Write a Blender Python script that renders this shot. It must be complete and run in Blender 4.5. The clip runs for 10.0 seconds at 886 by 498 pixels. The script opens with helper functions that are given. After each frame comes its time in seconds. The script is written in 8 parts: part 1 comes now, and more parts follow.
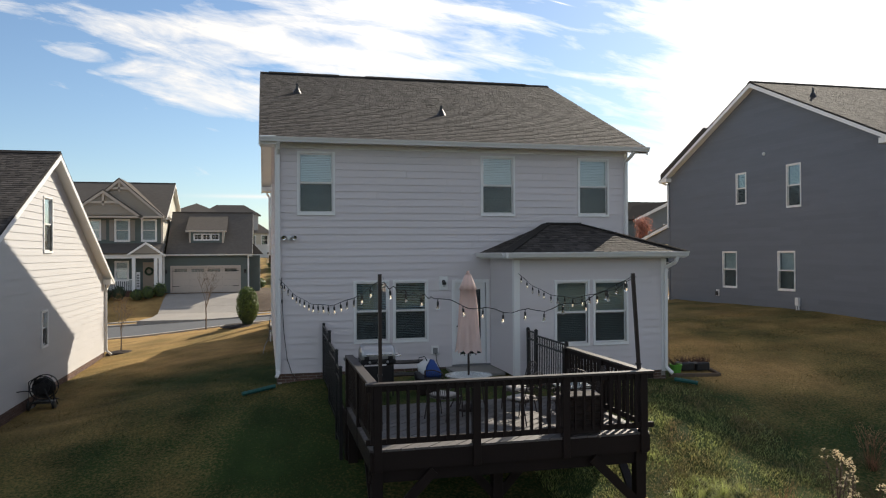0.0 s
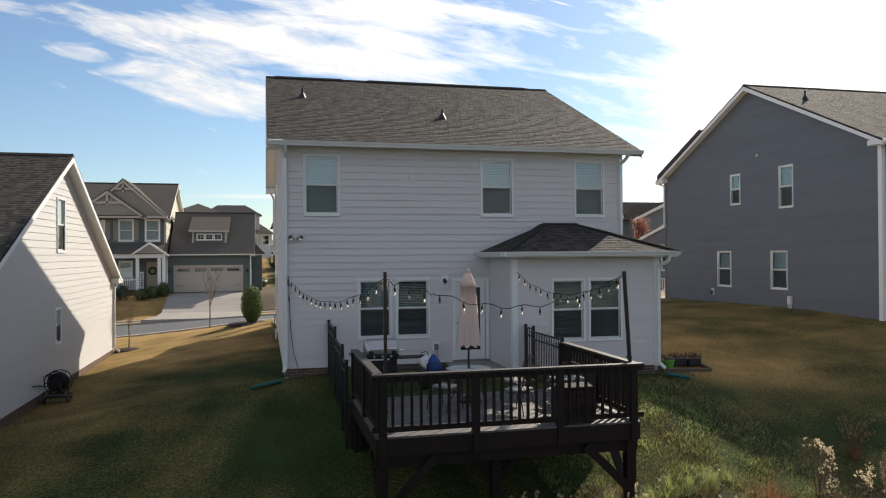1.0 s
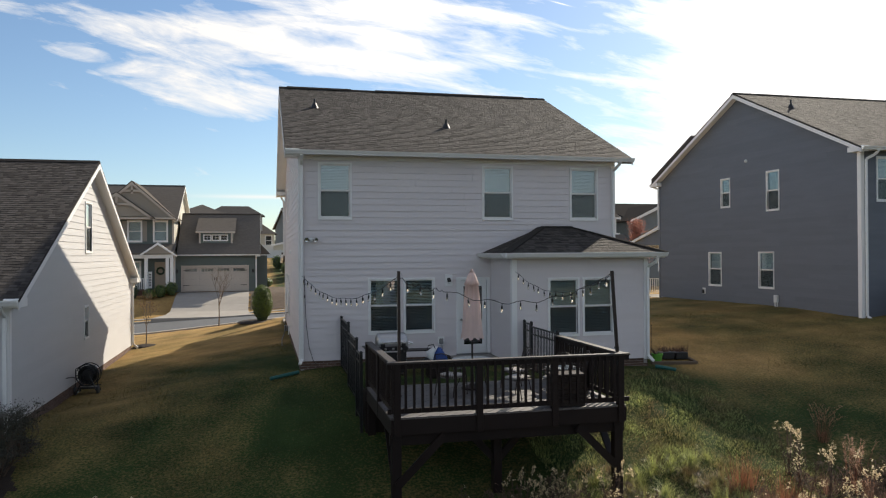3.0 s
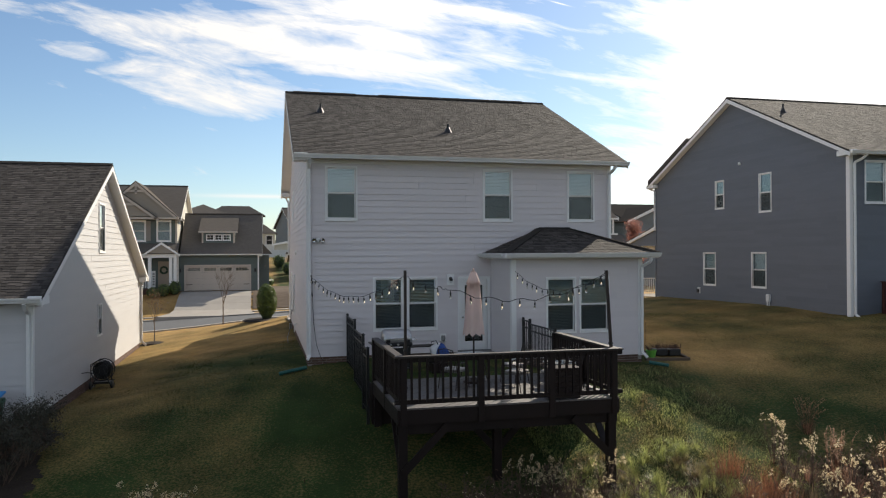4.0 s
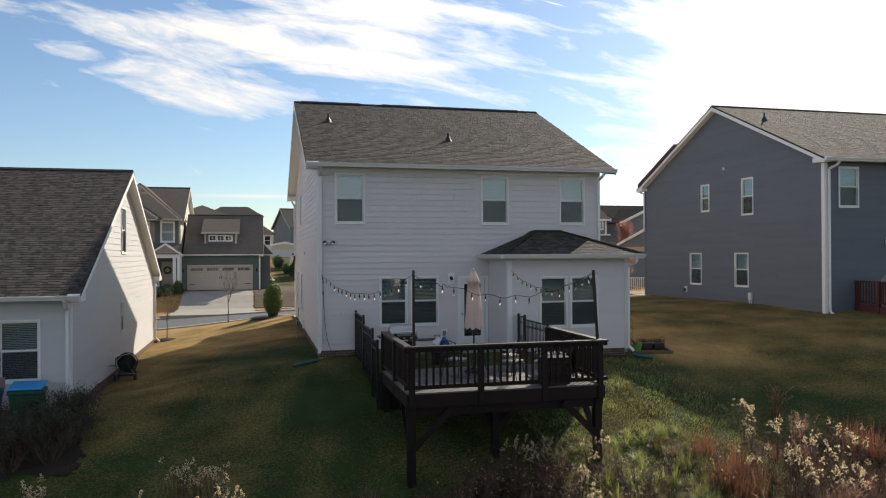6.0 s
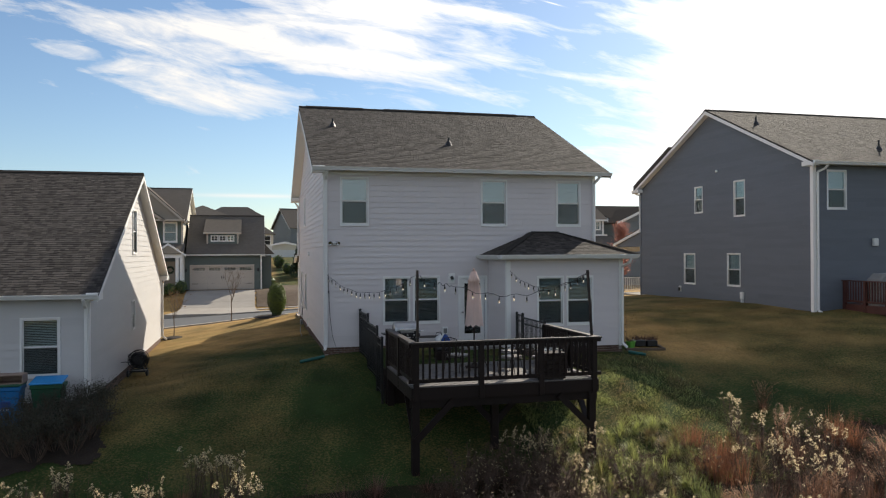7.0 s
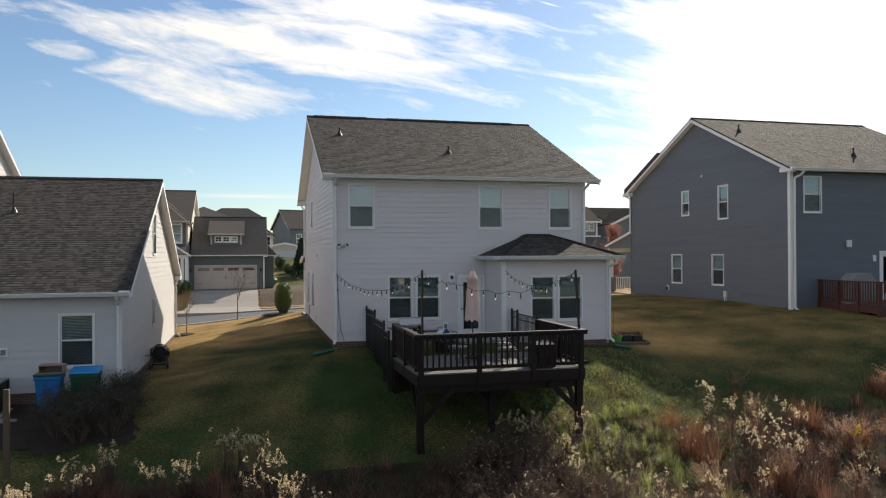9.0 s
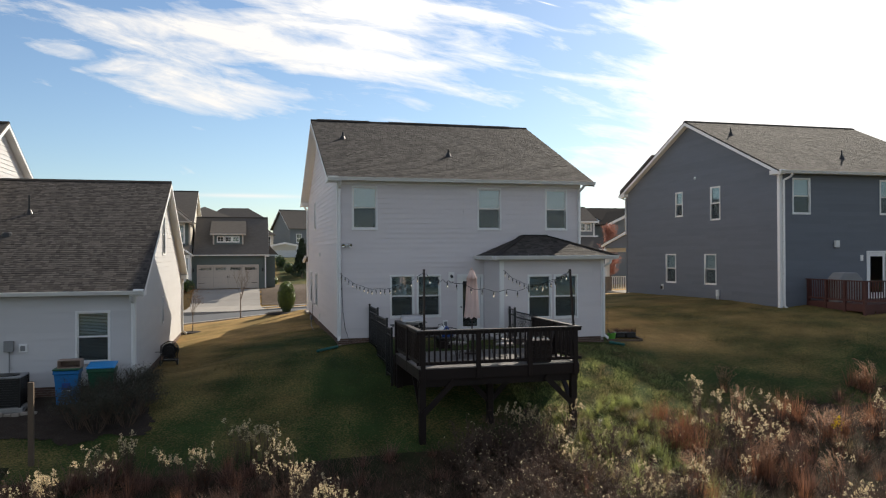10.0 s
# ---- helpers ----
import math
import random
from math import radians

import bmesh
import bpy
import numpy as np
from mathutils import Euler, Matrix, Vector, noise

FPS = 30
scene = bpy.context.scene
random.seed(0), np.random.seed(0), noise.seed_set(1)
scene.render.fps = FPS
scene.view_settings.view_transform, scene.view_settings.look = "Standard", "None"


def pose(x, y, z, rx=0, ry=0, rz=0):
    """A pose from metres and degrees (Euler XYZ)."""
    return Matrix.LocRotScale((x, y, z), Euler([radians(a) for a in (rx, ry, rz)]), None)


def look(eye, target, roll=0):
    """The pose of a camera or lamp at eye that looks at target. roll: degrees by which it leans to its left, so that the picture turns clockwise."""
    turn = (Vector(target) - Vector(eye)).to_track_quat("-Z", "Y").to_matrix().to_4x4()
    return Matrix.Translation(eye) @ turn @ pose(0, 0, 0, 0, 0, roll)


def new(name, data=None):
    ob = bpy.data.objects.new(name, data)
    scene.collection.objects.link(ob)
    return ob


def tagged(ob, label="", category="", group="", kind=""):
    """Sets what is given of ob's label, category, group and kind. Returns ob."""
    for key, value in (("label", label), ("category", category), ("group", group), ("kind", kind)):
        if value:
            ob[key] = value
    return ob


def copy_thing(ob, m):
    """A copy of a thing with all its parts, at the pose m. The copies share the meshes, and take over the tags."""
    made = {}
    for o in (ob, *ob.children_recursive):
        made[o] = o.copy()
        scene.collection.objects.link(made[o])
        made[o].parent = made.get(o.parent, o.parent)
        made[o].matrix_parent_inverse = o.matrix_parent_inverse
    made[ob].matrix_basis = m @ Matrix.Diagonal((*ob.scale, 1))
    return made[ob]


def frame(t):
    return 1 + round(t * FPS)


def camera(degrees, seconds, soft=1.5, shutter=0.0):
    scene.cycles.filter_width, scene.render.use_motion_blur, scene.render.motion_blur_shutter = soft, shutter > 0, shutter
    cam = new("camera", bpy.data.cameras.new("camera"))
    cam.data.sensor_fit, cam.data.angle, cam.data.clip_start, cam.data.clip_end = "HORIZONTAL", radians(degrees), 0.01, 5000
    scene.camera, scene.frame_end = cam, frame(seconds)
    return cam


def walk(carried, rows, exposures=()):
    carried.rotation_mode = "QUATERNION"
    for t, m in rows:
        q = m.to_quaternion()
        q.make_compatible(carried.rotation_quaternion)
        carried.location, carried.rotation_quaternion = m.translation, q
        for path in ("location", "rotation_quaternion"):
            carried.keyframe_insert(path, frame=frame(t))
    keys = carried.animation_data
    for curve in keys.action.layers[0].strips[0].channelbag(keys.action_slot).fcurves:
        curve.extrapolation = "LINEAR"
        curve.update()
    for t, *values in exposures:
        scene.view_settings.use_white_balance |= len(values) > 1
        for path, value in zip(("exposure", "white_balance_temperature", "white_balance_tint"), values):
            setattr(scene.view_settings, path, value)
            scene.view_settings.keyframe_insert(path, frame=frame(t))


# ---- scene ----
cam = camera(61.8, 10.0, 1.15)
PATH = [
    (0, (-0.27, -18.402, 2.915), (0.198, -16.457, 2.928), -0.4),
    (0.5, (-0.365, -18.73, 2.899), (0.103, -16.786, 2.912), -0.4),
    (1, (-0.455, -19.06, 2.898), (0.013, -17.116, 2.911), -0.4),
    (1.5, (-0.561, -19.418, 2.889), (-0.093, -17.473, 2.902), -0.4),
    (2, (-0.68, -19.778, 2.9), (-0.212, -17.834, 2.914), -0.4),
    (2.5, (-0.796, -20.094, 2.913), (-0.328, -18.15, 2.927), -0.4),
    (4, (-1.206, -21.208, 2.929), (-0.734, -19.264, 2.942), -0.3),
    (4.5, (-1.341, -21.577, 2.948), (-0.864, -19.635, 2.961), -0.4),
    (5, (-1.484, -21.976, 2.958), (-1.004, -20.034, 2.97), -0.3),
    (5.5, (-1.637, -22.383, 2.955), (-1.154, -20.442, 2.968), -0.3),
    (7, (-2.096, -23.625, 2.99), (-1.606, -21.686, 3.002), -0.3),
    (7.5, (-2.243, -24.067, 2.986), (-1.75, -22.129, 2.999), -0.3),
    (8, (-2.39, -24.499, 2.989), (-1.896, -22.561, 3.002), -0.3),
    (8.5, (-2.537, -24.946, 3.009), (-2.039, -23.009, 3.021), -0.3),
    (9, (-2.691, -25.406, 3.015), (-2.192, -23.47, 3.028), -0.3),
    (9.5, (-2.849, -25.862, 3.024), (-2.349, -23.926, 3.037), -0.3),
    (10, (-2.986, -26.313, 3.028), (-2.483, -24.377, 3.04), -0.3),
]
walk(cam, [(t, look(eye, target, roll)) for t, eye, target, roll in PATH], [(0, 0.38, 6900, 9), (10, 0.33, 6900, 9)])

# ---- light ----
SUN_DIR = Vector((6.0, 6.27, 5.37)).normalized()
SUN_EL, SUN_ROT = math.asin(SUN_DIR.z), math.atan2(SUN_DIR.x, SUN_DIR.y)
scene.view_settings.exposure = 0.0


def build_world():
    w = bpy.data.worlds.new("sky")
    scene.world = w
    w.use_nodes = True
    nt = w.node_tree
    nt.nodes.clear()
    N, L = nt.nodes.new, nt.links.new

    def val(a, op, b=None, clamp=False):
        n = N("ShaderNodeMath")
        n.operation, n.use_clamp = op, clamp
        for i, s in enumerate((a, b)):
            if s is None:
                continue
            if isinstance(s, (int, float)):
                n.inputs[i].default_value = s
            else:
                L(s, n.inputs[i])
        return n.outputs[0]

    def dot(vec, axis):
        n = N("ShaderNodeVectorMath")
        n.operation = "DOT_PRODUCT"
        L(vec, n.inputs[0])
        n.inputs[1].default_value = axis
        return n.outputs["Value"]

    out, bg = N("ShaderNodeOutputWorld"), N("ShaderNodeBackground")
    sky = N("ShaderNodeTexSky")
    sky.sky_type, sky.sun_disc = "NISHITA", False
    sky.sun_elevation, sky.sun_rotation = SUN_EL, SUN_ROT
    sky.air_density, sky.dust_density, sky.ozone_density = 1.0, 0.35, 2.3
    d = N("ShaderNodeTexCoord").outputs["Generated"]
    # sky chart: east and up coordinates on a plane facing the houses
    fwd = Vector((0.24, 0.97, 0.0)).normalized()
    right = Vector((fwd.y, -fwd.x, 0))
    depth = val(dot(d, fwd), "MAXIMUM", 0.12)
    px = val(dot(d, right), "DIVIDE", depth)
    py = val(dot(d, (0, 0, 1)), "DIVIDE", depth)
    chart = N("ShaderNodeCombineXYZ")
    L(px, chart.inputs[0]), L(py, chart.inputs[1])

    def streaks(scale, turn, stretch, detail, rough, warp, seed):
        r, m = N("ShaderNodeMapping"), N("ShaderNodeMapping")
        L(chart.outputs[0], r.inputs[0]), L(r.outputs[0], m.inputs[0])
        r.inputs["Rotation"].default_value = (0, 0, turn)
        m.inputs["Location"].default_value = (seed, seed * 0.7, 0)
        m.inputs["Scale"].default_value = (1.0, stretch, 1)
        n = N("ShaderNodeTexNoise")
        L(m.outputs[0], n.inputs["Vector"])
        n.inputs["Scale"].default_value, n.inputs["Detail"].default_value = scale, detail
        n.inputs["Roughness"].default_value, n.inputs["Distortion"].default_value = rough, warp
        return n.outputs["Fac"]

    def bank(cx, cy, rx, ry, turn=0.0):
        # a soft oval bank of cloud, 1 in its middle
        c, s = math.cos(turn), math.sin(turn)
        dx, dy = val(px, "SUBTRACT", cx), val(py, "SUBTRACT", cy)
        a = val(val(val(dx, "MULTIPLY", c), "ADD", val(dy, "MULTIPLY", s)), "DIVIDE", rx)
        b = val(val(val(dy, "MULTIPLY", c), "SUBTRACT", val(dx, "MULTIPLY", s)), "DIVIDE", ry)
        r2 = val(val(a, "MULTIPLY", a), "ADD", val(b, "MULTIPLY", b))
        return val(2.718, "POWER", val(r2, "MULTIPLY", -1.0))

    banks = None
    for spec in BANKS:
        b = val(bank(*spec[:5]), "MULTIPLY", spec[5])
        banks = b if banks is None else val(banks, "ADD", b)
    n1 = streaks(4.2, 0.2, 5.5, 7, 0.6, 0.6, 3.1)
    n2 = streaks(12.0, 0.24, 4.0, 6, 0.62, 0.5, 7.7)
    n = val(val(n1, "MULTIPLY", 0.64), "ADD", val(n2, "MULTIPLY", 0.36))
    # the banks decide where the streaks close up into cloud
    cover = val(val(banks, "ADD", val(val(n, "SUBTRACT", 0.5), "MULTIPLY", 3.1)), "SUBTRACT", 0.40)
    cover = val(cover, "MULTIPLY", 1.7, clamp=True)
    trail = val(bank(0.155, 0.338, 0.012, 0.0009, -0.27), "MULTIPLY", 0.8)
    cover = val(cover, "MAXIMUM", trail)
    cover = val(cover, "MAXIMUM", val(bank(-0.25, 0.079, 0.075, 0.0026, -0.02), "MULTIPLY", 0.72))
    # the rest of the sky, behind and overhead: broken thin cloud
    m = N("ShaderNodeMapping")
    L(d, m.inputs[0])
    m.inputs["Scale"].default_value = (1.2, 1.2, 2.6)
    around = N("ShaderNodeTexNoise")
    L(m.outputs[0], around.inputs["Vector"])
    around.inputs["Scale"].default_value, around.inputs["Detail"].default_value = 2.2, 6.0
    broken = val(val(around.outputs["Fac"], "SUBTRACT", 0.36), "MULTIPLY", 3.2, clamp=True)
    rear = val(val(0.62, "SUBTRACT", dot(d, fwd)), "MULTIPLY", 3.0, clamp=True)
    cover = val(cover, "MAXIMUM", val(val(broken, "MULTIPLY", 0.62), "MULTIPLY", rear))
    above = val(val(dot(d, (0, 0, 1)), "ADD", 0.005), "MULTIPLY", 30.0, clamp=True)
    cover = val(cover, "MULTIPLY", above)
    near = val(dot(d, SUN_DIR), "MAXIMUM", 0.0)
    glow = val(val(near, "POWER", 7.0), "MULTIPLY", 5.0)
    white = val(glow, "ADD", 8.5)
    cloud = N("ShaderNodeCombineColor")
    for i, k in enumerate((1.0, 1.0, 1.02)):
        L(val(white, "MULTIPLY", k), cloud.inputs[i])
    tint = N("ShaderNodeMix")
    tint.data_type, tint.blend_type = "RGBA", "MULTIPLY"
    tint.inputs["Factor"].default_value = 1.0
    L(sky.outputs[0], tint.inputs["A"])
    tint.inputs["B"].default_value = (0.94, 1.03, 1.13, 1)
    mix = N("ShaderNodeMix")
    mix.data_type = "RGBA"
    L(cover, mix.inputs["Factor"]), L(tint.outputs["Result"], mix.inputs["A"]), L(cloud.outputs[0], mix.inputs["B"])
    L(mix.outputs["Result"], bg.inputs["Color"])
    bg.inputs["Strength"].default_value = 0.089
    L(bg.outputs[0], out.inputs[0])


# cloud banks: place and size on the sky chart, tilt, weight
BANKS = [
    (-0.40, 0.255, 0.2, 0.032, -0.26, 0.7),
    (-0.32, 0.205, 0.15, 0.024, -0.2, 0.66),
    (-0.50, 0.328, 0.26, 0.02, -0.15, 0.66),
    (-0.25, 0.288, 0.16, 0.04, -0.2, 0.44),
    (-0.07, 0.325, 0.17, 0.06, -0.05, 1.12),
    (-0.13, 0.26, 0.12, 0.022, -0.12, 0.5),
    (0.0, 0.22, 0.2, 0.05, 0.0, 0.2),
    (0.012, 0.255, 0.07, 0.007, 0.0, 0.42),
    (0.08, 0.2, 0.16, 0.05, 0.1, 0.22),
    (0.46, 0.29, 0.17, 0.15, 0.3, 1.0),
    (0.62, 0.2, 0.3, 0.25, 0.0, 1.1),
    (0.3, 0.12, 0.2, 0.07, 0.2, 0.42),
    (-0.22, 0.079, 0.13, 0.003, -0.03, 0.42),
]
build_world()
sun = new("sun", bpy.data.lights.new("sun", "SUN"))
sun.data.energy, sun.data.angle, sun.data.color = 5.0, radians(0.55), (1.0, 0.93, 0.82)
sun.matrix_world = look(SUN_DIR * 100, (0, 0, 0))

# ---- materials ----


def material(name, color, rough=0.7, metal=0.0, vary=0.15, scale=6.0, fine=60.0, bump=0.15, bump_scale=None, second=None, patch=0.0, patch_scale=1.2,
             island=0.0, object_random=0.0, spec=0.4, stretch=(1, 1, 1), depth=0.01, translucent=0.0, spread=""):
    """A painted or natural surface: two scales of tone, patches of a second colour, fine relief; island and object_random vary piece by piece."""
    m = bpy.data.materials.new(name)
    m.use_nodes = True
    nt = m.node_tree
    N, L = nt.nodes.new, nt.links.new
    bsdf = nt.nodes["Principled BSDF"]
    bsdf.inputs["Roughness"].default_value = rough
    bsdf.inputs["Metallic"].default_value = metal
    bsdf.inputs["Specular IOR Level"].default_value = spec
    geo, tex = N("ShaderNodeNewGeometry"), N("ShaderNodeMapping")
    tex.inputs["Scale"].default_value = stretch
    L(geo.outputs["Position"], tex.inputs[0])

    def noisy(s, detail=4.0):
        n = N("ShaderNodeTexNoise")
        L(tex.outputs[0], n.inputs["Vector"])
        n.inputs["Scale"].default_value, n.inputs["Detail"].default_value = s, detail
        return n.outputs["Fac"]

    def val(a, op, b, clamp=False):
        n = N("ShaderNodeMath")
        n.operation, n.use_clamp = op, clamp
        for i, s in enumerate((a, b)):
            if isinstance(s, (int, float)):
                n.inputs[i].default_value = s
            else:
                L(s, n.inputs[i])
        return n.outputs[0]

    big, small = noisy(scale), noisy(fine, 3.0)
    tone = val(val(val(big, "SUBTRACT", 0.5), "MULTIPLY", vary * 2.4), "ADD", val(val(small, "SUBTRACT", 0.5), "MULTIPLY", vary * 1.6))
    if island:
        tone = val(tone, "ADD", val(val(geo.outputs["Random Per Island"], "SUBTRACT", 0.5), "MULTIPLY", island))
    if object_random:
        info = N("ShaderNodeObjectInfo")
        tone = val(tone, "ADD", val(val(info.outputs["Random"], "SUBTRACT", 0.5), "MULTIPLY", object_random))
    tone = val(val(tone, "ADD", 1.0), "MAXIMUM", 0.05)
    base = N("ShaderNodeRGB")
    base.outputs[0].default_value = (*color, 1)
    col = base.outputs[0]
    if second:
        two = N("ShaderNodeRGB")
        two.outputs[0].default_value = (*second, 1)
        mix = N("ShaderNodeMix")
        mix.data_type = "RGBA"
        f = noisy(patch_scale, 6.0)
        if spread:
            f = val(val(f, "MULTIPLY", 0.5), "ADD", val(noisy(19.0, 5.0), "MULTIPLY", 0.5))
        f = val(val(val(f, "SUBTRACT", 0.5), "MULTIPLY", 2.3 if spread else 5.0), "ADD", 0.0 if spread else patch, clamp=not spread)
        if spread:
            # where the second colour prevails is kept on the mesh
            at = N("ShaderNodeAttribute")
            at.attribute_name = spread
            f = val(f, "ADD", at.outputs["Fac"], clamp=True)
        L(f, mix.inputs["Factor"]), L(col, mix.inputs["A"]), L(two.outputs[0], mix.inputs["B"])
        col = mix.outputs["Result"]
    scaled = N("ShaderNodeVectorMath")
    scaled.operation = "SCALE"
    L(col, scaled.inputs[0]), L(tone, scaled.inputs["Scale"])
    L(scaled.outputs[0], bsdf.inputs["Base Color"])
    L(val(val(val(small, "SUBTRACT", 0.5), "MULTIPLY", 0.2), "ADD", rough, clamp=True), bsdf.inputs["Roughness"])
    if bump:
        b = N("ShaderNodeBump")
        b.inputs["Strength"].default_value, b.inputs["Distance"].default_value = bump, depth
        L(noisy(bump_scale or fine, 3.0), b.inputs["Height"])
        L(b.outputs[0], bsdf.inputs["Normal"])
    if translucent:
        tr, add = N("ShaderNodeBsdfTranslucent"), N("ShaderNodeMixShader")
        L(scaled.outputs[0], tr.inputs["Color"])
        add.inputs[0].default_value = translucent
        L(bsdf.outputs[0], add.inputs[1]), L(tr.outputs[0], add.inputs[2])
        L(add.outputs[0], nt.nodes["Material Output"].inputs[0])
    return m


def glass_material(name, tint=(1, 1, 1), gain=1.0):
    m = bpy.data.materials.new(name)
    m.use_nodes = True
    nt = m.node_tree
    N, L = nt.nodes.new, nt.links.new
    clear, gloss, mix, fr = N("ShaderNodeBsdfTransparent"), N("ShaderNodeBsdfGlossy"), N("ShaderNodeMixShader"), N("ShaderNodeLayerWeight")
    clear.inputs[0].default_value = (*tint, 1)
    gloss.inputs["Roughness"].default_value = 0.015
    fr.inputs[0].default_value = 0.5
    steep, add = N("ShaderNodeMath"), N("ShaderNodeMath")
    steep.operation, steep.inputs[1].default_value = "POWER", 5.0
    add.operation, add.inputs[1].default_value = "ADD", 0.045
    g = N("ShaderNodeMath")
    g.operation, g.use_clamp = "MULTIPLY", True
    g.inputs[1].default_value = gain
    # a faint waviness of the pane
    geo, noi, bmp = N("ShaderNodeNewGeometry"), N("ShaderNodeTexNoise"), N("ShaderNodeBump")
    L(geo.outputs["Position"], noi.inputs["Vector"])
    noi.inputs["Scale"].default_value = 2.5
    bmp.inputs["Strength"].default_value, bmp.inputs["Distance"].default_value = 0.06, 0.02
    L(noi.outputs["Fac"], bmp.inputs["Height"]), L(bmp.outputs[0], gloss.inputs["Normal"])
    L(fr.outputs["Facing"], steep.inputs[0]), L(steep.outputs[0], add.inputs[0])
    L(add.outputs[0], g.inputs[0]), L(g.outputs[0], mix.inputs[0])
    L(clear.outputs[0], mix.inputs[1]), L(gloss.outputs[0], mix.inputs[2])
    L(mix.outputs[0], nt.nodes["Material Output"].inputs[0])
    return m


def screen_material(name, color, cover):
    """Fine woven mesh: part of the light passes between its threads."""
    m = bpy.data.materials.new(name)
    m.use_nodes = True
    nt = m.node_tree
    N, L = nt.nodes.new, nt.links.new
    bsdf, clear, mix = nt.nodes["Principled BSDF"], N("ShaderNodeBsdfTransparent"), N("ShaderNodeMixShader")
    bsdf.inputs["Base Color"].default_value = (*color, 1)
    bsdf.inputs["Roughness"].default_value = 0.6
    mix.inputs[0].default_value = cover
    L(clear.outputs[0], mix.inputs[1]), L(bsdf.outputs[0], mix.inputs[2])
    L(mix.outputs[0], nt.nodes["Material Output"].inputs[0])
    return m


SIDING = material("grey_white_siding", (0.665, 0.615, 0.615), 0.55, vary=0.035, scale=0.7, fine=45, bump=0.2, stretch=(1, 1, 6), object_random=0.05, depth=0.004)
SIDING_L = material("white_siding", (0.555, 0.54, 0.535), 0.55, vary=0.03, scale=0.7, fine=45, bump=0.2, stretch=(1, 1, 6), object_random=0.04, depth=0.004)
# slate-blue paint, paler and bluer so the colour carries the flare's haze
SIDING_D = material("slate_blue_siding", (0.132, 0.146, 0.17), 0.6, vary=0.08, scale=0.8, fine=45, bump=0.2, stretch=(1, 1, 6), island=0.08, object_random=0.1, depth=0.004)
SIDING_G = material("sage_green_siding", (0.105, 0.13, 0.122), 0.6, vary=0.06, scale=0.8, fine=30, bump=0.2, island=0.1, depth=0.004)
SIDING_T = material("tan_siding", (0.30, 0.265, 0.22), 0.6, vary=0.06, scale=0.8, fine=30, island=0.08)
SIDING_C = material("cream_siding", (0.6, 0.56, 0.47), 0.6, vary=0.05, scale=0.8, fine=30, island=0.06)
SIDING_X = material("pale_grey_siding", (0.42, 0.41, 0.40), 0.6, vary=0.05, scale=0.8, fine=30, island=0.06)
TRIM = material("white_trim_paint", (0.82, 0.81, 0.79), 0.45, vary=0.03, scale=2, fine=30, bump=0.08)
GUTTER = material("white_gutter_metal", (0.78, 0.77, 0.75), 0.4, vary=0.05, scale=1.5, fine=25, bump=0.05, stretch=(1, 1, 2))
TRIM_B = material("beige_trim_paint", (0.5, 0.44, 0.38), 0.5, vary=0.05, scale=2, fine=30, bump=0.08)
SHINGLE = material("weathered_grey_shingle", (0.0595, 0.052, 0.0475), 0.9, vary=0.2, scale=0.9, fine=75, bump=0.6, island=0.85, spec=0.2, depth=0.006)
SHINGLE_P = material("weathered_grey_shingle_piece", (0.0595, 0.052, 0.0475), 0.9, vary=0.2, scale=0.9, fine=75, bump=0.6, object_random=0.85, spec=0.2, depth=0.006)
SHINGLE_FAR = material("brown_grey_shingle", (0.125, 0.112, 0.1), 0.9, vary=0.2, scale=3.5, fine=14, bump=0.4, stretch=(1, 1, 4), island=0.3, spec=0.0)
RIDGE = material("dark_ridge_cap", (0.05, 0.046, 0.043), 0.95, vary=0.15, scale=2, fine=80, island=0.25, spec=0.0)
BRICK = material("brown_brick", (0.135, 0.08, 0.06), 0.85, vary=0.2, scale=5, fine=70, object_random=0.4, island=0.4, bump=0.4)
MORTAR = material("grey_mortar", (0.33, 0.30, 0.27), 0.95, vary=0.12, scale=6, fine=90, bump=0.4)
GLASS = glass_material("window_glass", (0.84, 0.93, 0.95), 2.5)
GLASS_DOOR = glass_material("door_glass", (0.7, 0.75, 0.76), 1.5)
BULB_GLASS = bpy.data.materials.new("bulb_glass")
BULB_GLASS.use_nodes = True
_b = BULB_GLASS.node_tree.nodes["Principled BSDF"]
_b.inputs["Base Color"].default_value, _b.inputs["Transmission Weight"].default_value = (1.0, 0.93, 0.8, 1), 1.0
_b.inputs["Roughness"].default_value, _b.inputs["IOR"].default_value = 0.03, 1.5
FILAMENT = bpy.data.materials.new("glowing_filament")
FILAMENT.use_nodes = True
_b = FILAMENT.node_tree.nodes["Principled BSDF"]
_b.inputs["Emission Color"].default_value, _b.inputs["Emission Strength"].default_value = (1.0, 0.82, 0.6, 1), 1.1
SCREEN = screen_material("insect_screen", (0.02, 0.025, 0.027), 0.3)
BLIND = material("white_blind", (0.62, 0.63, 0.63), 0.5, vary=0.03, scale=2, fine=20, bump=0.0)
# near-black colour stands in for the shade of unlit rooms behind the panes
ROOM_SHADE = material("room_shade", (0.05, 0.05, 0.052), 0.9, vary=0.2, scale=1, fine=8, bump=0.0)
CURTAIN = material("cream_curtain", (0.6, 0.52, 0.38), 0.8, vary=0.1, scale=3, fine=30)
DECK = material("dark_stained_wood", (0.0125, 0.0066, 0.0052), 0.55, vary=0.3, scale=1.6, fine=35, bump=0.35, stretch=(1, 1, 0.6), object_random=0.35, spec=0.28)
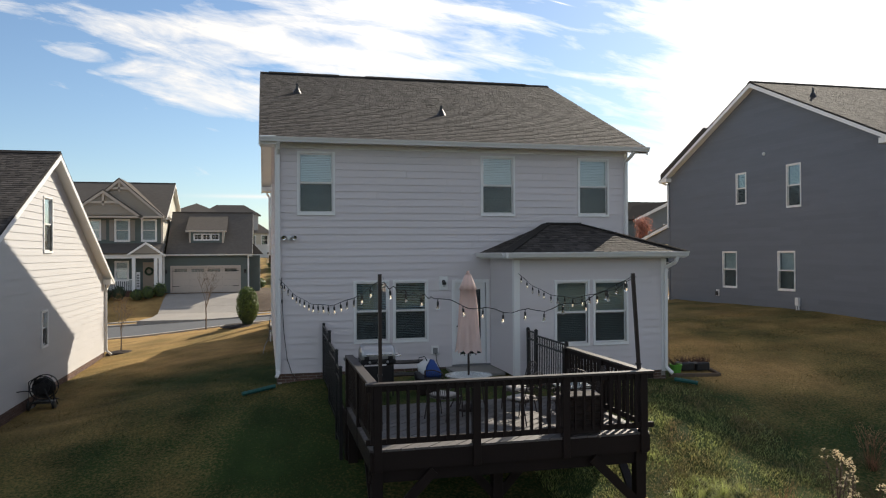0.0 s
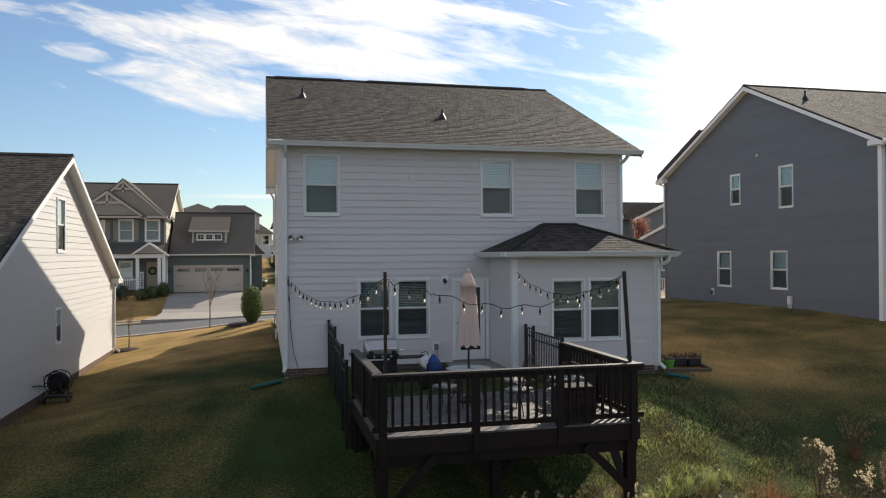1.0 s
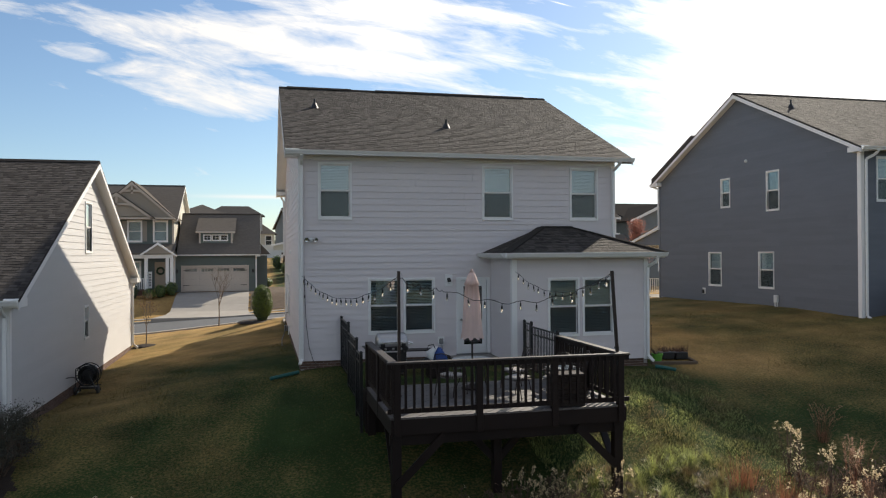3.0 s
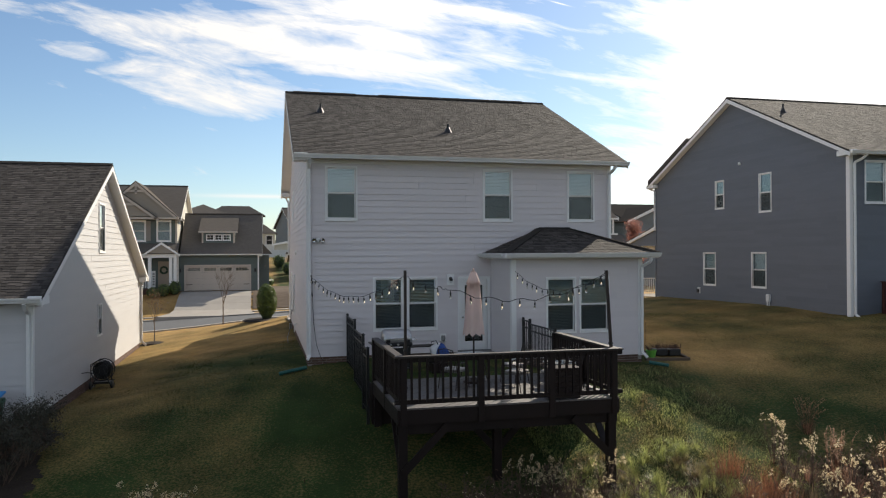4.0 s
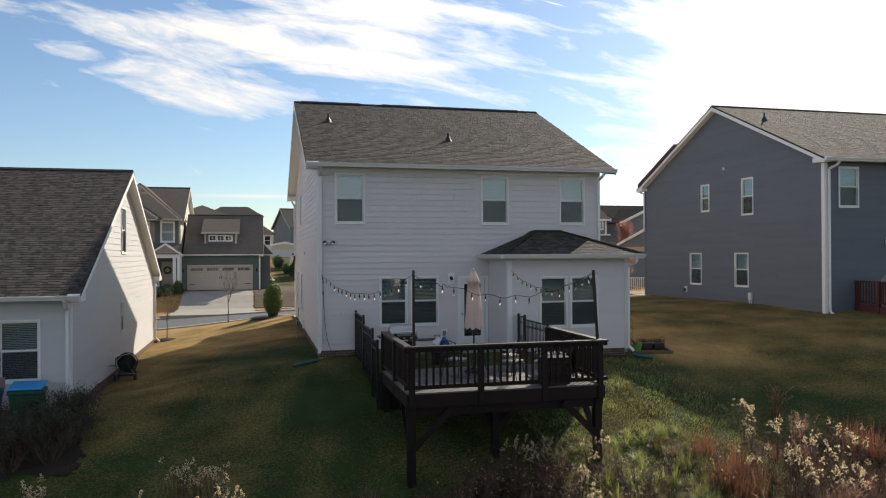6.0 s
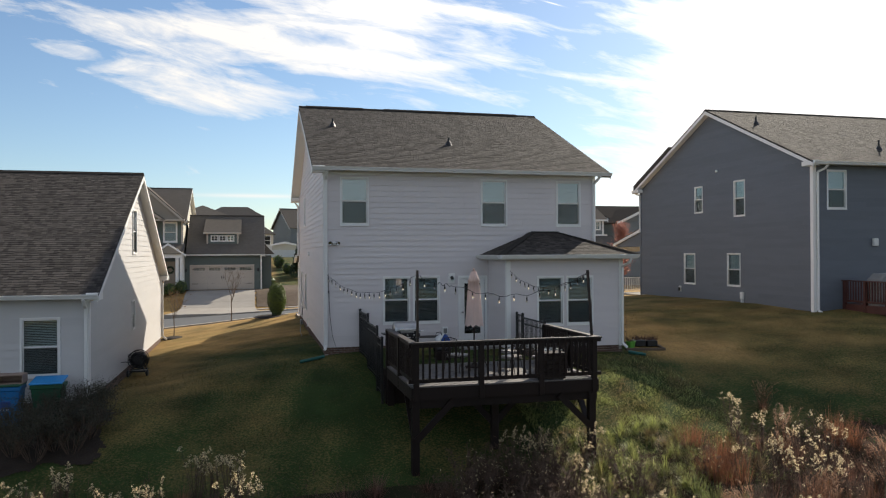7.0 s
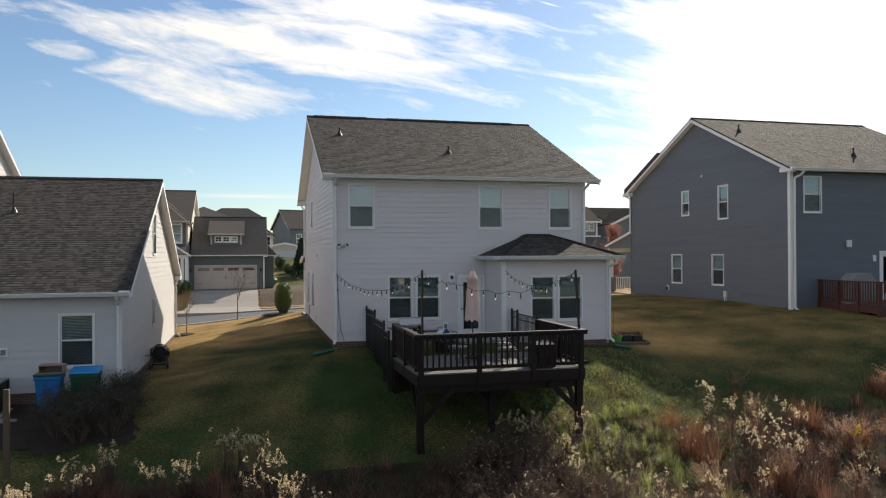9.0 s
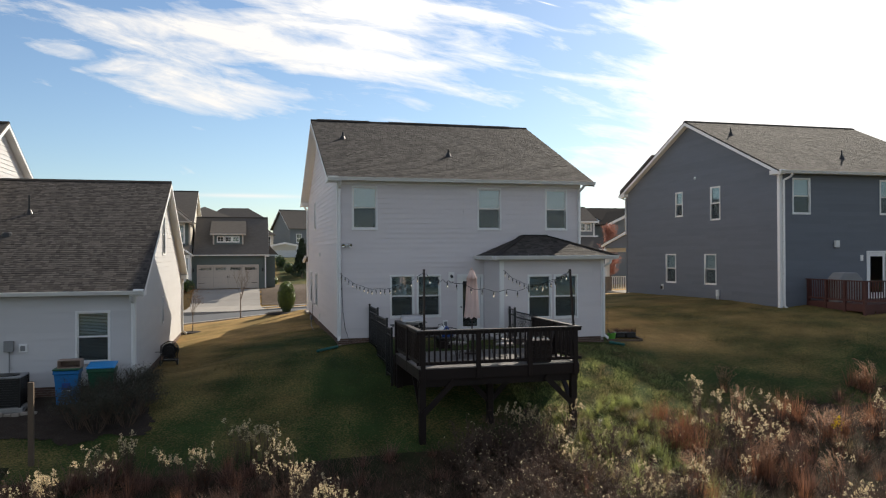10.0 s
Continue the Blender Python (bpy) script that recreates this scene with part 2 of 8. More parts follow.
DECK_FLOOR = material("worn_deck_board", (0.085, 0.074, 0.07), 0.5, vary=0.25, scale=2.0, fine=40, bump=0.1, object_random=0.35, spec=1.0)
DECK_TOP = material("weathered_deck_board", (0.022, 0.016, 0.014), 0.5, vary=0.3, scale=2.0, fine=40, bump=0.15, object_random=0.4, spec=0.6)
DECK_R = material("red_stained_wood", (0.085, 0.028, 0.022), 0.6, vary=0.25, scale=1.6, fine=30, bump=0.3, object_random=0.3)
POST_WOOD = material("raw_timber", (0.11, 0.078, 0.052), 0.8, vary=0.25, scale=3, fine=40, bump=0.4, stretch=(1, 1, 0.3))
BLACK_METAL = material("black_powder_coat", (0.012, 0.012, 0.013), 0.4, vary=0.1, scale=4, fine=50, bump=0.05, spec=0.5)
BROWN_METAL = material("brown_metal", (0.03, 0.02, 0.017), 0.4, vary=0.15, scale=4, fine=50, bump=0.08)
CONCRETE = material("pale_concrete", (0.33, 0.30, 0.265), 0.9, vary=0.12, scale=1.2, fine=70, bump=0.25)
SLAB = material("grey_patio_concrete", (0.28, 0.27, 0.25), 0.9, vary=0.15, scale=1.5, fine=70, bump=0.25)
ASPHALT = material("asphalt", (0.10, 0.103, 0.107), 0.9, vary=0.15, scale=0.8, fine=90, bump=0.3)
MULCH = material("brown_mulch", (0.028, 0.018, 0.011), 0.95, vary=0.4, scale=5, fine=40, bump=0.8, depth=0.03)
CANVAS = material("dusty_pink_canvas", (0.78, 0.6, 0.54), 0.85, vary=0.1, scale=3, fine=120, bump=0.2, translucent=0.25)
STEEL = material("brushed_steel", (0.42, 0.42, 0.42), 0.35, 0.9, vary=0.1, scale=5, fine=60, bump=0.05)
CHROME = material("polished_metal", (0.7, 0.7, 0.7), 0.15, 1.0, vary=0.05, scale=5, fine=50, bump=0.0)
GRILL_BLACK = material("black_enamel", (0.014, 0.014, 0.015), 0.35, vary=0.15, scale=4, fine=40, bump=0.05)
TABLE_TOP = material("pale_pebbled_glass", (0.52, 0.55, 0.53), 0.25, vary=0.25, scale=18, fine=70, bump=0.5, spec=0.6)
BLUE = material("blue_cloth", (0.015, 0.06, 0.24), 0.6, vary=0.15, scale=8, fine=60, bump=0.2)
WHITE_PLASTIC = material("white_plastic", (0.68, 0.69, 0.68), 0.4, vary=0.05, scale=3, fine=40, bump=0.05)
BLUE_PLASTIC = material("blue_plastic", (0.008, 0.14, 0.36), 0.42, vary=0.1, scale=2, fine=50, bump=0.1)
BLUE_LID = material("faded_blue_plastic", (0.02, 0.25, 0.58), 0.45, vary=0.1, scale=2, fine=50, bump=0.1)
GREEN_LID = material("dark_green_plastic", (0.012, 0.08, 0.04), 0.45, vary=0.1, scale=3, fine=50, bump=0.1)
TEAL = material("teal_plastic", (0.013, 0.1, 0.085), 0.5, vary=0.15, scale=3, fine=40, bump=0.1)
LIME = material("lime_green_plastic", (0.12, 0.36, 0.05), 0.45, vary=0.1, scale=3, fine=40, bump=0.1)
GREY_PLASTIC = material("grey_plastic", (0.22, 0.22, 0.22), 0.5, vary=0.1, scale=3, fine=40, bump=0.1)
TAN_BOARD = material("tan_cardboard", (0.3, 0.22, 0.18), 0.8, vary=0.12, scale=4, fine=40)
DOOR_PAINT = material("taupe_door_paint", (0.36, 0.29, 0.22), 0.5, vary=0.06, scale=2, fine=30)
SIDING_B = material("blue_grey_siding", (0.17, 0.19, 0.2), 0.6, vary=0.05, scale=0.8, fine=30, island=0.06)
# brown straw, darkened to paint in the shade that lies on the bank
STRAW_MULCH = material("shaded_pine_straw", (0.09, 0.06, 0.038), 0.95, vary=0.35, scale=2, fine=25, bump=0.6, depth=0.03)
SHUTTER = material("greige_shutter_paint", (0.28, 0.25, 0.22), 0.55, vary=0.06, scale=2, fine=30)
STONE = material("grey_brown_stone", (0.22, 0.19, 0.16), 0.9, vary=0.35, scale=3, fine=40, bump=0.6, island=0.6)
BARK = material("grey_brown_bark", (0.2, 0.155, 0.12), 0.9, vary=0.3, scale=6, fine=60, bump=0.6)
LEAF_DK = material("glossy_evergreen_leaf", (0.1, 0.145, 0.03), 0.4, vary=0.3, scale=4, fine=30, bump=0, island=0.8, translucent=0.25)
LEAF_RED = material("red_autumn_leaf", (0.34, 0.16, 0.125), 0.45, vary=0.3, scale=4, fine=30, bump=0, island=0.9, translucent=0.5)
LEAF_BROWN = material("dry_brown_leaf", (0.20, 0.11, 0.05), 0.7, vary=0.3, scale=4, fine=30, bump=0, island=0.8, translucent=0.3)
CONIFER = material("dark_conifer_foliage", (0.032, 0.052, 0.026), 0.7, vary=0.3, scale=3, fine=20, bump=0, island=0.6)
WOODS = material("far_foliage", (0.035, 0.04, 0.02), 0.8, vary=0.4, scale=0.4, fine=3, bump=0, island=0.7)
# tan share follows the lawn mask, painted sun and shade included
GRASS_BLADE = material("turf_blade", (0.05, 0.074, 0.017), 0.6, vary=0.3, scale=0.5, fine=8, bump=0, island=0.7, second=(0.32, 0.205, 0.08), patch=0.5, patch_scale=0.5, translucent=0.4, spread="dormant_lit")
# far brighter than the lawn blades: the bank's sunlight is in this green
LIT_GREEN = material("sunlit_green_grass", (0.34, 0.37, 0.125), 0.38, vary=0.35, scale=1.4, fine=20, bump=0, island=1.2, second=(0.24, 0.17, 0.08), patch=0.3, patch_scale=1.3, translucent=0.55, spec=0.7)
STRAW = material("straw_grass", (0.36, 0.27, 0.15), 0.45, vary=0.25, scale=2, fine=20, bump=0, island=0.8, translucent=0.4)
SHRUB_LEAF = material("grey_green_leaf", (0.052, 0.05, 0.033), 0.6, vary=0.3, scale=3, fine=30, bump=0, island=0.9, translucent=0.2)
RUSSET = material("russet_feathery_grass", (0.2, 0.105, 0.075), 0.7, vary=0.35, scale=1.2, fine=20, bump=0, island=1.1, translucent=0.4)
SEDGE = material("rust_brown_broomsedge", (0.3, 0.135, 0.075), 0.65, vary=0.25, scale=2, fine=20, bump=0, island=1.1, translucent=0.4)
STEM = material("dry_weed_stem", (0.1, 0.066, 0.046), 0.85, vary=0.3, scale=3, fine=40, bump=0, island=0.5)
FLUFF = material("cream_seed_fluff", (0.8, 0.66, 0.42), 0.9, vary=0.2, scale=5, fine=40, bump=0, island=0.5, translucent=0.6)
CUSHION = material("pale_cushion_cloth", (0.4, 0.37, 0.34), 0.85, vary=0.08, scale=4, fine=60, bump=0.2)
DEAD_LEAF = material("shrivelled_leaf", (0.105, 0.068, 0.048), 0.85, vary=0.3, scale=3, fine=30, bump=0, island=0.9, second=(0.125, 0.07, 0.05), patch=0.45, patch_scale=0.8, translucent=0.4)
PLUME = material("rusty_grass_plume", (0.46, 0.25, 0.14), 0.7, vary=0.25, scale=2, fine=20, bump=0, island=1.0, translucent=0.5)
YELLOW_LEAF = material("yellow_leaf", (0.55, 0.36, 0.03), 0.7, vary=0.2, bump=0, island=0.5, translucent=0.4)
# the tan is real dormant turf and also sun and shade painted by place
TURF = material("mown_turf", (0.029, 0.050, 0.014), 0.95, vary=0.5, scale=0.9, fine=22, bump=0.7, bump_scale=30, second=(0.36, 0.225, 0.088), patch=0.5, patch_scale=0.5, spec=0.1, depth=0.03, spread="dormant_lit")
LITTER = material("brown_leaf_litter", (0.05, 0.033, 0.02), 0.95, vary=0.5, scale=2.5, fine=30, bump=0.9, second=(0.026, 0.028, 0.012), patch=0.5, patch_scale=0.9, spec=0.1, depth=0.04)

# ---- building blocks ----
Z = Vector((0, 0, 1))


def V(*a):
    return Vector(a)


def origin(ob):
    p = Vector((0, 0, 0))
    while ob:
        p += ob.location
        ob = ob.parent
    return p


class G:
    """Collects faces in world coordinates, then becomes one mesh object."""

    def __init__(self):
        self.v, self.f = [], []

    def add(self, verts, faces):
        k = len(self.v)
        self.v += [tuple(p) for p in verts]
        self.f += [tuple(i + k for i in f) for f in faces]
        return self

    def box(self, x0, x1, y0, y1, z0, z1):
        return self.add([(x, y, z) for z in (z0, z1) for y in (y0, y1) for x in (x0, x1)],
                        [(0, 2, 3, 1), (4, 5, 7, 6), (0, 1, 5, 4), (2, 6, 7, 3), (0, 4, 6, 2), (1, 3, 7, 5)])

    def beam(self, p, q, w, h, up=Z):
        p, q = Vector(p), Vector(q)
        d = (q - p).normalized()
        s = d.cross(up)
        s = s.normalized() if s.length > 1e-4 else Vector((1, 0, 0))
        t = s.cross(d)
        c = [s * (a * w / 2) + t * (b * h / 2) for a, b in ((-1, -1), (1, -1), (1, 1), (-1, 1))]
        return self.add([p + o for o in c] + [q + o for o in c],
                        [(3, 2, 1, 0), (4, 5, 6, 7), (0, 1, 5, 4), (1, 2, 6, 5), (2, 3, 7, 6), (3, 0, 4, 7)])

    def prism(self, poly, vec):
        n = len(poly)
        a = [Vector(p) for p in poly]
        return self.add(a + [p + Vector(vec) for p in a],
                        [tuple(range(n)), tuple(range(2 * n - 1, n - 1, -1))] + [((i + 1) % n, i, n + i, n + (i + 1) % n) for i in range(n)])

    def tube(self, pts, r, n=6):
        pts = [Vector(p) for p in pts]
        rs = r if isinstance(r, (list, tuple)) else [r] * len(pts)
        verts, faces = [], []
        for i, p in enumerate(pts):
            d = (pts[min(i + 1, len(pts) - 1)] - pts[max(i - 1, 0)]).normalized()
            s = d.cross(Z if abs(d.z) < 0.95 else Vector((1, 0, 0))).normalized()
            t = s.cross(d)
            for j in range(n):
                a = 2 * math.pi * j / n
                verts.append(p + (s * math.cos(a) + t * math.sin(a)) * rs[i])
        for i in range(len(pts) - 1):
            for j in range(n):
                k = (j + 1) % n
                faces.append((i * n + j, (i + 1) * n + j, (i + 1) * n + k, i * n + k))
        faces += [tuple(range(n)), tuple(range(len(pts) * n - 1, (len(pts) - 1) * n - 1, -1))]
        return self.add(verts, faces)

    def lathe(self, c, prof, n=12, axis=Z):
        """A turned shape: prof gives radius and height along the axis from c."""
        c, axis = Vector(c), Vector(axis).normalized()
        s = axis.cross(Vector((1, 0, 0)) if abs(axis.x) < 0.9 else Vector((0, 1, 0))).normalized()
        t = axis.cross(s)
        verts = [c + axis * h + (s * math.cos(2 * math.pi * j / n) + t * math.sin(2 * math.pi * j / n)) * r for r, h in prof for j in range(n)]
        faces = [(i * n + j, i * n + (j + 1) % n, (i + 1) * n + (j + 1) % n, (i + 1) * n + j) for i in range(len(prof) - 1) for j in range(n)]
        faces += [tuple(range(n - 1, -1, -1)), tuple(range((len(prof) - 1) * n, len(prof) * n))]
        return self.add(verts, faces)

    def ob(self, name, mat, parent=None, label="", kind="", bevel=0.0, smooth=False, weld=False):
        o = origin(parent) if parent else Vector((0, 0, 0))
        me = bpy.data.meshes.new(name)
        me.from_pydata([(x - o.x, y - o.y, z - o.z) for x, y, z in self.v], [], self.f)
        if bevel:
            bm = bmesh.new()
            bm.from_mesh(me)
            bmesh.ops.bevel(bm, geom=bm.edges[:], offset=bevel, segments=1, affect="EDGES", profile=0.5)
            bm.to_mesh(me)
            bm.free()
        if weld:
            bm = bmesh.new()
            bm.from_mesh(me)
            bmesh.ops.remove_doubles(bm, verts=bm.verts[:], dist=1e-4)
            bm.to_mesh(me)
            bm.free()
        if smooth:
            me.polygons.foreach_set("use_smooth", [True] * len(me.polygons))
        me.materials.append(mat)
        ob = new(name, me)
        if parent:
            ob.parent = parent
        return tagged(ob, label, kind=kind)


def thing(name, at, label, category, group="", kind=""):
    """An Empty at the thing's base, which carries its parts."""
    ob = new(name)
    ob.empty_display_size = 0.2
    ob.location = at
    return tagged(ob, label, category, group, kind)


def clip(poly, outline):
    """What lies of a convex polygon within a convex outline (both anticlockwise)."""
    for i in range(len(outline)):
        (ax, ay), (bx, by) = outline[i], outline[(i + 1) % len(outline)]
        side = [(bx - ax) * (y - ay) - (by - ay) * (x - ax) for x, y in poly]
        got = []
        for j in range(len(poly)):
            k = (j + 1) % len(poly)
            if side[j] >= 0:
                got.append(poly[j])
            if (side[j] > 1e-9 and side[k] < -1e-9) or (side[j] < -1e-9 and side[k] > 1e-9):
                f = side[j] / (side[j] - side[k])
                got.append((poly[j][0] + f * (poly[k][0] - poly[j][0]), poly[j][1] + f * (poly[k][1] - poly[j][1])))
        poly = got
        if len(poly) < 3:
            return []
    area = sum(poly[i][0] * poly[(i + 1) % len(poly)][1] - poly[(i + 1) % len(poly)][0] * poly[i][1] for i in range(len(poly)))
    return poly if area > 2e-3 else []


def cut_out(rect, holes):
    """The rectangle (a0, a1, b0, b1) less the holes, as rectangles."""
    left = [rect]
    for h0, h1, g0, g1 in holes:
        nxt = []
        for a0, a1, b0, b1 in left:
            if h0 >= a1 or h1 <= a0 or g0 >= b1 or g1 <= b0:
                nxt.append((a0, a1, b0, b1))
                continue
            if a0 < h0:
                nxt.append((a0, h0, b0, b1))
            if h1 < a1:
                nxt.append((h1, a1, b0, b1))
            m0, m1 = max(a0, h0), min(a1, h1)
            if b0 < g0:
                nxt.append((m0, m1, b0, g0))
            if g1 < b1:
                nxt.append((m0, m1, g1, b1))
        left = nxt
    return left


class Face:
    """One face of a building: a runs along it, b is height, c stands out from it."""

    def __init__(self, at, along):
        self.o, self.u = Vector((at[0], at[1], 0)), Vector((along[0], along[1], 0)).normalized()
        self.n = Vector((self.u.y, -self.u.x, 0))

    def p(self, a, b, c=0.0):
        return self.o + self.u * a + self.n * c + Z * b

    def box(self, g, a0, a1, b0, b1, c0, c1):
        return g.prism([self.p(a0, b0, c1), self.p(a1, b0, c1), self.p(a1, b1, c1), self.p(a0, b1, c1)], self.n * (c0 - c1))


def ring(g, face, a0, a1, b0, b1, wa, c0, c1, wb=None, wt=None):
    """A rectangular frame in one piece: outer edges given, wa wide at the sides, wb below, wt above."""
    wb, wt = wa if wb is None else wb, wa if wt is None else wt
    o = [(a0, b0), (a1, b0), (a1, b1), (a0, b1)]
    i = [(a0 + wa, b0 + wb), (a1 - wa, b0 + wb), (a1 - wa, b1 - wt), (a0 + wa, b1 - wt)]
    v = [face.p(a, b, c) for c in (c1, c0) for r in (o, i) for a, b in r]
    f = []
    for k in range(4):
        n = (k + 1) % 4
        f += [(k, n, 4 + n, 4 + k), (8 + n, 8 + k, 12 + k, 12 + n), (n, k, 8 + k, 8 + n), (4 + k, 4 + n, 12 + n, 12 + k)]
    return g.add(v, f)


def clad_wall(house, face, outline, holes, mat, core_mat, lap=0.178, pieces=False, label="", start=None, rows=True, thick=0.14, butt=0.018, rng=random.Random(5)):
    """A wall of some thickness, its openings cut through, clad in lapped boards."""
    a0, a1 = min(p[0] for p in outline), max(p[0] for p in outline)
    b0, b1 = min(p[1] for p in outline), max(p[1] for p in outline)
    core = G()
    ca, cb = sorted({a0, a1, *(h[0] for h in holes), *(h[1] for h in holes)}), sorted({b0, b1, *(h[2] for h in holes), *(h[3] for h in holes)})
    for x0, x1 in zip(ca, ca[1:]):
        for y0, y1 in zip(cb, cb[1:]):
            if any(h[0] < (x0 + x1) / 2 < h[1] and h[2] < (y0 + y1) / 2 < h[3] for h in holes):
                continue
            poly = clip([(x0, y0), (x1, y0), (x1, y1), (x0, y1)], outline)
            if poly:
                core.prism([face.p(a, b, 0) for a, b in poly], face.n * -thick)
    wall = core.ob("wall", core_mat, house, label, weld=True)
    if not rows:
        return wall
    joined = G()
    b, i = (b0 if start is None else start), 0
    while b < b1:
        cuts, x = [a0], a0 + rng.uniform(0.6, 3.6)
        while x < a1 - 0.3:
            cuts.append(x)
            x += 3.66
        cuts.append(a1)
        for x0, x1 in zip(cuts, cuts[1:]):
            for r in cut_out((x0 + 0.001, x1 - 0.001, b, b + lap), holes):
                poly = clip([(r[0], r[2]), (r[1], r[2]), (r[1], r[3]), (r[0], r[3])], outline)
                if not poly:
                    continue
                n = len(poly)
                front = [face.p(a, h, 0.001 + butt * (1 - (h - b) / lap)) for a, h in poly]
                back = [face.p(a, h, 0.0005) for a, h in poly]
                faces = [tuple(range(n))] + [((k + 1) % n, k, n + k, n + (k + 1) % n) for k in range(n)]
                if pieces and i < 300:
                    G().add(front + back, faces).ob("siding_board", mat, wall)
                    i += 1
                else:
                    joined.add(front + back, faces)
        b += lap
    if joined.v:
        joined.ob("lap_cladding", mat, wall, kind="stuff")
    return wall


TAB_WIDTHS = (0.1, 0.13, 0.16, 0.19)


def shingled(house, name, at, along, up, outline, pieces=0, lap=0.143, label="", mat=None, rng=random.Random(9), slab=0.06):
    """A roof slope: a deck with rows of shingle tabs on it. The outline is in metres along the eave and up the slope."""
    at, u, v = Vector(at), Vector(along).normalized(), Vector(up).normalized()
    n = u.cross(v)
    deck = G().prism([at + u * a + v * s for a, s in outline], n * -slab)
    roof = deck.ob("roof", RIDGE if mat is None else mat, house, label)
    if mat is not None:
        return roof
    s_max, a0, a1 = max(p[1] for p in outline), min(p[0] for p in outline), max(p[0] for p in outline)
    shared = {}
    o = origin(house)
    rot = Matrix((u, v, n)).transposed().to_4x4()
    joined, made, s = G(), 0, 0.0
    while s < s_max - 0.05:
        a = a0 - rng.uniform(0, 0.3)
        while a < a1:
            w = rng.choice(TAB_WIDTHS)
            t = 0.009
            low = s + rng.choice((0.0, 0.0, 0.004, 0.032))
            q = [(a, low), (a + w - 0.007, low), (a + w - 0.007, s + lap * 1.2), (a, s + lap * 1.2)]
            poly = clip(q, outline)
            if poly:
                whole = len(poly) == 4 and abs(poly[0][0] - q[0][0]) < 1e-6 and abs(max(p[0] for p in poly) - q[1][0]) < 1e-6 and abs(max(p[1] for p in poly) - q[2][1]) < 1e-6
                if whole and made < pieces:
                    key = (w, round(low - s, 3))
                    if key not in shared:
                        me = bpy.data.meshes.new("shingle")
                        ww, ll = w - 0.007, s + lap * 1.2 - low
                        me.from_pydata([(0, 0, t), (ww, 0, t), (ww, ll, 0.001), (0, ll, 0.001), (0, 0, 0), (ww, 0, 0)], [], [(0, 1, 2, 3), (4, 5, 1, 0), (5, 2, 1), (4, 0, 3)])
                        me.materials.append(SHINGLE_P)
                        shared[key] = me
                    tab = new("shingle", shared[key])
                    tab.parent = roof
                    tab.matrix_basis = Matrix.Translation(at + u * a + v * low + n * 0.001 - o) @ rot
                    made += 1
                else:
                    k = len(poly)
                    top = [at + u * x + v * y + n * (0.002 + t * max(0.0, 1 - (y - low) / (lap * 1.2))) for x, y in poly]
                    under = [at + u * x + v * y for x, y in poly]
                    joined.add(top + under, [tuple(range(k))] + [((i + 1) % k, i, k + i, k + (i + 1) % k) for i in range(k)])
            a += w
        s += lap
    joined.ob("shingle_field", SHINGLE, roof, kind="stuff")
    return roof


def window(house, face, a0, a1, b0, b1, blind="closed", sash=True, screen=True, casing=0.05, curtain=False, deep=0.14, label="", grid=0):
    """A sash window set through the wall: frame, two panes, blind, screen and sill."""
    win = ring(G(), face, a0 - casing, a1 + casing, b0 - casing, b1 + casing, casing, -0.03, 0.04).ob("window", TRIM, house, label)
    mid = (b0 + b1) / 2
    f = 0.033
    cells = ((mid, b1, -0.01), (b0, mid, -0.035)) if sash else ((b0, b1, -0.02),)
    for h0, h1, c in cells:
        ring(G(), face, a0, a1, h0, h1, f, c - 0.025, c + 0.01).ob("sash", TRIM, win)
        for k in range(1, grid):
            x = a0 + (a1 - a0) * k / grid
            face.box(G(), x - 0.012, x + 0.012, h0 + f, h1 - f, c - 0.012, c + 0.004).ob("muntin", TRIM, win)
        if grid:
            face.box(G(), a0 + f, a1 - f, (h0 + h1) / 2 - 0.012, (h0 + h1) / 2 + 0.012, c - 0.012, c + 0.003).ob("muntin", TRIM, win)
    for h0, h1, c in cells:
        p = face.box(G(), a0 + f, a1 - f, h0 + f, h1 - f, c - 0.010, c - 0.006).ob("glass_pane", GLASS, win)
        p.visible_shadow = False
    face.box(G(), a0 - casing, a1 + casing, b0 - casing - 0.018, b0 - casing, 0, 0.046).ob("sill", TRIM, win)
    if screen and sash:
        face.box(G(), a0 + f, a1 - f, b0 + f, mid - f * 0.5, -0.022, -0.0205).ob("insect_screen", SCREEN, win)
    if blind:
        s = G()
        h, tilt = b1 - 0.02, {"closed": 0.021, "open": 0.011}[blind]
        while h > b0 + 0.03:
            s.add([face.p(a0 + 0.02, h - 2 * tilt, -0.075), face.p(a1 - 0.02, h - 2 * tilt, -0.075), face.p(a1 - 0.02, h, -0.12), face.p(a0 + 0.02, h, -0.12)], [(0, 1, 2, 3)])
            h -= 0.043
        s.ob("blind", BLIND, win, "white horizontal slat blind")
    if curtain:
        s, k = G(), 14
        pts = [(a0 + (a1 - a0) * (0.25 + 0.5 * i / k), -0.17 - 0.03 * (i % 2)) for i in range(k + 1)]
        for (x0, c0), (x1, c2) in zip(pts, pts[1:]):
            s.add([face.p(x0, mid - 0.1, c0), face.p(x1, mid - 0.1, c2), face.p(x1, b1, c2), face.p(x0, b1, c0)], [(0, 1, 2, 3)])
        s.ob("curtain", CURTAIN, win, "cream folded curtain")
    return win

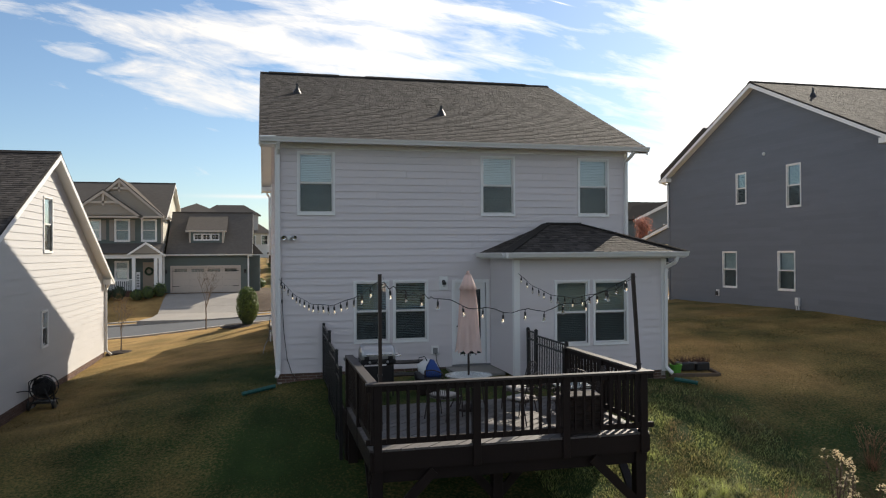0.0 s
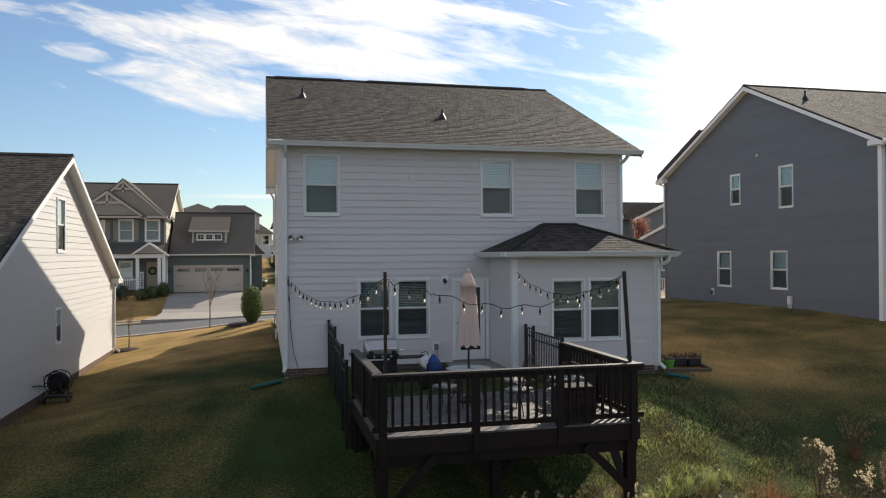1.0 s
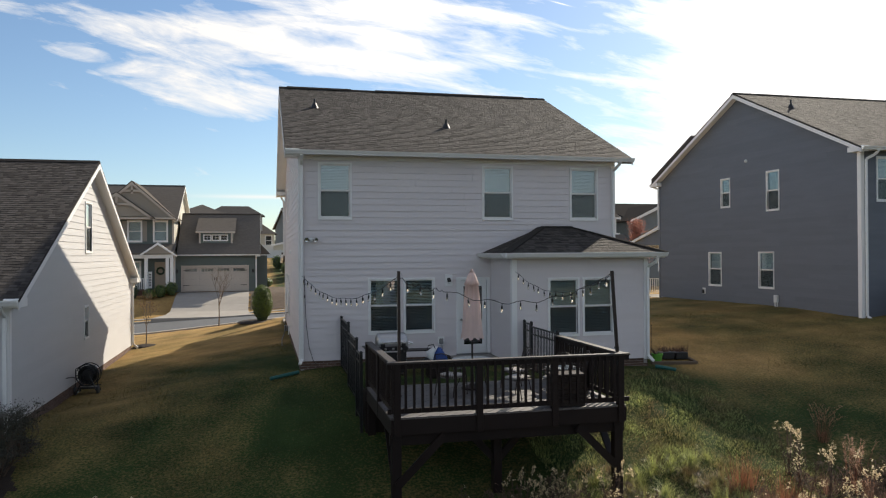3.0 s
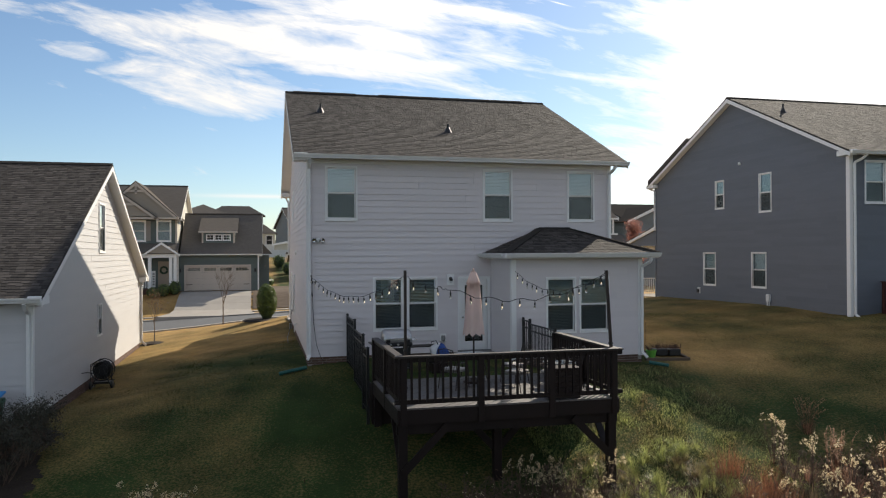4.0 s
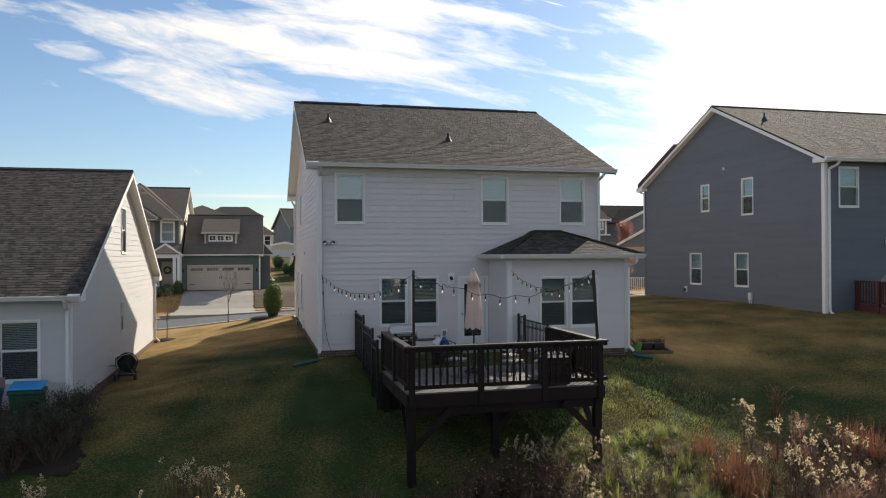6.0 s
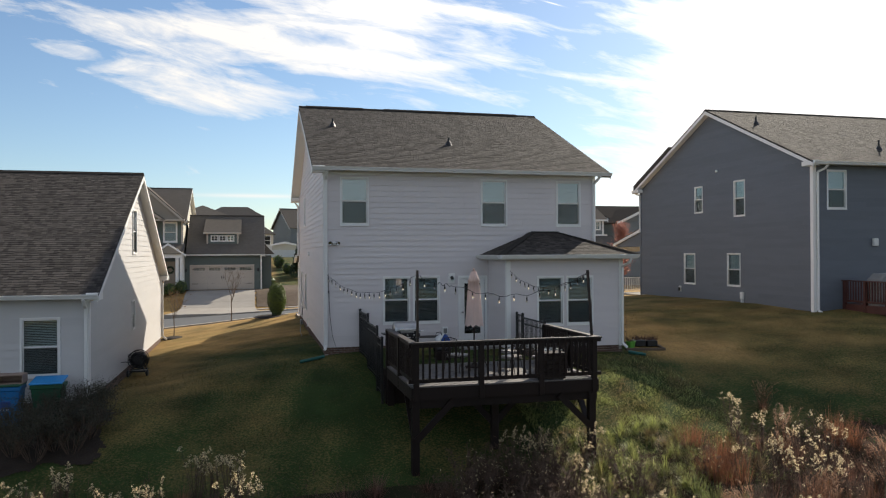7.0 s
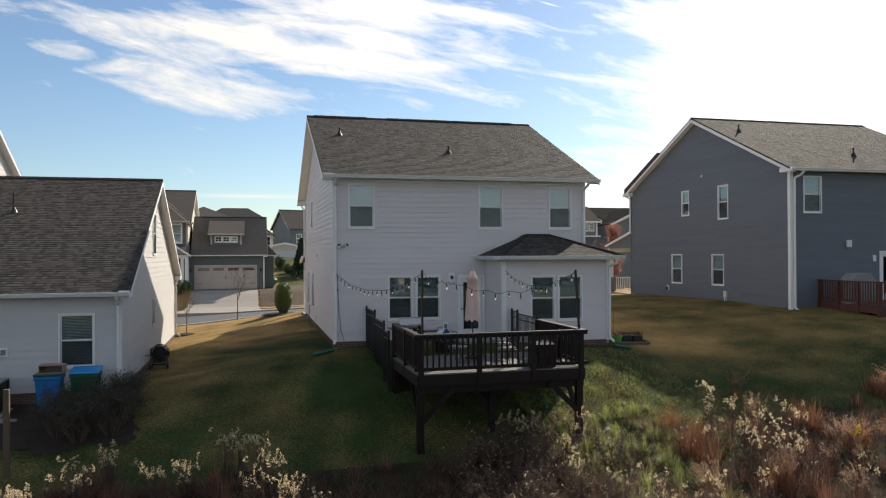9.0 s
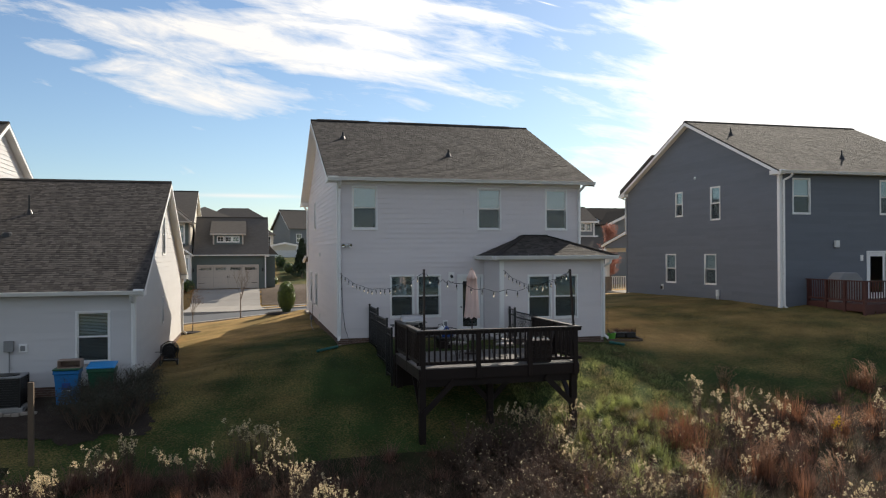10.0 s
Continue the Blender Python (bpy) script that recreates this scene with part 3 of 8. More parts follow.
# ---- ground, street ----
SPOTS = np.array([
    (0, 0, -0.22), (-3, -0.5, -0.62), (-6.4, -2.6, -1.02), (-6.3, 0.8, -1.08), (-5.9, 3.2, -1.06), (-6.4, 5, -1.06), (-6.4, 12.6, -1.0), (-3, 6, -0.6), (-1, 16, -0.22), (0, 9, -0.25),
    (9.4, -1.9, -0.2), (7.7, -4.2, -0.56), (8.1, -5.3, -0.86), (12, 1, 0.02), (19.7, 1.5, 0.56), (19.7, 15.3, 0.52), (14, 12, 0.3), (5.7, -4.5, -0.85), (1.2, -4.5, -0.95), (3.4, -7.7, -1.95), (6, -7.7, -1.75),
    (-3, -5, -1.5), (-7, -7, -1.95), (-12, -3, -1.1), (12, -5, -0.95), (19.7, -4.4, 0.02), (12, -9, -1.75), (22, -10, -1.0), (0, -10, -2.35), (10, -14, -2.5), (-8, -12, -2.5),
    (0, -18, -2.7), (22, -16, -2.2), (30, 0, 0.9), (-20, 6, -1.2), (-9, 23, -1.68), (-3.5, 26.5, -1.35), (8, 20, 0.0), (22, 20, 0.35)])


def spline(p, q):
    r2 = ((p[:, None, :] - q[None]) ** 2).sum(2)
    return r2 * np.log(np.maximum(r2, 1e-9)) * 0.5


_n = len(SPOTS)
_A = np.zeros((_n + 3, _n + 3))
_A[:_n, :_n] = spline(SPOTS[:, :2], SPOTS[:, :2]) + np.eye(_n) * 0.5
_A[:_n, _n:] = np.c_[np.ones(_n), SPOTS[:, :2]]
_A[_n:, :_n] = _A[:_n, _n:].T
_W = np.linalg.solve(_A, np.r_[SPOTS[:, 2], 0, 0, 0])


def road_z(x):
    return np.clip(-1.9 + 0.045 * (np.asarray(x, float) + 8.8), -2.6, -0.6)


def smooth(a, b, t):
    s = np.clip((t - a) / (b - a), 0, 1)
    return s * s * (3 - 2 * s)


def near_edge(x):
    """The near kerb, which swings away to the east."""
    return 27.3 + 5.2 * smooth(-9.5, 2.0, np.asarray(x, float)) - 0.0


FAR_EDGE = 37.0


def heights(x, y):
    x, y = np.asarray(x, float).ravel(), np.asarray(y, float).ravel()
    cx, cy = np.clip(x, -24, 34), np.clip(y, -20, 26)
    p = np.c_[cx, cy]
    near = spline(p, SPOTS[:, :2]) @ _W[:_n] + np.c_[np.ones(len(p)), p] @ _W[_n:]
    verge = smooth(near_edge(x) - 6.0, near_edge(x) - 1.4, y)
    near = near * (1 - verge) + (road_z(x) + 0.06) * verge
    bank = -0.25 + 2.9 * smooth(50, 85, y) + 3.2 * smooth(85, 130, y)
    t = smooth(FAR_EDGE + 1.5, 45.0, y)
    far = (road_z(x) + 0.06) * (1 - t) + bank * t
    return np.where(y < (near_edge(x) + FAR_EDGE) / 2, near, far)


def height(x, y):
    return float(heights([x], [y])[0])


def dormant_lit(x, y):
    """How far the turf has gone tan: green by the deck and under its lee, tan up the side yards and by the street. Sun,
    shade and haze are partly painted in with it.
    """
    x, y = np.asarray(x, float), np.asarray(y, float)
    # west held low for the shaded yard, north high for the sunlit strip
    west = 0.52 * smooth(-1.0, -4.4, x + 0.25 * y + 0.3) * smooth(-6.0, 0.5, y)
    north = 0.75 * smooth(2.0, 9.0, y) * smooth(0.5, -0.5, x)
    # first term pales the east lawn for haze; second is its tan band
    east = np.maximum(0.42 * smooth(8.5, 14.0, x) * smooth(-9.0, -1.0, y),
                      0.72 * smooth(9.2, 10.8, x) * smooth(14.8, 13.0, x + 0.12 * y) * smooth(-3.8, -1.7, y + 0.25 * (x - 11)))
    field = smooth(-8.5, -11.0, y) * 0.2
    # palest by the street, where sunlight is painted as tan
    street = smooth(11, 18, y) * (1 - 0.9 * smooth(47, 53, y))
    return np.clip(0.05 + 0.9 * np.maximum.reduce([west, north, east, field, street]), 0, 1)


def build_ground():
    def steps(lo, hi, d, far):
        mid = list(np.arange(lo, hi + d / 2, d))
        out, g, k = [], d, hi
        while k < far:
            g *= 1.35
            k += g
            out.append(k)
        low, g, k = [], d, lo
        while k > -far:
            g *= 1.35
            k -= g
            low.append(k)
        return np.array(low[::-1] + mid + out)

    xs, ys = steps(-24, 34, 0.5, 2200), steps(-22, 60, 0.5, 2200)
    X, Y = np.meshgrid(xs, ys)
    H = heights(X, Y)
    rough = np.array([noise.noise((x * 0.7, y * 0.7, 0)) * 0.03 + noise.noise((x * 2.3, y * 2.3, 5)) * 0.015 for x, y in zip(X.ravel(), Y.ravel())])
    inside = (np.abs(X.ravel()) < 60) & (np.abs(Y.ravel()) < 60)
    H = H + np.where(inside, rough, 0)
    # the carriageway is cut into the sheet
    cut = (Y.ravel() > near_edge(X.ravel()) - 0.3) & (Y.ravel() < FAR_EDGE + 0.3)
    H = np.where(cut, road_z(X.ravel()) - 0.35, H)
    nx = len(xs)
    g = G()
    faces = [(j * nx + i, j * nx + i + 1, (j + 1) * nx + i + 1, (j + 1) * nx + i) for j in range(len(ys) - 1) for i in range(nx - 1)]
    g.add(np.c_[X.ravel(), Y.ravel(), H], faces)
    sheet = g.ob("ground", TURF, smooth=True)
    sheet.data.attributes.new("dormant_lit", "FLOAT", "POINT").data.foreach_set("value", dormant_lit(X.ravel(), Y.ravel()).astype(np.float32))
    tagged(sheet, "sloping lawn, patchy green and tan turf, sun and shade partly in its colour", "lawn", kind="structure")


build_ground()


def strip(name, mat, y0, y1, x0, x1, lift, thick, label, category, bump_y=None, step=1.0, zf=None):
    """A paved strip that follows the street's fall."""
    xs = np.arange(x0, x1 + step / 2, step)
    g = G()
    for a, b in zip(xs, xs[1:]):
        q = []
        for x, e in ((a, y0), (b, y0), (b, y1), (a, y1)):
            q.append((x, float(e(x)) if callable(e) else e, float(road_z(x)) + lift))
        g.prism(q, (0, 0, -thick))
    return tagged(g.ob(name, mat), label, category, kind="structure")


strip("road", ASPHALT, lambda x: near_edge(x) + 0.45, FAR_EDGE - 0.45, -90, 120, 0.0, 0.3, "grey asphalt street in sun", "road", step=3.0)
strip("kerb_near", CONCRETE, lambda x: near_edge(x), lambda x: near_edge(x) + 0.45, -90, 120, 0.10, 0.4, "pale concrete kerb", "kerb", step=1.5)
strip("kerb_far", CONCRETE, FAR_EDGE - 0.45, FAR_EDGE, -90, 120, 0.10, 0.4, "pale concrete kerb", "kerb", step=1.5)
strip("pavement", CONCRETE, FAR_EDGE + 1.6, FAR_EDGE + 2.9, -90, 120, 0.12, 0.3, "pale concrete pavement", "pavement", step=1.5)
drive = G()
for k in range(6):
    y0, y1 = 36.6 + k * 1.58, 36.6 + (k + 1) * 1.58 - 0.015
    z = lambda y: max(height(-8.0, y), height(-2.2, y)) + 0.05 if y > 37.4 else float(road_z(-5)) + 0.12
    w = lambda y: 0.5 * max(0.0, (38.5 - y))
    drive.prism([(-8.0 - w(y0), y0, z(y0)), (-2.2 + w(y0), y0, z(y0)), (-2.2 + w(y1), y1, z(y1)), (-8.0 - w(y1), y1, z(y1))], (0, 0, -0.3))
tagged(drive.ob("driveway", CONCRETE), "pale concrete driveway rising to the garage", "driveway", kind="structure")


def brick_course(parent, face, a0, a1, b_top, b_low, name="foundation", pieces=True, joined=False):
    """Brick footing under the siding: mortar core, bricks proud of it."""
    found = face.box(G(), a0, a1, b_low, b_top, -0.12, -0.012).ob(name, MORTAR, parent)
    g, rng, b, row = G(), random.Random(int(a1 * 100)), b_top - 0.067, 0
    while b > b_low:
        a = a0 - (0.1 if row % 2 else 0.0)
        while a < a1:
            x0, x1 = max(a, a0), min(a + 0.2, a1)
            if x1 - x0 > 0.03:
                c = rng.uniform(-0.003, 0.003)
                q = G() if pieces else g
                face.box(q, x0, x1, b, b + 0.057, -0.02, c)
                if pieces:
                    q.ob("brick", BRICK, found)
            a += 0.21
        b -= 0.067
        row += 1
    if g.v:
        g.ob("brickwork", BRICK, found, kind="stuff")
    return found


def gutter(house, p, q, name="gutter", out=(0, -1, 0)):
    """A K-style gutter trough from p to q with an open top."""
    p, q, o = Vector(p), Vector(q), Vector(out)
    prof = [(0, 0.0), (0, -0.11), (0.075, -0.11), (0.09, -0.07), (0.115, -0.03), (0.125, 0.0), (0.113, 0.0), (0.085, -0.06), (0.07, -0.1), (0.01, -0.1), (0.01, 0.0)]
    n = len(prof)
    v = [e + o * a + Z * b for e in (p, q) for a, b in prof]
    f = [(i, (i + 1) % n, n + (i + 1) % n, n + i) for i in range(n)] + [(0, 1, 2, 3, 4, 5, 6, 7, 8, 9, 10), tuple(range(2 * n - 1, n - 1, -1))]
    return G().add(v, f).ob(name, GUTTER, house)


def downspout(house, pts, w=0.08, d=0.065):
    g = G()
    for a, b in zip(pts, pts[1:]):
        g.beam(a, b, w, d, up=V(0, 1, 0.01))
    return g.ob("downspout", GUTTER, house, bevel=0.008)


def pipe_vent(house, x, y, z, h=0.3):
    """A plumbing vent: a slim pipe in a conical rubber boot on a flat flashing."""
    boot = G().lathe((x, y, z - 0.1), [(0.17, 0.0), (0.13, 0.09), (0.055, 0.24), (0.048, 0.25), (0.048, 0.2)], 12).ob("vent_boot", BLACK_METAL, house, "black conical rubber vent boot")
    G().lathe((x, y, z + 0.05), [(0.036, 0.0), (0.036, 0.08 + h), (0.028, 0.08 + h), (0.028, 0.03)], 10).ob("vent_pipe", BLACK_METAL, boot)
    return boot


def gable_roof(house, x0, x1, ye0, ye1, ze, yr, zr, pieces=0, far=False, barge=TRIM, ye_back=None, both=True, soffit=(None, None), wall_x=(None, None), slab=0.06):
    """Two slopes that meet at a ridge along x, rake boards, fascia, soffits and ridge cap."""
    L = x1 - x0
    for y, s in ((ye0, 1), (ye1, -1)):
        run = abs(yr - y)
        up = V(0, s * run, zr - ze)
        u, at = (V(1, 0, 0), V(x0, y, ze)) if s > 0 else (V(-1, 0, 0), V(x1, y, ze))
        ln = up.length
        detailed = (s > 0 or both) and not far
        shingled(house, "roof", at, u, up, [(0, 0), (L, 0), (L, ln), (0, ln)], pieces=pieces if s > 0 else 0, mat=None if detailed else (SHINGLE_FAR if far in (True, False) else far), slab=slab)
    # ridge cap shingles
    g, x = G(), x0
    while x < x1 - 0.05:
        w = min(0.25, x1 - x)
        q = g if far else G()
        q.add([(x, yr - 0.16, zr - 0.06), (x + w, yr - 0.16, zr - 0.06), (x + w, yr, zr + 0.022), (x, yr, zr + 0.022), (x + w, yr + 0.16, zr - 0.06), (x, yr + 0.16, zr - 0.06),
               (x, yr - 0.16, zr - 0.042), (x + w, yr - 0.16, zr - 0.042), (x + w, yr, zr + 0.04), (x, yr, zr + 0.04), (x + w, yr + 0.16, zr - 0.042), (x, yr + 0.16, zr - 0.042)],
              [(6, 7, 8, 9), (9, 8, 10, 11), (0, 1, 7, 6), (4, 5, 11, 10), (0, 6, 9, 3), (3, 9, 11, 5), (1, 2, 8, 7), (2, 4, 10, 8)])
        if not far:
            q.ob("ridge_cap", RIDGE, house)
        x += 0.25
    if far:
        g.ob("ridge_capping", RIDGE, house, kind="stuff")
    # rake boards
    for x, wx in ((x0, wall_x[0]), (x1, wall_x[1])):
        out = -1 if x == x0 else 1
        for y in (ye0, ye1):
            g = G()
            e, r = V(x + out * 0.012, y, ze - slab), V(x + out * 0.012, yr, zr - slab)
            g.prism([e, r, r - Z * 0.16, e - Z * 0.13], (-out * 0.03, 0, 0))
            g.ob("rake_board", barge, house)
            if wx is not None:
                g = G()
                w0 = V(wx, y, ze - slab - 0.10)
                w1 = V(wx, yr, zr - slab - 0.10)
                e2, r2 = V(x - out * 0.02, y, ze - slab - 0.10), V(x - out * 0.02, yr, zr - slab - 0.10)
                g.prism([w0, w1, r2, e2], (0, 0, 0.02))
                g.ob("rake_soffit", barge, house)


# ---- the grey-white house ----
def main_house():
    h = thing("house", (4.65, 6.85, -0.2), "two-storey house in grey-white lap siding under a grey shingle roof", "house")
    X1, Y1, ze, yr, zr = 9.3, 13.7, 5.72, 6.86, 8.97
    slope = (zr - ze) / (yr + 0.36)
    top = 5.64
    back = Face((0, 0), (1, 0))
    wins = [(0.55, 1.37, 3.95, 5.40), (5.22, 6.05, 3.95, 5.40), (7.92, 8.72, 3.95, 5.40), (1.91, 2.71, 0.76, 2.21), (2.90, 3.71, 0.76, 2.21)]
    door = (4.47, 5.29, 0.08, 2.16)
    clad_wall(h, back, [(0, 0.03), (X1, 0.03), (X1, top), (0, top)], [w for w in wins] + [door], SIDING, SIDING, pieces=True, label="grey-white lapped board wall")
    for i, w in enumerate(wins):
        window(h, back, *w, blind="closed" if i < 3 else "open", curtain=(i == 3))
    left = Face((0, Y1), (0, -1))
    gab = [(0, 0.03), (Y1, 0.03), (Y1, ze + slope * 0.2), (Y1 - yr, zr - 0.12), (0, ze + slope * 0.2)]
    # side windows, measured from the back corner
    sw = [(Y1 - 9.6, Y1 - 8.9, 4.27, 5.43), (Y1 - 9.0, Y1 - 8.2, 0.68, 2.12), (Y1 - 11.9, Y1 - 11.1, 0.68, 2.12)]
    clad_wall(h, left, gab, sw, SIDING, SIDING, pieces=True, label="grey-white lapped board gable wall")
    for w in sw:
        window(h, left, *w, blind="closed")
    right = Face((X1, 0), (0, 1))
    clad_wall(h, right, [(0, 0.03), (Y1, 0.03), (Y1, ze + slope * 0.2), (yr, zr - 0.12), (0, ze + slope * 0.2)], [], SIDING, SIDING)
    clad_wall(h, Face((X1, Y1), (-1, 0)), [(0, 0.03), (X1, 0.03), (X1, top), (0, top)], [], SIDING, SIDING)
    # unseen floors and inner wall, their room shade put into the colour
    G().box(0.15, X1 - 0.15, 0.15, Y1 - 0.15, 2.62, 2.9).ob("storey_floor", ROOM_SHADE, h)
    G().box(0.15, X1 - 0.15, 0.15, Y1 - 0.15, -0.2, 0.02).ob("ground_floor", ROOM_SHADE, h)
    G().box(0.15, X1 - 0.15, 4.0, 4.1, 0.02, 5.6).ob("inner_wall", ROOM_SHADE, h)
    G().box(0.15, X1 - 0.15, 0.15, Y1 - 0.15, 5.6, 5.63).ob("attic_floor", ROOM_SHADE, h)
    # corner boards, frieze, fascia and soffit
    for x0, x1, y0, y1 in ((-0.03, 0.09, -0.03, 0.0), (-0.03, 0.0, 0.0, 0.09), (X1 - 0.09, X1 + 0.03, -0.03, 0.0), (-0.03, 0.0, Y1 - 0.09, Y1 + 0.03)):
        G().box(x0, x1, y0, y1, 0.03, top).ob("corner_board", TRIM, h)
    G().box(0.09, X1 - 0.09, -0.028, 0, top - 0.12, top).ob("frieze_board", TRIM, h)
    G().box(-0.38, X1 + 0.44, -0.36, 0.0, top, top + 0.02).ob("soffit", TRIM, h)
    G().box(-0.38, X1 + 0.44, -0.375, -0.352, top + 0.0, ze - 0.03).ob("fascia", TRIM, h)
    G().box(-0.38, X1 + 0.44, Y1, Y1 + 0.36, top, top + 0.02).ob("soffit", TRIM, h)
    gable_roof(h, -0.39, X1 + 0.45, -0.36, 2 * yr + 0.36, ze, yr, zr, pieces=300, wall_x=(0.0, X1))
    # raised ridge vents, with a gap
    for x0, x1 in ((-0.1, 2.2), (3.1, 8.9)):
        G().prism([(x0, yr - 0.17, zr - 0.02), (x0, yr, zr + 0.062), (x0, yr + 0.17, zr - 0.02), (x0, yr + 0.17, zr - 0.055), (x0, yr, zr + 0.03), (x0, yr - 0.17, zr - 0.055)], (x1 - x0, 0, 0)).ob("ridge_vent", RIDGE, h)
    # boxed eave returns at the gable
    for y0, y1 in ((-0.37, 0.35), (Y1 - 0.3, Y1 + 0.42)):
        G().box(-0.385, -0.002, y0, y1, top - 0.06, top + 0.12).ob("eave_return", TRIM, h, bevel=0.01)
    gutter(h, (-0.39, -0.375, ze + 0.0), (X1 + 0.45, -0.375, ze + 0.0))
    gutter(h, (X1 + 0.45, Y1 + 0.42, ze), (-0.39, Y1 + 0.42, ze), out=(0, 1, 0))
    downspout(h, [(0.05, -0.42, 5.6), (0.05, -0.3, 5.48), (0.05, -0.09, 5.36), (0.05, -0.075, 0.1), (-0.02, -0.2, -0.02)])
    downspout(h, [(X1 + 0.02, -0.42, 5.6), (X1 - 0.0, -0.3, 5.5), (X1 - 0.05, -0.085, 5.38), (X1 - 0.05, -0.075, 3.2)])
    downspout(h, [(-0.2, Y1 + 0.42, 5.6), (-0.1, Y1 + 0.2, 5.4), (-0.075, Y1 - 0.15, 5.3), (-0.075, Y1 - 0.15, 2.9)])
    pipe_vent(h, 0.70, 4.2, ze + (4.2 + 0.36) * slope, 0.15)
    pipe_vent(h, 4.69, 2.3, ze + (2.3 + 0.36) * slope, 0.13)
    brick_course(h, back, 0.0, 1.25, 0.03, -0.42)
    brick_course(h, left, 0.0, Y1, 0.03, -0.35, pieces=False)
    brick_course(h, back, 1.25, X1, 0.03, -0.3, pieces=False)
    # back door
    a0, a1, b0, b1 = door
    dr = ring(G(), back, a0 - 0.09, a1 + 0.09, b0 - 0.02, b1 + 0.09, 0.09, -0.05, 0.035, wb=0.02).ob("door", TRIM, h, "white full-glass back door")
    ring(G(), back, a0 + 0.004, a1 - 0.004, b0, b1 - 0.004, 0.13, -0.06, -0.015, wb=0.25, wt=0.16).ob("door_leaf", TRIM, dr)
    pane = back.box(G(), a0 + 0.13, a1 - 0.13, b0 + 0.25, b1 - 0.16, -0.045, -0.035).ob("glass_pane", GLASS_DOOR, dr)
    pane.visible_shadow = False
    s, z = G(), b1 - 0.17
    while z > b0 + 0.27:
        s.add([back.p(a0 + 0.14, z, -0.10), back.p(a1 - 0.14, z, -0.10), back.p(a1 - 0.14, z - 0.02, -0.13), back.p(a0 + 0.14, z - 0.02, -0.13)], [(0, 1, 2, 3)])
        z -= 0.04
    s.ob("blind", BLIND, dr)
    G().lathe(back.p(a0 + 0.06, 1.05, -0.01), [(0.03, 0), (0.03, 0.01), (0.012, 0.015), (0.012, 0.045), (0.028, 0.05), (0.03, 0.075), (0.01, 0.085)], 10, axis=back.n).ob("door_handle", CHROME, dr)
    back.box(G(), a0 - 0.1, a1 + 0.1, b0 - 0.04, b0, -0.03, 0.06).ob("threshold", GREY_PLASTIC, dr)
    # side porch roof edge beyond the far corner
    G().prism([(-0.2, 13.9, 2.95), (-0.2, 13.9, 2.8), (-0.2, 15.4, 2.55), (-0.2, 15.4, 2.7)], (0.1, 0, 0)).ob("porch_rake", TRIM, h)
    shingled(h, "roof", (9.3, 15.5, 2.62), (-1, 0, 0), (0, -1.7, 0.42), [(0, 0), (9.48, 0), (9.48, 1.75), (0, 1.75)], mat=SHINGLE_FAR)
    for x in (0.0, 3.0, 6.1, 9.0):
        G().box(x, x + 0.2, 15.1, 15.3, -0.1, 2.6).ob("porch_post", TRIM, h)
    G().box(-0.1, 9.4, 13.72, 15.4, -0.4, -0.06).ob("porch_slab", CONCRETE, h)
    # sunroom
    sx0, sx1, sy = 5.43, 9.33, -1.9
    sf, sl, sr = Face((sx0, sy), (1, 0)), Face((sx0, 0), (0, -1)), Face((sx1, sy), (0, 1))
    sw = [(1.03, 1.83, 0.76, 2.22), (2.02, 2.84, 0.76, 2.22)]
    W = sx1 - sx0
    clad_wall(h, sf, [(0, 0.03), (W, 0.03), (W, 2.78), (0, 2.78)], sw, SIDING, SIDING, pieces=True, label="sunroom wall of grey-white lapped boards", start=0.03)
    clad_wall(h, sl, [(0, 0.03), (1.9, 0.03), (1.9, 2.78), (0, 2.78)], [], SIDING, SIDING, pieces=True)
    clad_wall(h, sr, [(0, 0.03), (1.9, 0.03), (1.9, 2.78), (0, 2.78)], [], SIDING, SIDING)
    for w in sw:
        window(h, sf, *w, blind="open")
    for x0, x1, y0, y1 in ((sx0 - 0.03, sx0 + 0.11, sy - 0.03, sy), (sx0 - 0.03, sx0, sy, sy + 0.1), (sx1 - 0.11, sx1 + 0.03, sy - 0.03, sy)):
        G().box(x0, x1, y0, y1, 0.0, 2.76).ob("corner_board", TRIM, h)
    ex0, ex1, ey, ez, tz = 5.13, 9.72, -2.25, 2.93, 3.69
    G().box(ex0 + 0.02, ex1 - 0.02, ey + 0.02, 0.0, 2.785, 2.805).ob("soffit", TRIM, h)
    # three shingled slopes that meet in hips
    tx0, tx1 = 7.0, 7.87
    up = V(0, -ey, tz - ez)
    ln = up.length
    shingled(h, "roof", (ex0, ey, ez), (1, 0, 0), up, [(0, 0), (ex1 - ex0, 0), (tx1 - ex0, ln), (tx0 - ex0, ln)], pieces=150)
    upl = V(tx0 - ex0, 0, tz - ez)
    shingled(h, "roof", (ex0, 0, ez), (0, -1, 0), upl, [(0, 0), (-ey, 0), (0, upl.length)])
    upr = V(-(ex1 - tx1), 0, tz - ez)
    shingled(h, "roof", (ex1, ey, ez), (0, 1, 0), upr, [(0, 0), (-ey, 0), (-ey, upr.length)])
    for p, q in (((ex0, ey, ez), (tx0, 0, tz)), ((ex1, ey, ez), (tx1, 0, tz))):
        p, q = V(*p), V(*q)
        for k in range(14):
            G().beam(p.lerp(q, k / 14) + Z * 0.012, p.lerp(q, (k + 1.1) / 14) + Z * 0.02, 0.24, 0.018).ob("hip_cap", RIDGE, h)
    G().box(tx0 - 0.05, tx1 + 0.05, -0.12, -0.022, tz - 0.02, tz + 0.03).ob("wall_flashing", RIDGE, h)
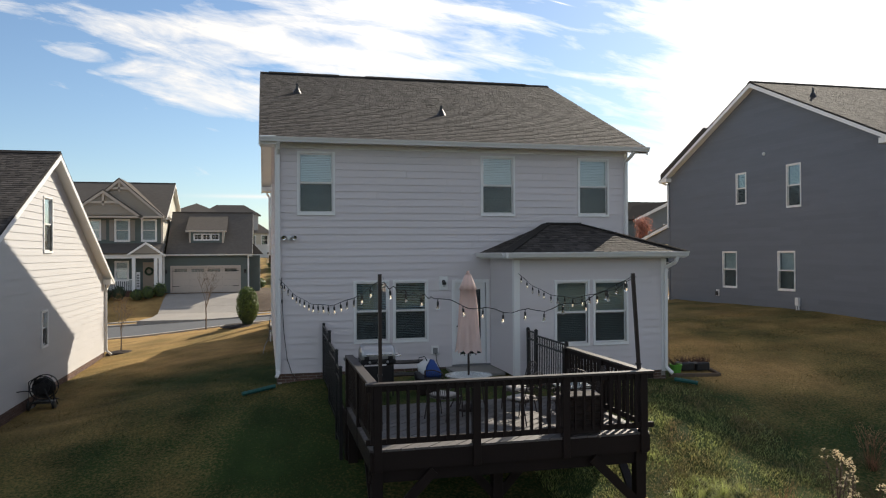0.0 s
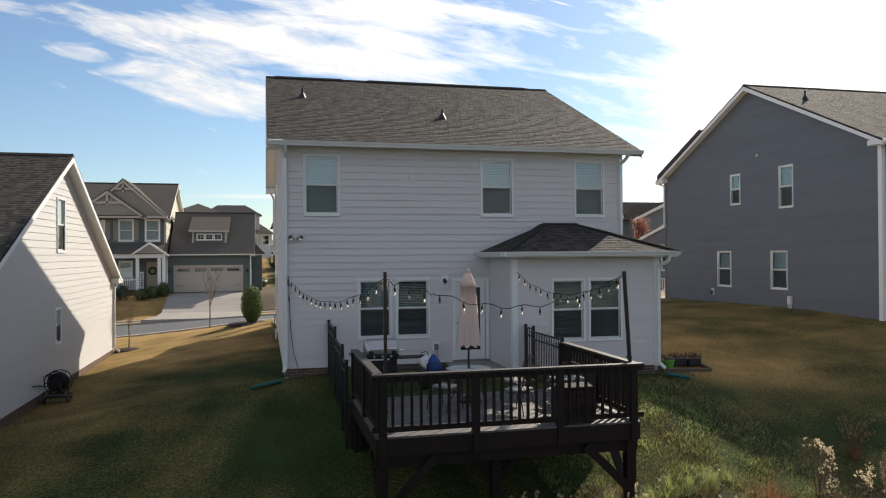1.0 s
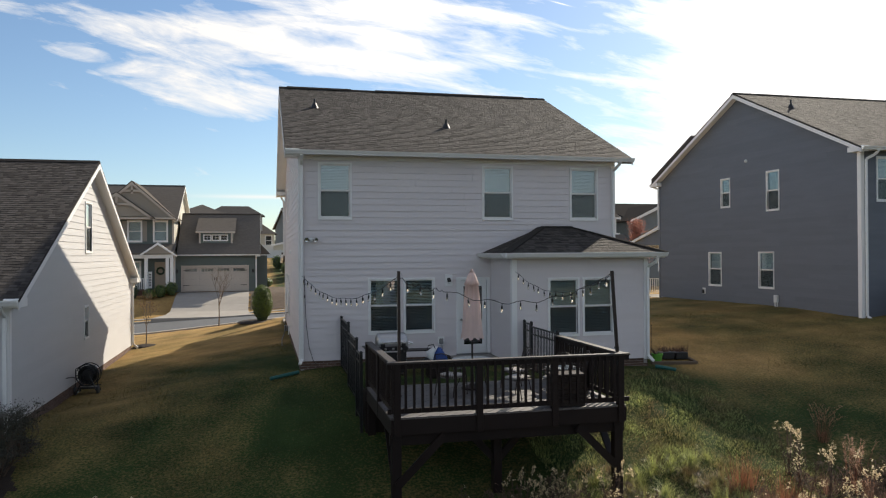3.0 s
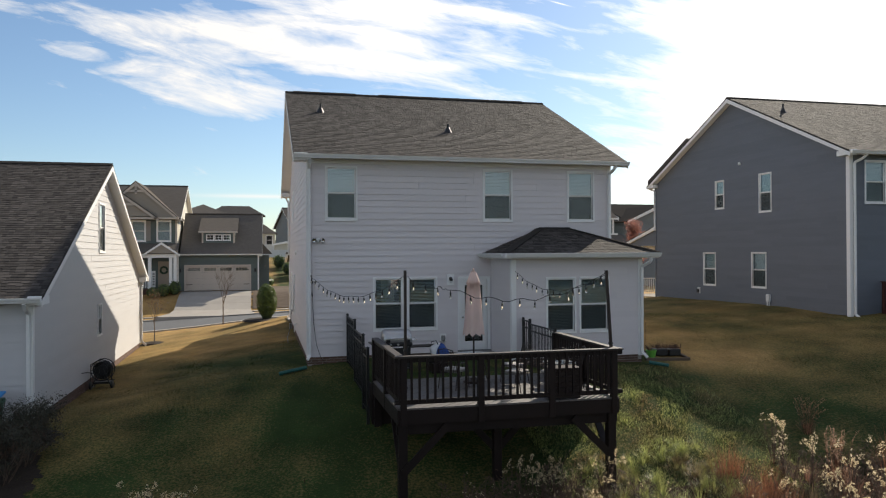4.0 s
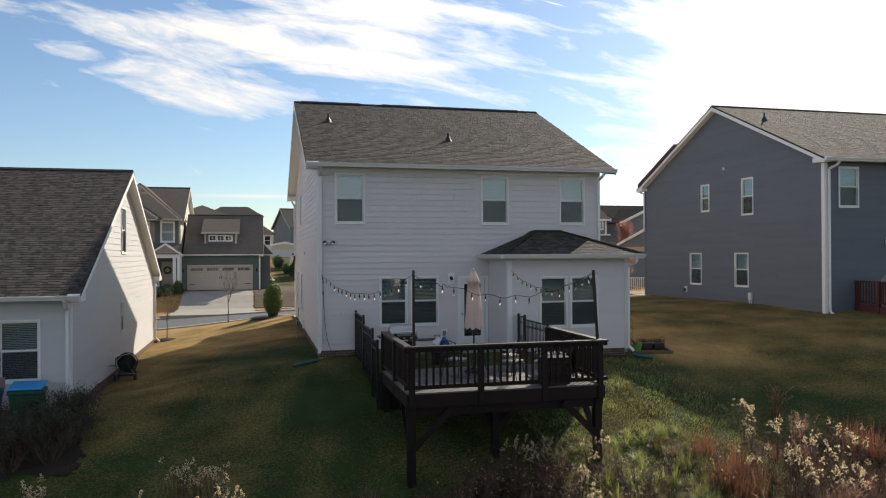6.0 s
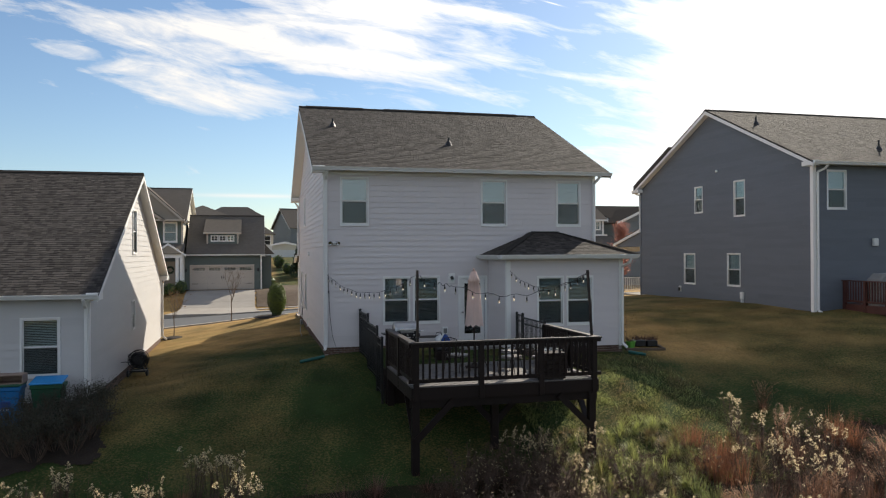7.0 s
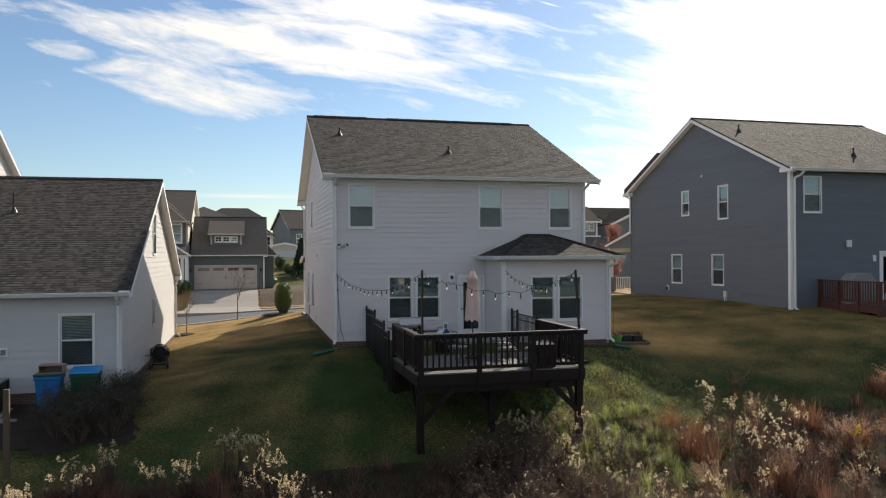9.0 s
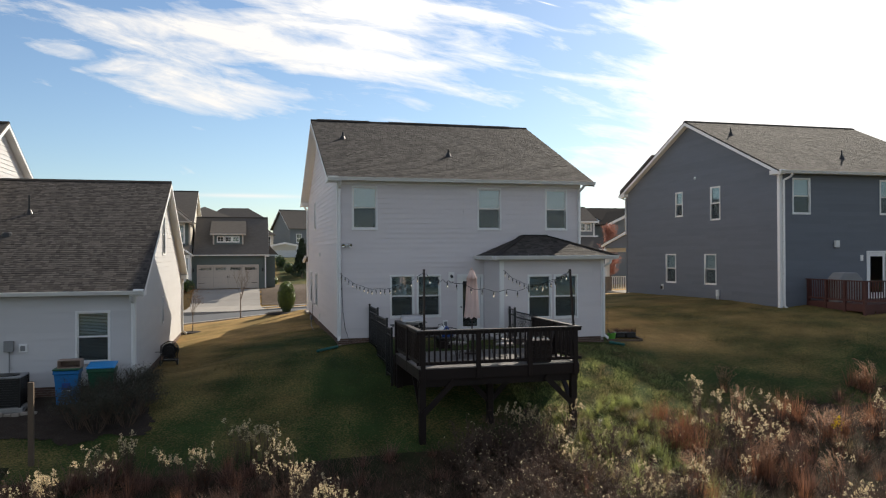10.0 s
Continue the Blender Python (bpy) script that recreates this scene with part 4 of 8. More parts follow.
    for p, q in (((ex0, ey, ez - 0.06), (ex1, ey, ez - 0.06)), ((ex0, 0, ez - 0.06), (ex0, ey, ez - 0.06)), ((ex1, ey, ez - 0.06), (ex1, 0, ez - 0.06))):
        G().beam(p, q, 0.025, 0.13).ob("fascia", TRIM, h)
    gutter(h, (ex0, ey - 0.014, ez), (ex1, ey - 0.014, ez))
    gutter(h, (ex0 - 0.014, 0, ez), (ex0 - 0.014, ey, ez), out=(-1, 0, 0))
    downspout(h, [(sx1 + 0.1, ey - 0.07, 2.82), (sx1 + 0.09, ey - 0.02, 2.68), (sx1 - 0.03, sy - 0.1, 2.54), (sx1 - 0.03, sy - 0.075, 0.1), (sx1 + 0.08, sy - 0.2, -0.05)])
    brick_course(h, sf, 0, W, 0.03, -0.35, pieces=False)
    brick_course(h, sr, 0, 1.9, 0.03, -0.35, pieces=False)
    # fixtures that are screwed to the wall
    back.box(G(), 4.05, 4.27, 2.0, 2.34, 0.0, 0.03).ob("light_plate", TRIM, h, bevel=0.004)
    return h, back


house, back_face = main_house()


def wall_lamp():
    t = thing("wall_lamp", (4.16, -0.03, 2.12), "small black wall lamp on a white plate beside the back door", "lamp")
    G().lathe((4.16, -0.03, 2.2), [(0.05, 0), (0.05, 0.015), (0.022, 0.02), (0.022, 0.08)], 12, axis=(0, -1, 0)).ob("bracket", BLACK_METAL, t)
    G().lathe((4.16, -0.11, 2.13), [(0.052, 0), (0.052, 0.05), (0.036, 0.075), (0.012, 0.085)], 12).ob("shade", BLACK_METAL, t, smooth=True)
    G().lathe((4.16, -0.11, 2.075), [(0.018, 0), (0.034, 0.02), (0.034, 0.054)], 10).ob("diffuser", WHITE_PLASTIC, t, "white glass diffuser", smooth=True)
    f = thing("floodlight", (0.3, -0.03, 3.32), "white twin-head security floodlight on the wall corner", "floodlight")
    G().lathe((0.3, -0.02, 3.33), [(0.06, 0), (0.06, 0.03), (0.03, 0.05)], 12, axis=(0, -1, 0)).ob("base", WHITE_PLASTIC, f)
    for dx in (-0.11, 0.11):
        G().tube([(0.3, -0.06, 3.33), (0.3 + dx * 0.7, -0.1, 3.35)], 0.015).ob("arm", WHITE_PLASTIC, f)
        lampc = V(0.3 + dx, -0.12, 3.34)
        G().lathe(lampc, [(0.03, -0.06), (0.055, -0.03), (0.065, 0.05), (0.058, 0.055), (0.05, 0.045)], 12, axis=(dx, -0.35, -0.12)).ob("lamp_head", CHROME, f, smooth=True)
    G().lathe((0.3, -0.08, 3.26), [(0.02, 0), (0.035, 0.02), (0.035, 0.05), (0.02, 0.06)], 10).ob("sensor", WHITE_PLASTIC, f)
    o = thing("outlet_cover", (3.92, -0.022, 0.35), "weatherproof outlet cover with a dangling cord", "outlet")
    back_face.box(G(), 3.83, 4.02, 0.35, 0.58, 0.0, 0.03).ob("plate", TRIM, o, bevel=0.004)
    back_face.box(G(), 3.87, 3.98, 0.38, 0.53, 0.03, 0.09).ob("cover", GREY_PLASTIC, o, bevel=0.01)
    G().tube([(3.93, -0.09, 0.4), (3.94, -0.12, 0.2), (4.0, -0.13, 0.06), (4.12, -0.15, -0.02), (4.3, -0.2, -0.09)], 0.008).ob("cord", BLACK_METAL, o)


wall_lamp()


def west_fixtures():
    f = Face((0, 13.7), (0, -1))
    o = thing("hose_tap", (-0.05, 9.74, 0.63), "small outdoor tap with a dark hose hanging down the wall", "tap")
    G().lathe((-0.02, 9.74, 0.63), [(0.045, 0), (0.045, 0.015), (0.018, 0.02), (0.018, 0.08), (0.03, 0.085), (0.03, 0.1)], 10, axis=(-1, 0, 0)).ob("tap_body", STEEL, o)
    G().tube([(-0.1, 9.74, 0.6), (-0.12, 9.8, 0.2), (-0.13, 10.0, -0.1), (-0.2, 9.6, -0.24), (-0.3, 8.2, -0.26), (-0.35, 6.0, -0.28), (-0.3, 3.4, -0.27), (-0.25, 1.4, -0.26)], 0.014).ob("hose", BLACK_METAL, o, "thin dark hose along the foot of the wall")
    f.box(G(), 13.7 - 11.15, 13.7 - 10.85, -0.3, 0.0, 0.02, 0.14).ob("box", GREY_PLASTIC, o, bevel=0.012)
    v = thing("vent_cap", (-0.02, 6.64, 3.0), "small round white vent cap on the side wall", "vent")
    G().lathe((-0.02, 6.64, 3.0), [(0.085, 0), (0.085, 0.02), (0.06, 0.05), (0.02, 0.055)], 14, axis=(-1, 0, 0)).ob("cap", TRIM, v)
    p = thing("drain_pipe", (-0.03, 6.4, 0.3), "short white drain pipe elbow on the side wall", "pipe")
    G().tube([(-0.02, 6.4, 0.42), (-0.1, 6.4, 0.4), (-0.11, 6.4, 0.1)], 0.024, 8).ob("elbow", WHITE_PLASTIC, p)


west_fixtures()


# ---- the white house with the low roof ----
def left_house():
    h = thing("house", (-12, 5, -1.0), "white one-and-a-half-storey house with lap siding and a steep gable", "house")
    X, Y0, Y1, yr, zr, ze = -6.35, -2.55, 12.65, 5.2, 5.95, 1.98
    zb, X0 = -0.80, -19.0
    side = Face((X, Y0), (0, 1))
    s0, s1 = (zr - ze) / (yr - Y0 + 0.35), (zr - ze) / (Y1 + 0.38 - yr)
    D = Y1 - Y0
    win = [(4.55 - Y0, 5.35 - Y0, 3.08, 4.58), (4.33 - Y0, 4.82 - Y0, 0.42, 1.35)]
    clad_wall(h, side, [(0, zb), (D, zb), (D, ze + s1 * 0.2), (yr - Y0, zr - 0.12), (0, ze + s0 * 0.2)], win, SIDING_L, SIDING_L, lap=0.197, pieces=True, label="white lapped board gable wall", butt=0.015)
    for w in win:
        window(h, side, *w, blind="open")
    back = Face((X0, Y0), (1, 0))
    L = X - X0
    bw = [(L - 1.57, L - 0.72, -0.1, 1.34)]
    clad_wall(h, back, [(0, zb), (L, zb), (L, 1.88), (0, 1.88)], bw, SIDING_L, SIDING_L, lap=0.197, pieces=True, label="white lapped board wall")
    window(h, back, *bw[0], blind="open")
    clad_wall(h, Face((X0, Y1), (0, -1)), [(0, zb), (D, zb), (D, ze), (D - (yr - Y0), zr - 0.12), (0, ze)], [], SIDING_L, SIDING_L)
    clad_wall(h, Face((X, Y1), (-1, 0)), [(0, zb), (L, zb), (L, 1.9), (0, 1.9)], [], SIDING_L, SIDING_L)
    G().box(X0 + 0.2, X - 0.2, Y0 + 0.2, Y1 - 0.2, zb, zb + 0.05).ob("ground_floor", ROOM_SHADE, h)
    G().box(X0 + 0.2, X - 0.2, Y0 + 1.6, Y0 + 1.7, zb, 2.0).ob("inner_wall", ROOM_SHADE, h)
    G().box(X - 1.8, X - 1.7, Y0 + 2.2, Y1 - 1.6, zb, 2.4).ob("inner_wall", ROOM_SHADE, h)
    G().box(X - 1.8, X - 1.7, yr - 2.2, yr + 2.2, 2.41, 4.5).ob("inner_wall", ROOM_SHADE, h)
    for x0, x1, y0, y1 in ((X - 0.1, X + 0.03, Y0 - 0.03, Y0), (X, X + 0.03, Y0, Y0 + 0.1), (X, X + 0.03, Y1 - 0.1, Y1 + 0.03)):
        G().box(x0, x1, y0, y1, zb, 1.88).ob("corner_board", TRIM, h)
    G().box(X0, X + 0.27, Y0 - 0.35, Y0, 1.87, 1.89).ob("soffit", TRIM, h)
    G().box(X0, X + 0.27, Y1, Y1 + 0.37, 1.87, 1.89).ob("soffit", TRIM, h)
    G().box(X0, X + 0.27, Y0 - 0.365, Y0 - 0.34, 1.86, ze - 0.03).ob("fascia", TRIM, h)
    gable_roof(h, X0, X + 0.3, Y0 - 0.35, Y1 + 0.38, ze, yr, zr, pieces=300, wall_x=(None, X))
    for y0, y1 in ((Y0 - 0.36, Y0 + 0.3), (Y1 - 0.3, Y1 + 0.44)):
        G().box(X + 0.002, X + 0.295, y0, y1, 1.82, 2.02).ob("eave_return", TRIM, h, bevel=0.01)
    gutter(h, (X0, Y0 - 0.365, ze), (X + 0.3, Y0 - 0.365, ze))
    gutter(h, (X + 0.3, Y1 + 0.44, ze), (X0, Y1 + 0.44, ze), out=(0, 1, 0))
    downspout(h, [(X - 0.05, Y0 - 0.42, 1.86), (X - 0.05, Y0 - 0.3, 1.72), (X - 0.05, Y0 - 0.09, 1.62), (X - 0.05, Y0 - 0.075, -0.7), (X + 0.02, Y0 - 0.25, -0.86)])
    downspout(h, [(X + 0.1, Y1 + 0.45, 1.85), (X + 0.08, Y1 + 0.2, 1.7), (X + 0.075, Y1 - 0.03, 1.6), (X + 0.075, Y1 - 0.03, -0.75), (X + 0.25, Y1 + 0.02, -0.92)])
    pipe_vent(h, -10.44, 2.23, ze + (2.23 + 2.9) * s0, 0.5)
    g = G().lathe((-10.67, 0.6, ze + 3.5 * s0), [(0.17, -0.1), (0.15, 0.06), (0.1, 0.1)], 10)
    g.ob("roof_vent", BLACK_METAL, h)
    brick_course(h, side, 0, D, zb, zb - 0.35, pieces=False)
    brick_course(h, back, 0, L, zb, zb - 0.4, pieces=False)
    # taller front wing seen over the low roof
    wx, wy0, wy1, wr, wz, we = -12.6, 1.0, 12.4, 6.6, 8.35, 5.1
    f = Face((wx, wy0), (0, 1))
    clad_wall(h, f, [(0, 3.0), (wy1 - wy0, 3.0), (wy1 - wy0, we), (wr - wy0, wz - 0.1), (0, we)], [], SIDING_L, SIDING_L, label="upper gable wall of white boards")
    for y in (wy0, wy1):
        G().box(-19, wx, y - 0.1, y + 0.1, 1.5, we).ob("wall", SIDING_L, h)
    gable_roof(h, -19.0, wx + 0.3, wy0 - 0.3, wy1 + 0.3, we - 0.1, wr, wz, far=True, wall_x=(None, wx))
    # meter box and vent hood on the back wall
    back.box(G(), 9.17, 9.42, 0.27, 0.58, 0.02, 0.14).ob("meter_box", GREY_PLASTIC, h, bevel=0.012)
    G().tube([(X0 + 9.3, Y0 - 0.06, 0.27), (X0 + 9.3, Y0 - 0.06, -0.4), (X0 + 9.2, Y0 - 0.2, -0.55)], 0.018).ob("conduit", GREY_PLASTIC, h)
    back.box(G(), 9.54, 9.76, 0.24, 0.48, 0.02, 0.05).ob("vent_plate", TRIM, h)
    back.box(G(), 9.59, 9.71, 0.28, 0.43, 0.05, 0.09).ob("vent_hood", GREY_PLASTIC, h, bevel=0.01)
    return h


left_house()


# ---- the dark house ----
def right_house():
    h = thing("house", (24, 7, 0.6), "two-storey house in dark slate-blue lap siding with white windows", "house")
    X, X1, Y0, Y1, yr, zr, ze, zb = 18.93, 28.7, 0.78, 14.1, 7.42, 9.73, 6.46, 0.66
    side = Face((X, Y1), (0, -1))
    D, sl = Y1 - Y0, (zr - ze) / (yr - Y0 + 0.36)
    c = lambda y0, y1, b0, b1: (Y1 - y1, Y1 - y0, b0, b1)
    win = [c(8.12, 8.72, 4.93, 6.15), c(4.93, 5.64, 4.62, 6.17), c(8.79, 9.69, 1.44, 2.9), c(5.28, 6.16, 1.47, 2.9)]
    clad_wall(h, side, [(0, zb), (D, zb), (D, ze + sl * 0.2), (Y1 - yr, zr - 0.12), (0, ze + sl * 0.2)], win, SIDING_D, SIDING_D, pieces=True, label="slate-blue lapped board gable wall", butt=0.008)
    for w in win:
        window(h, side, *w, blind="closed", casing=0.035)
    back = Face((X, Y0), (1, 0))
    L = X1 - X
    bw = [(0.67, 1.48, 4.69, 6.14), (5.24, 6.05, 4.69, 6.14), (4.55, 5.5, 0.95, 2.95)]
    clad_wall(h, back, [(0, zb), (L, zb), (L, 6.38), (0, 6.38)], bw, SIDING_D, SIDING_D, pieces=True, label="slate-blue lapped board wall", butt=0.008)
    for w in bw[:2]:
        window(h, back, *w, blind="closed")
    a0, a1, b0, b1 = bw[2]
    dr = ring(G(), back, a0 - 0.09, a1 + 0.09, b0 - 0.02, b1 + 0.09, 0.09, -0.05, 0.035, wb=0.02).ob("door", TRIM, h, "white glazed back door")
    ring(G(), back, a0 + 0.004, a1 - 0.004, b0, b1 - 0.004, 0.13, -0.06, -0.015, wb=0.25, wt=0.15).ob("door_leaf", TRIM, dr)
    back.box(G(), a0 + 0.13, a1 - 0.13, b0 + 0.25, b1 - 0.15, -0.045, -0.035).ob("glass_pane", GLASS_DOOR, dr)
    clad_wall(h, Face((X1, Y0), (0, 1)), [(0, zb), (D, zb), (D, ze), (yr - Y0, zr - 0.12), (0, ze)], [], SIDING_D, SIDING_D)
    clad_wall(h, Face((X1, Y1), (-1, 0)), [(0, zb), (L, zb), (L, 6.38), (0, 6.38)], [], SIDING_D, SIDING_D)
    G().box(X + 0.2, X1 - 0.2, Y0 + 0.2, Y1 - 0.2, 3.4, 3.7).ob("storey_floor", ROOM_SHADE, h)
    G().box(X + 2.2, X + 2.3, Y0 + 0.2, Y1 - 0.2, zb, 6.4).ob("inner_wall", ROOM_SHADE, h)
    for x0, x1, y0, y1 in ((X - 0.03, X + 0.12, Y0 - 0.03, Y0), (X - 0.03, X, Y0, Y0 + 0.13), (X - 0.03, X, Y1 - 0.1, Y1 + 0.03)):
        G().box(x0, x1, y0, y1, zb - 0.05, 6.38).ob("corner_board", TRIM if y0 < 1 else SIDING_D, h)
    G().box(X - 0.28, X1 + 0.3, Y0 - 0.36, Y0, 6.37, 6.39).ob("soffit", TRIM, h)
    G().box(X - 0.28, X1 + 0.3, Y1, Y1 + 0.36, 6.37, 6.39).ob("soffit", TRIM, h)
    gable_roof(h, X - 0.3, X1 + 0.3, Y0 - 0.36, Y1 + 0.32, ze, yr, zr, wall_x=(X, None))
    for y0, y1 in ((Y0 - 0.37, Y0 + 0.28), (Y1 - 0.26, Y1 + 0.4)):
        G().box(X - 0.295, X - 0.002, y0, y1, 6.32, 6.5).ob("eave_return", TRIM, h, bevel=0.01)
    gutter(h, (X - 0.3, Y0 - 0.375, ze), (X1 + 0.3, Y0 - 0.375, ze))
    gutter(h, (X1, Y1 + 0.36, ze), (X - 0.3, Y1 + 0.36, ze), out=(0, 1, 0))
    downspout(h, [(X + 0.36, Y0 - 0.42, 6.34), (X + 0.28, Y0 - 0.3, 6.2), (X + 0.13, Y0 - 0.1, 6.08), (X + 0.13, Y0 - 0.09, 0.7), (X + 0.26, Y0 - 0.25, 0.55)])
    downspout(h, [(X - 0.12, Y1 + 0.42, 6.34), (X - 0.09, Y1 + 0.2, 6.25), (X - 0.075, Y1 - 0.05, 6.2), (X - 0.075, Y1 - 0.05, 4.1)])
    # small gable that rises over the front slope
    over = lambda y, up: (X - 0.27, y, zr - sl * (y - yr) + up)
    G().prism([over(10.4, 0.0), over(10.7, 0.25), over(14.4, 0.27), over(14.4, 0.0)], (3.2, 0, 0)).ob("front_dormer_roof", SHINGLE, h)
    pipe_vent(h, 19.85, 5.35, ze + (5.35 - 0.42) * sl, 0.2)
    pipe_vent(h, 23.45, 2.2, ze + (2.2 - 0.42) * sl, 0.25)
    # utility boxes and small fixtures
    side.box(G(), Y1 - 5.17, Y1 - 4.97, 0.9, 1.2, 0.02, 0.12).ob("meter_box", WHITE_PLASTIC, h, bevel=0.01)
    for dy in (-0.06, 0.06):
        G().tube([(X - 0.07, 5.07 + dy, 0.9), (X - 0.07, 5.07 + dy, 0.6)], 0.025).ob("conduit", WHITE_PLASTIC, h)
    plate = side.box(G(), Y1 - 10.22, Y1 - 10.0, 1.0, 1.28, 0.012, 0.03).ob("outlet_plate", WHITE_PLASTIC, h)
    side.box(G(), Y1 - 10.2, Y1 - 10.06, 1.02, 1.2, 0.03, 0.1).ob("outlet_cover", BLACK_METAL, plate, bevel=0.01)
    G().lathe((X - 0.02, 6.93, 6.78), [(0.07, 0), (0.07, 0.05), (0.03, 0.09)], 10, axis=(-1, 0, -0.3)).ob("flood_lamp", WHITE_PLASTIC, h)
    back.box(G(), 2.72, 2.95, 3.2, 3.5, 0.02, 0.14).ob("vent_hood", WHITE_PLASTIC, h, bevel=0.02)
    back.box(G(), 4.12, 4.26, 2.6, 2.86, 0.0, 0.04).ob("light_plate", TRIM, h)
    # front porch: raking roof edge, beam, posts
    G().prism([(X - 0.1, 14.1, 4.28), (X - 0.1, 14.1, 4.12), (X - 0.1, 17.25, 3.36), (X - 0.1, 17.25, 3.5)], (0.08, 0, 0)).ob("porch_rake", TRIM, h)
    G().prism([(X + 0.0, 14.12, 3.3), (X + 0.0, 14.12, 4.15), (X + 0.0, 17.0, 3.42), (X + 0.0, 17.0, 3.3)], (0.06, 0, 0)).ob("porch_gable_infill", SIDING_D, h)
    G().box(X + 0.07, X1, 14.12, 16.84, 3.3, 3.34).ob("porch_ceiling", TRIM, h)
    shingled(h, "roof", (X1, 17.25, 3.52), (-1, 0, 0), (0, -3.1, 0.8), [(0, 0), (L + 0.1, 0), (L + 0.1, 3.2), (0, 3.2)], mat=SHINGLE_FAR)
    G().box(X, X1, 16.85, 17.05, 3.05, 3.4).ob("porch_beam", TRIM, h)
    G().box(X, X1, 14.15, 17.0, 0.2, 0.6).ob("porch_slab", CONCRETE, h)
    for x in (X + 0.05, X + 2.6, X + 5.4, X1 - 0.3):
        p = G().box(x, x + 0.22, 16.82, 17.04, 1.5, 3.06).ob("porch_post", TRIM, h)
        G().box(x - 0.09, x + 0.31, 16.73, 17.13, 0.2, 1.5).ob("stone_pier", STONE, p)
    rail = G().box(X + 0.3, X + 2.6, 16.9, 16.96, 1.45, 1.5).ob("porch_railing", TRIM, h)
    for k in range(17):
        x = X + 0.38 + k * 0.13
        G().box(x, x + 0.035, 16.91, 16.945, 0.7, 1.45).ob("baluster", TRIM, rail)
    return h


# the house stands a little larger and farther than first laid out
FAR_SCALE, FAR_FROM = 1.035, Vector((-1.4, -22.0, 2.95))


def enlarge(ob):
    ob.location = FAR_FROM + (ob.location - FAR_FROM) * FAR_SCALE
    ob.scale = (FAR_SCALE,) * 3


enlarge(right_house())


def ground_patch(name, mat, x0, x1, y0, y1, inside, label, category, lift=0.02, d=0.25):
    """A patch of other ground cover with a ragged edge, lying on the sheet."""
    xs, ys = np.arange(x0, x1 + d / 2, d), np.arange(y0, y1 + d / 2, d)
    X, Y = np.meshgrid(xs, ys)
    H = heights(X, Y).reshape(X.shape)
    g, idx = G(), {}
    for j in range(len(ys) - 1):
        for i in range(len(xs) - 1):
            cx, cy = xs[i] + d / 2, ys[j] + d / 2
            if inside(cx, cy) + noise.noise((cx * 1.1, cy * 1.1, 4)) * 0.9 + noise.noise((cx * 4, cy * 4, 8)) * 0.35 < 0:
                continue
            q = []
            for a, b in ((i, j), (i + 1, j), (i + 1, j + 1), (i, j + 1)):
                if (a, b) not in idx:
                    idx[a, b] = len(g.v)
                    x, y = float(xs[a]), float(ys[b])
                    g.v.append((x, y, float(H[b, a]) + lift + noise.noise((x * 0.7, y * 0.7, 0)) * 0.03 + noise.noise((x * 2.3, y * 2.3, 5)) * 0.015 + 0.02 * noise.noise((x * 3, y * 3, 2))))
                q.append(idx[a, b])
            g.f.append(tuple(q))
    return tagged(g.ob(name, mat, smooth=True), label, category, kind="structure")


ground_patch("planting_bed", MULCH, -15, -4.6, -7.2, -2.56, lambda x, y: min(2.5, (y + 5.7) * 1.6, (-5.7 - x) * 1.3), "dark mulched planting bed behind the white house", "planting bed", d=0.05)
ground_patch("field_litter", LITTER, -24, 34, -46, -6.8, lambda x, y: (-8.0 - y - 0.05 * max(0.0, x - 9)) * 0.8, "brown litter of dead weeds over the rough field", "field", d=0.4)
ground_patch("street_bank", STRAW_MULCH, -2.2, 7.0, 39.4, 56.0, lambda x, y: min(1.5, (x + 2.12) * 6, (y - 39.6) * 2, (53.0 - y)), "brown pine-straw bank beside the driveway, shade put into its brown", "bank", lift=0.05, d=0.16)


# ---- the deck ----
def baluster_run(parent, p, q, z0, z1, gap=0.125, size=0.036, mat=None):
    p, q = V(*p), V(*q)
    n = max(1, int((q - p).length / gap))
    for k in range(1, n):
        c = p.lerp(q, k / n)
        G().box(c.x - size / 2, c.x + size / 2, c.y - size / 2, c.y + size / 2, z0, z1).ob("baluster", mat or DECK, parent)


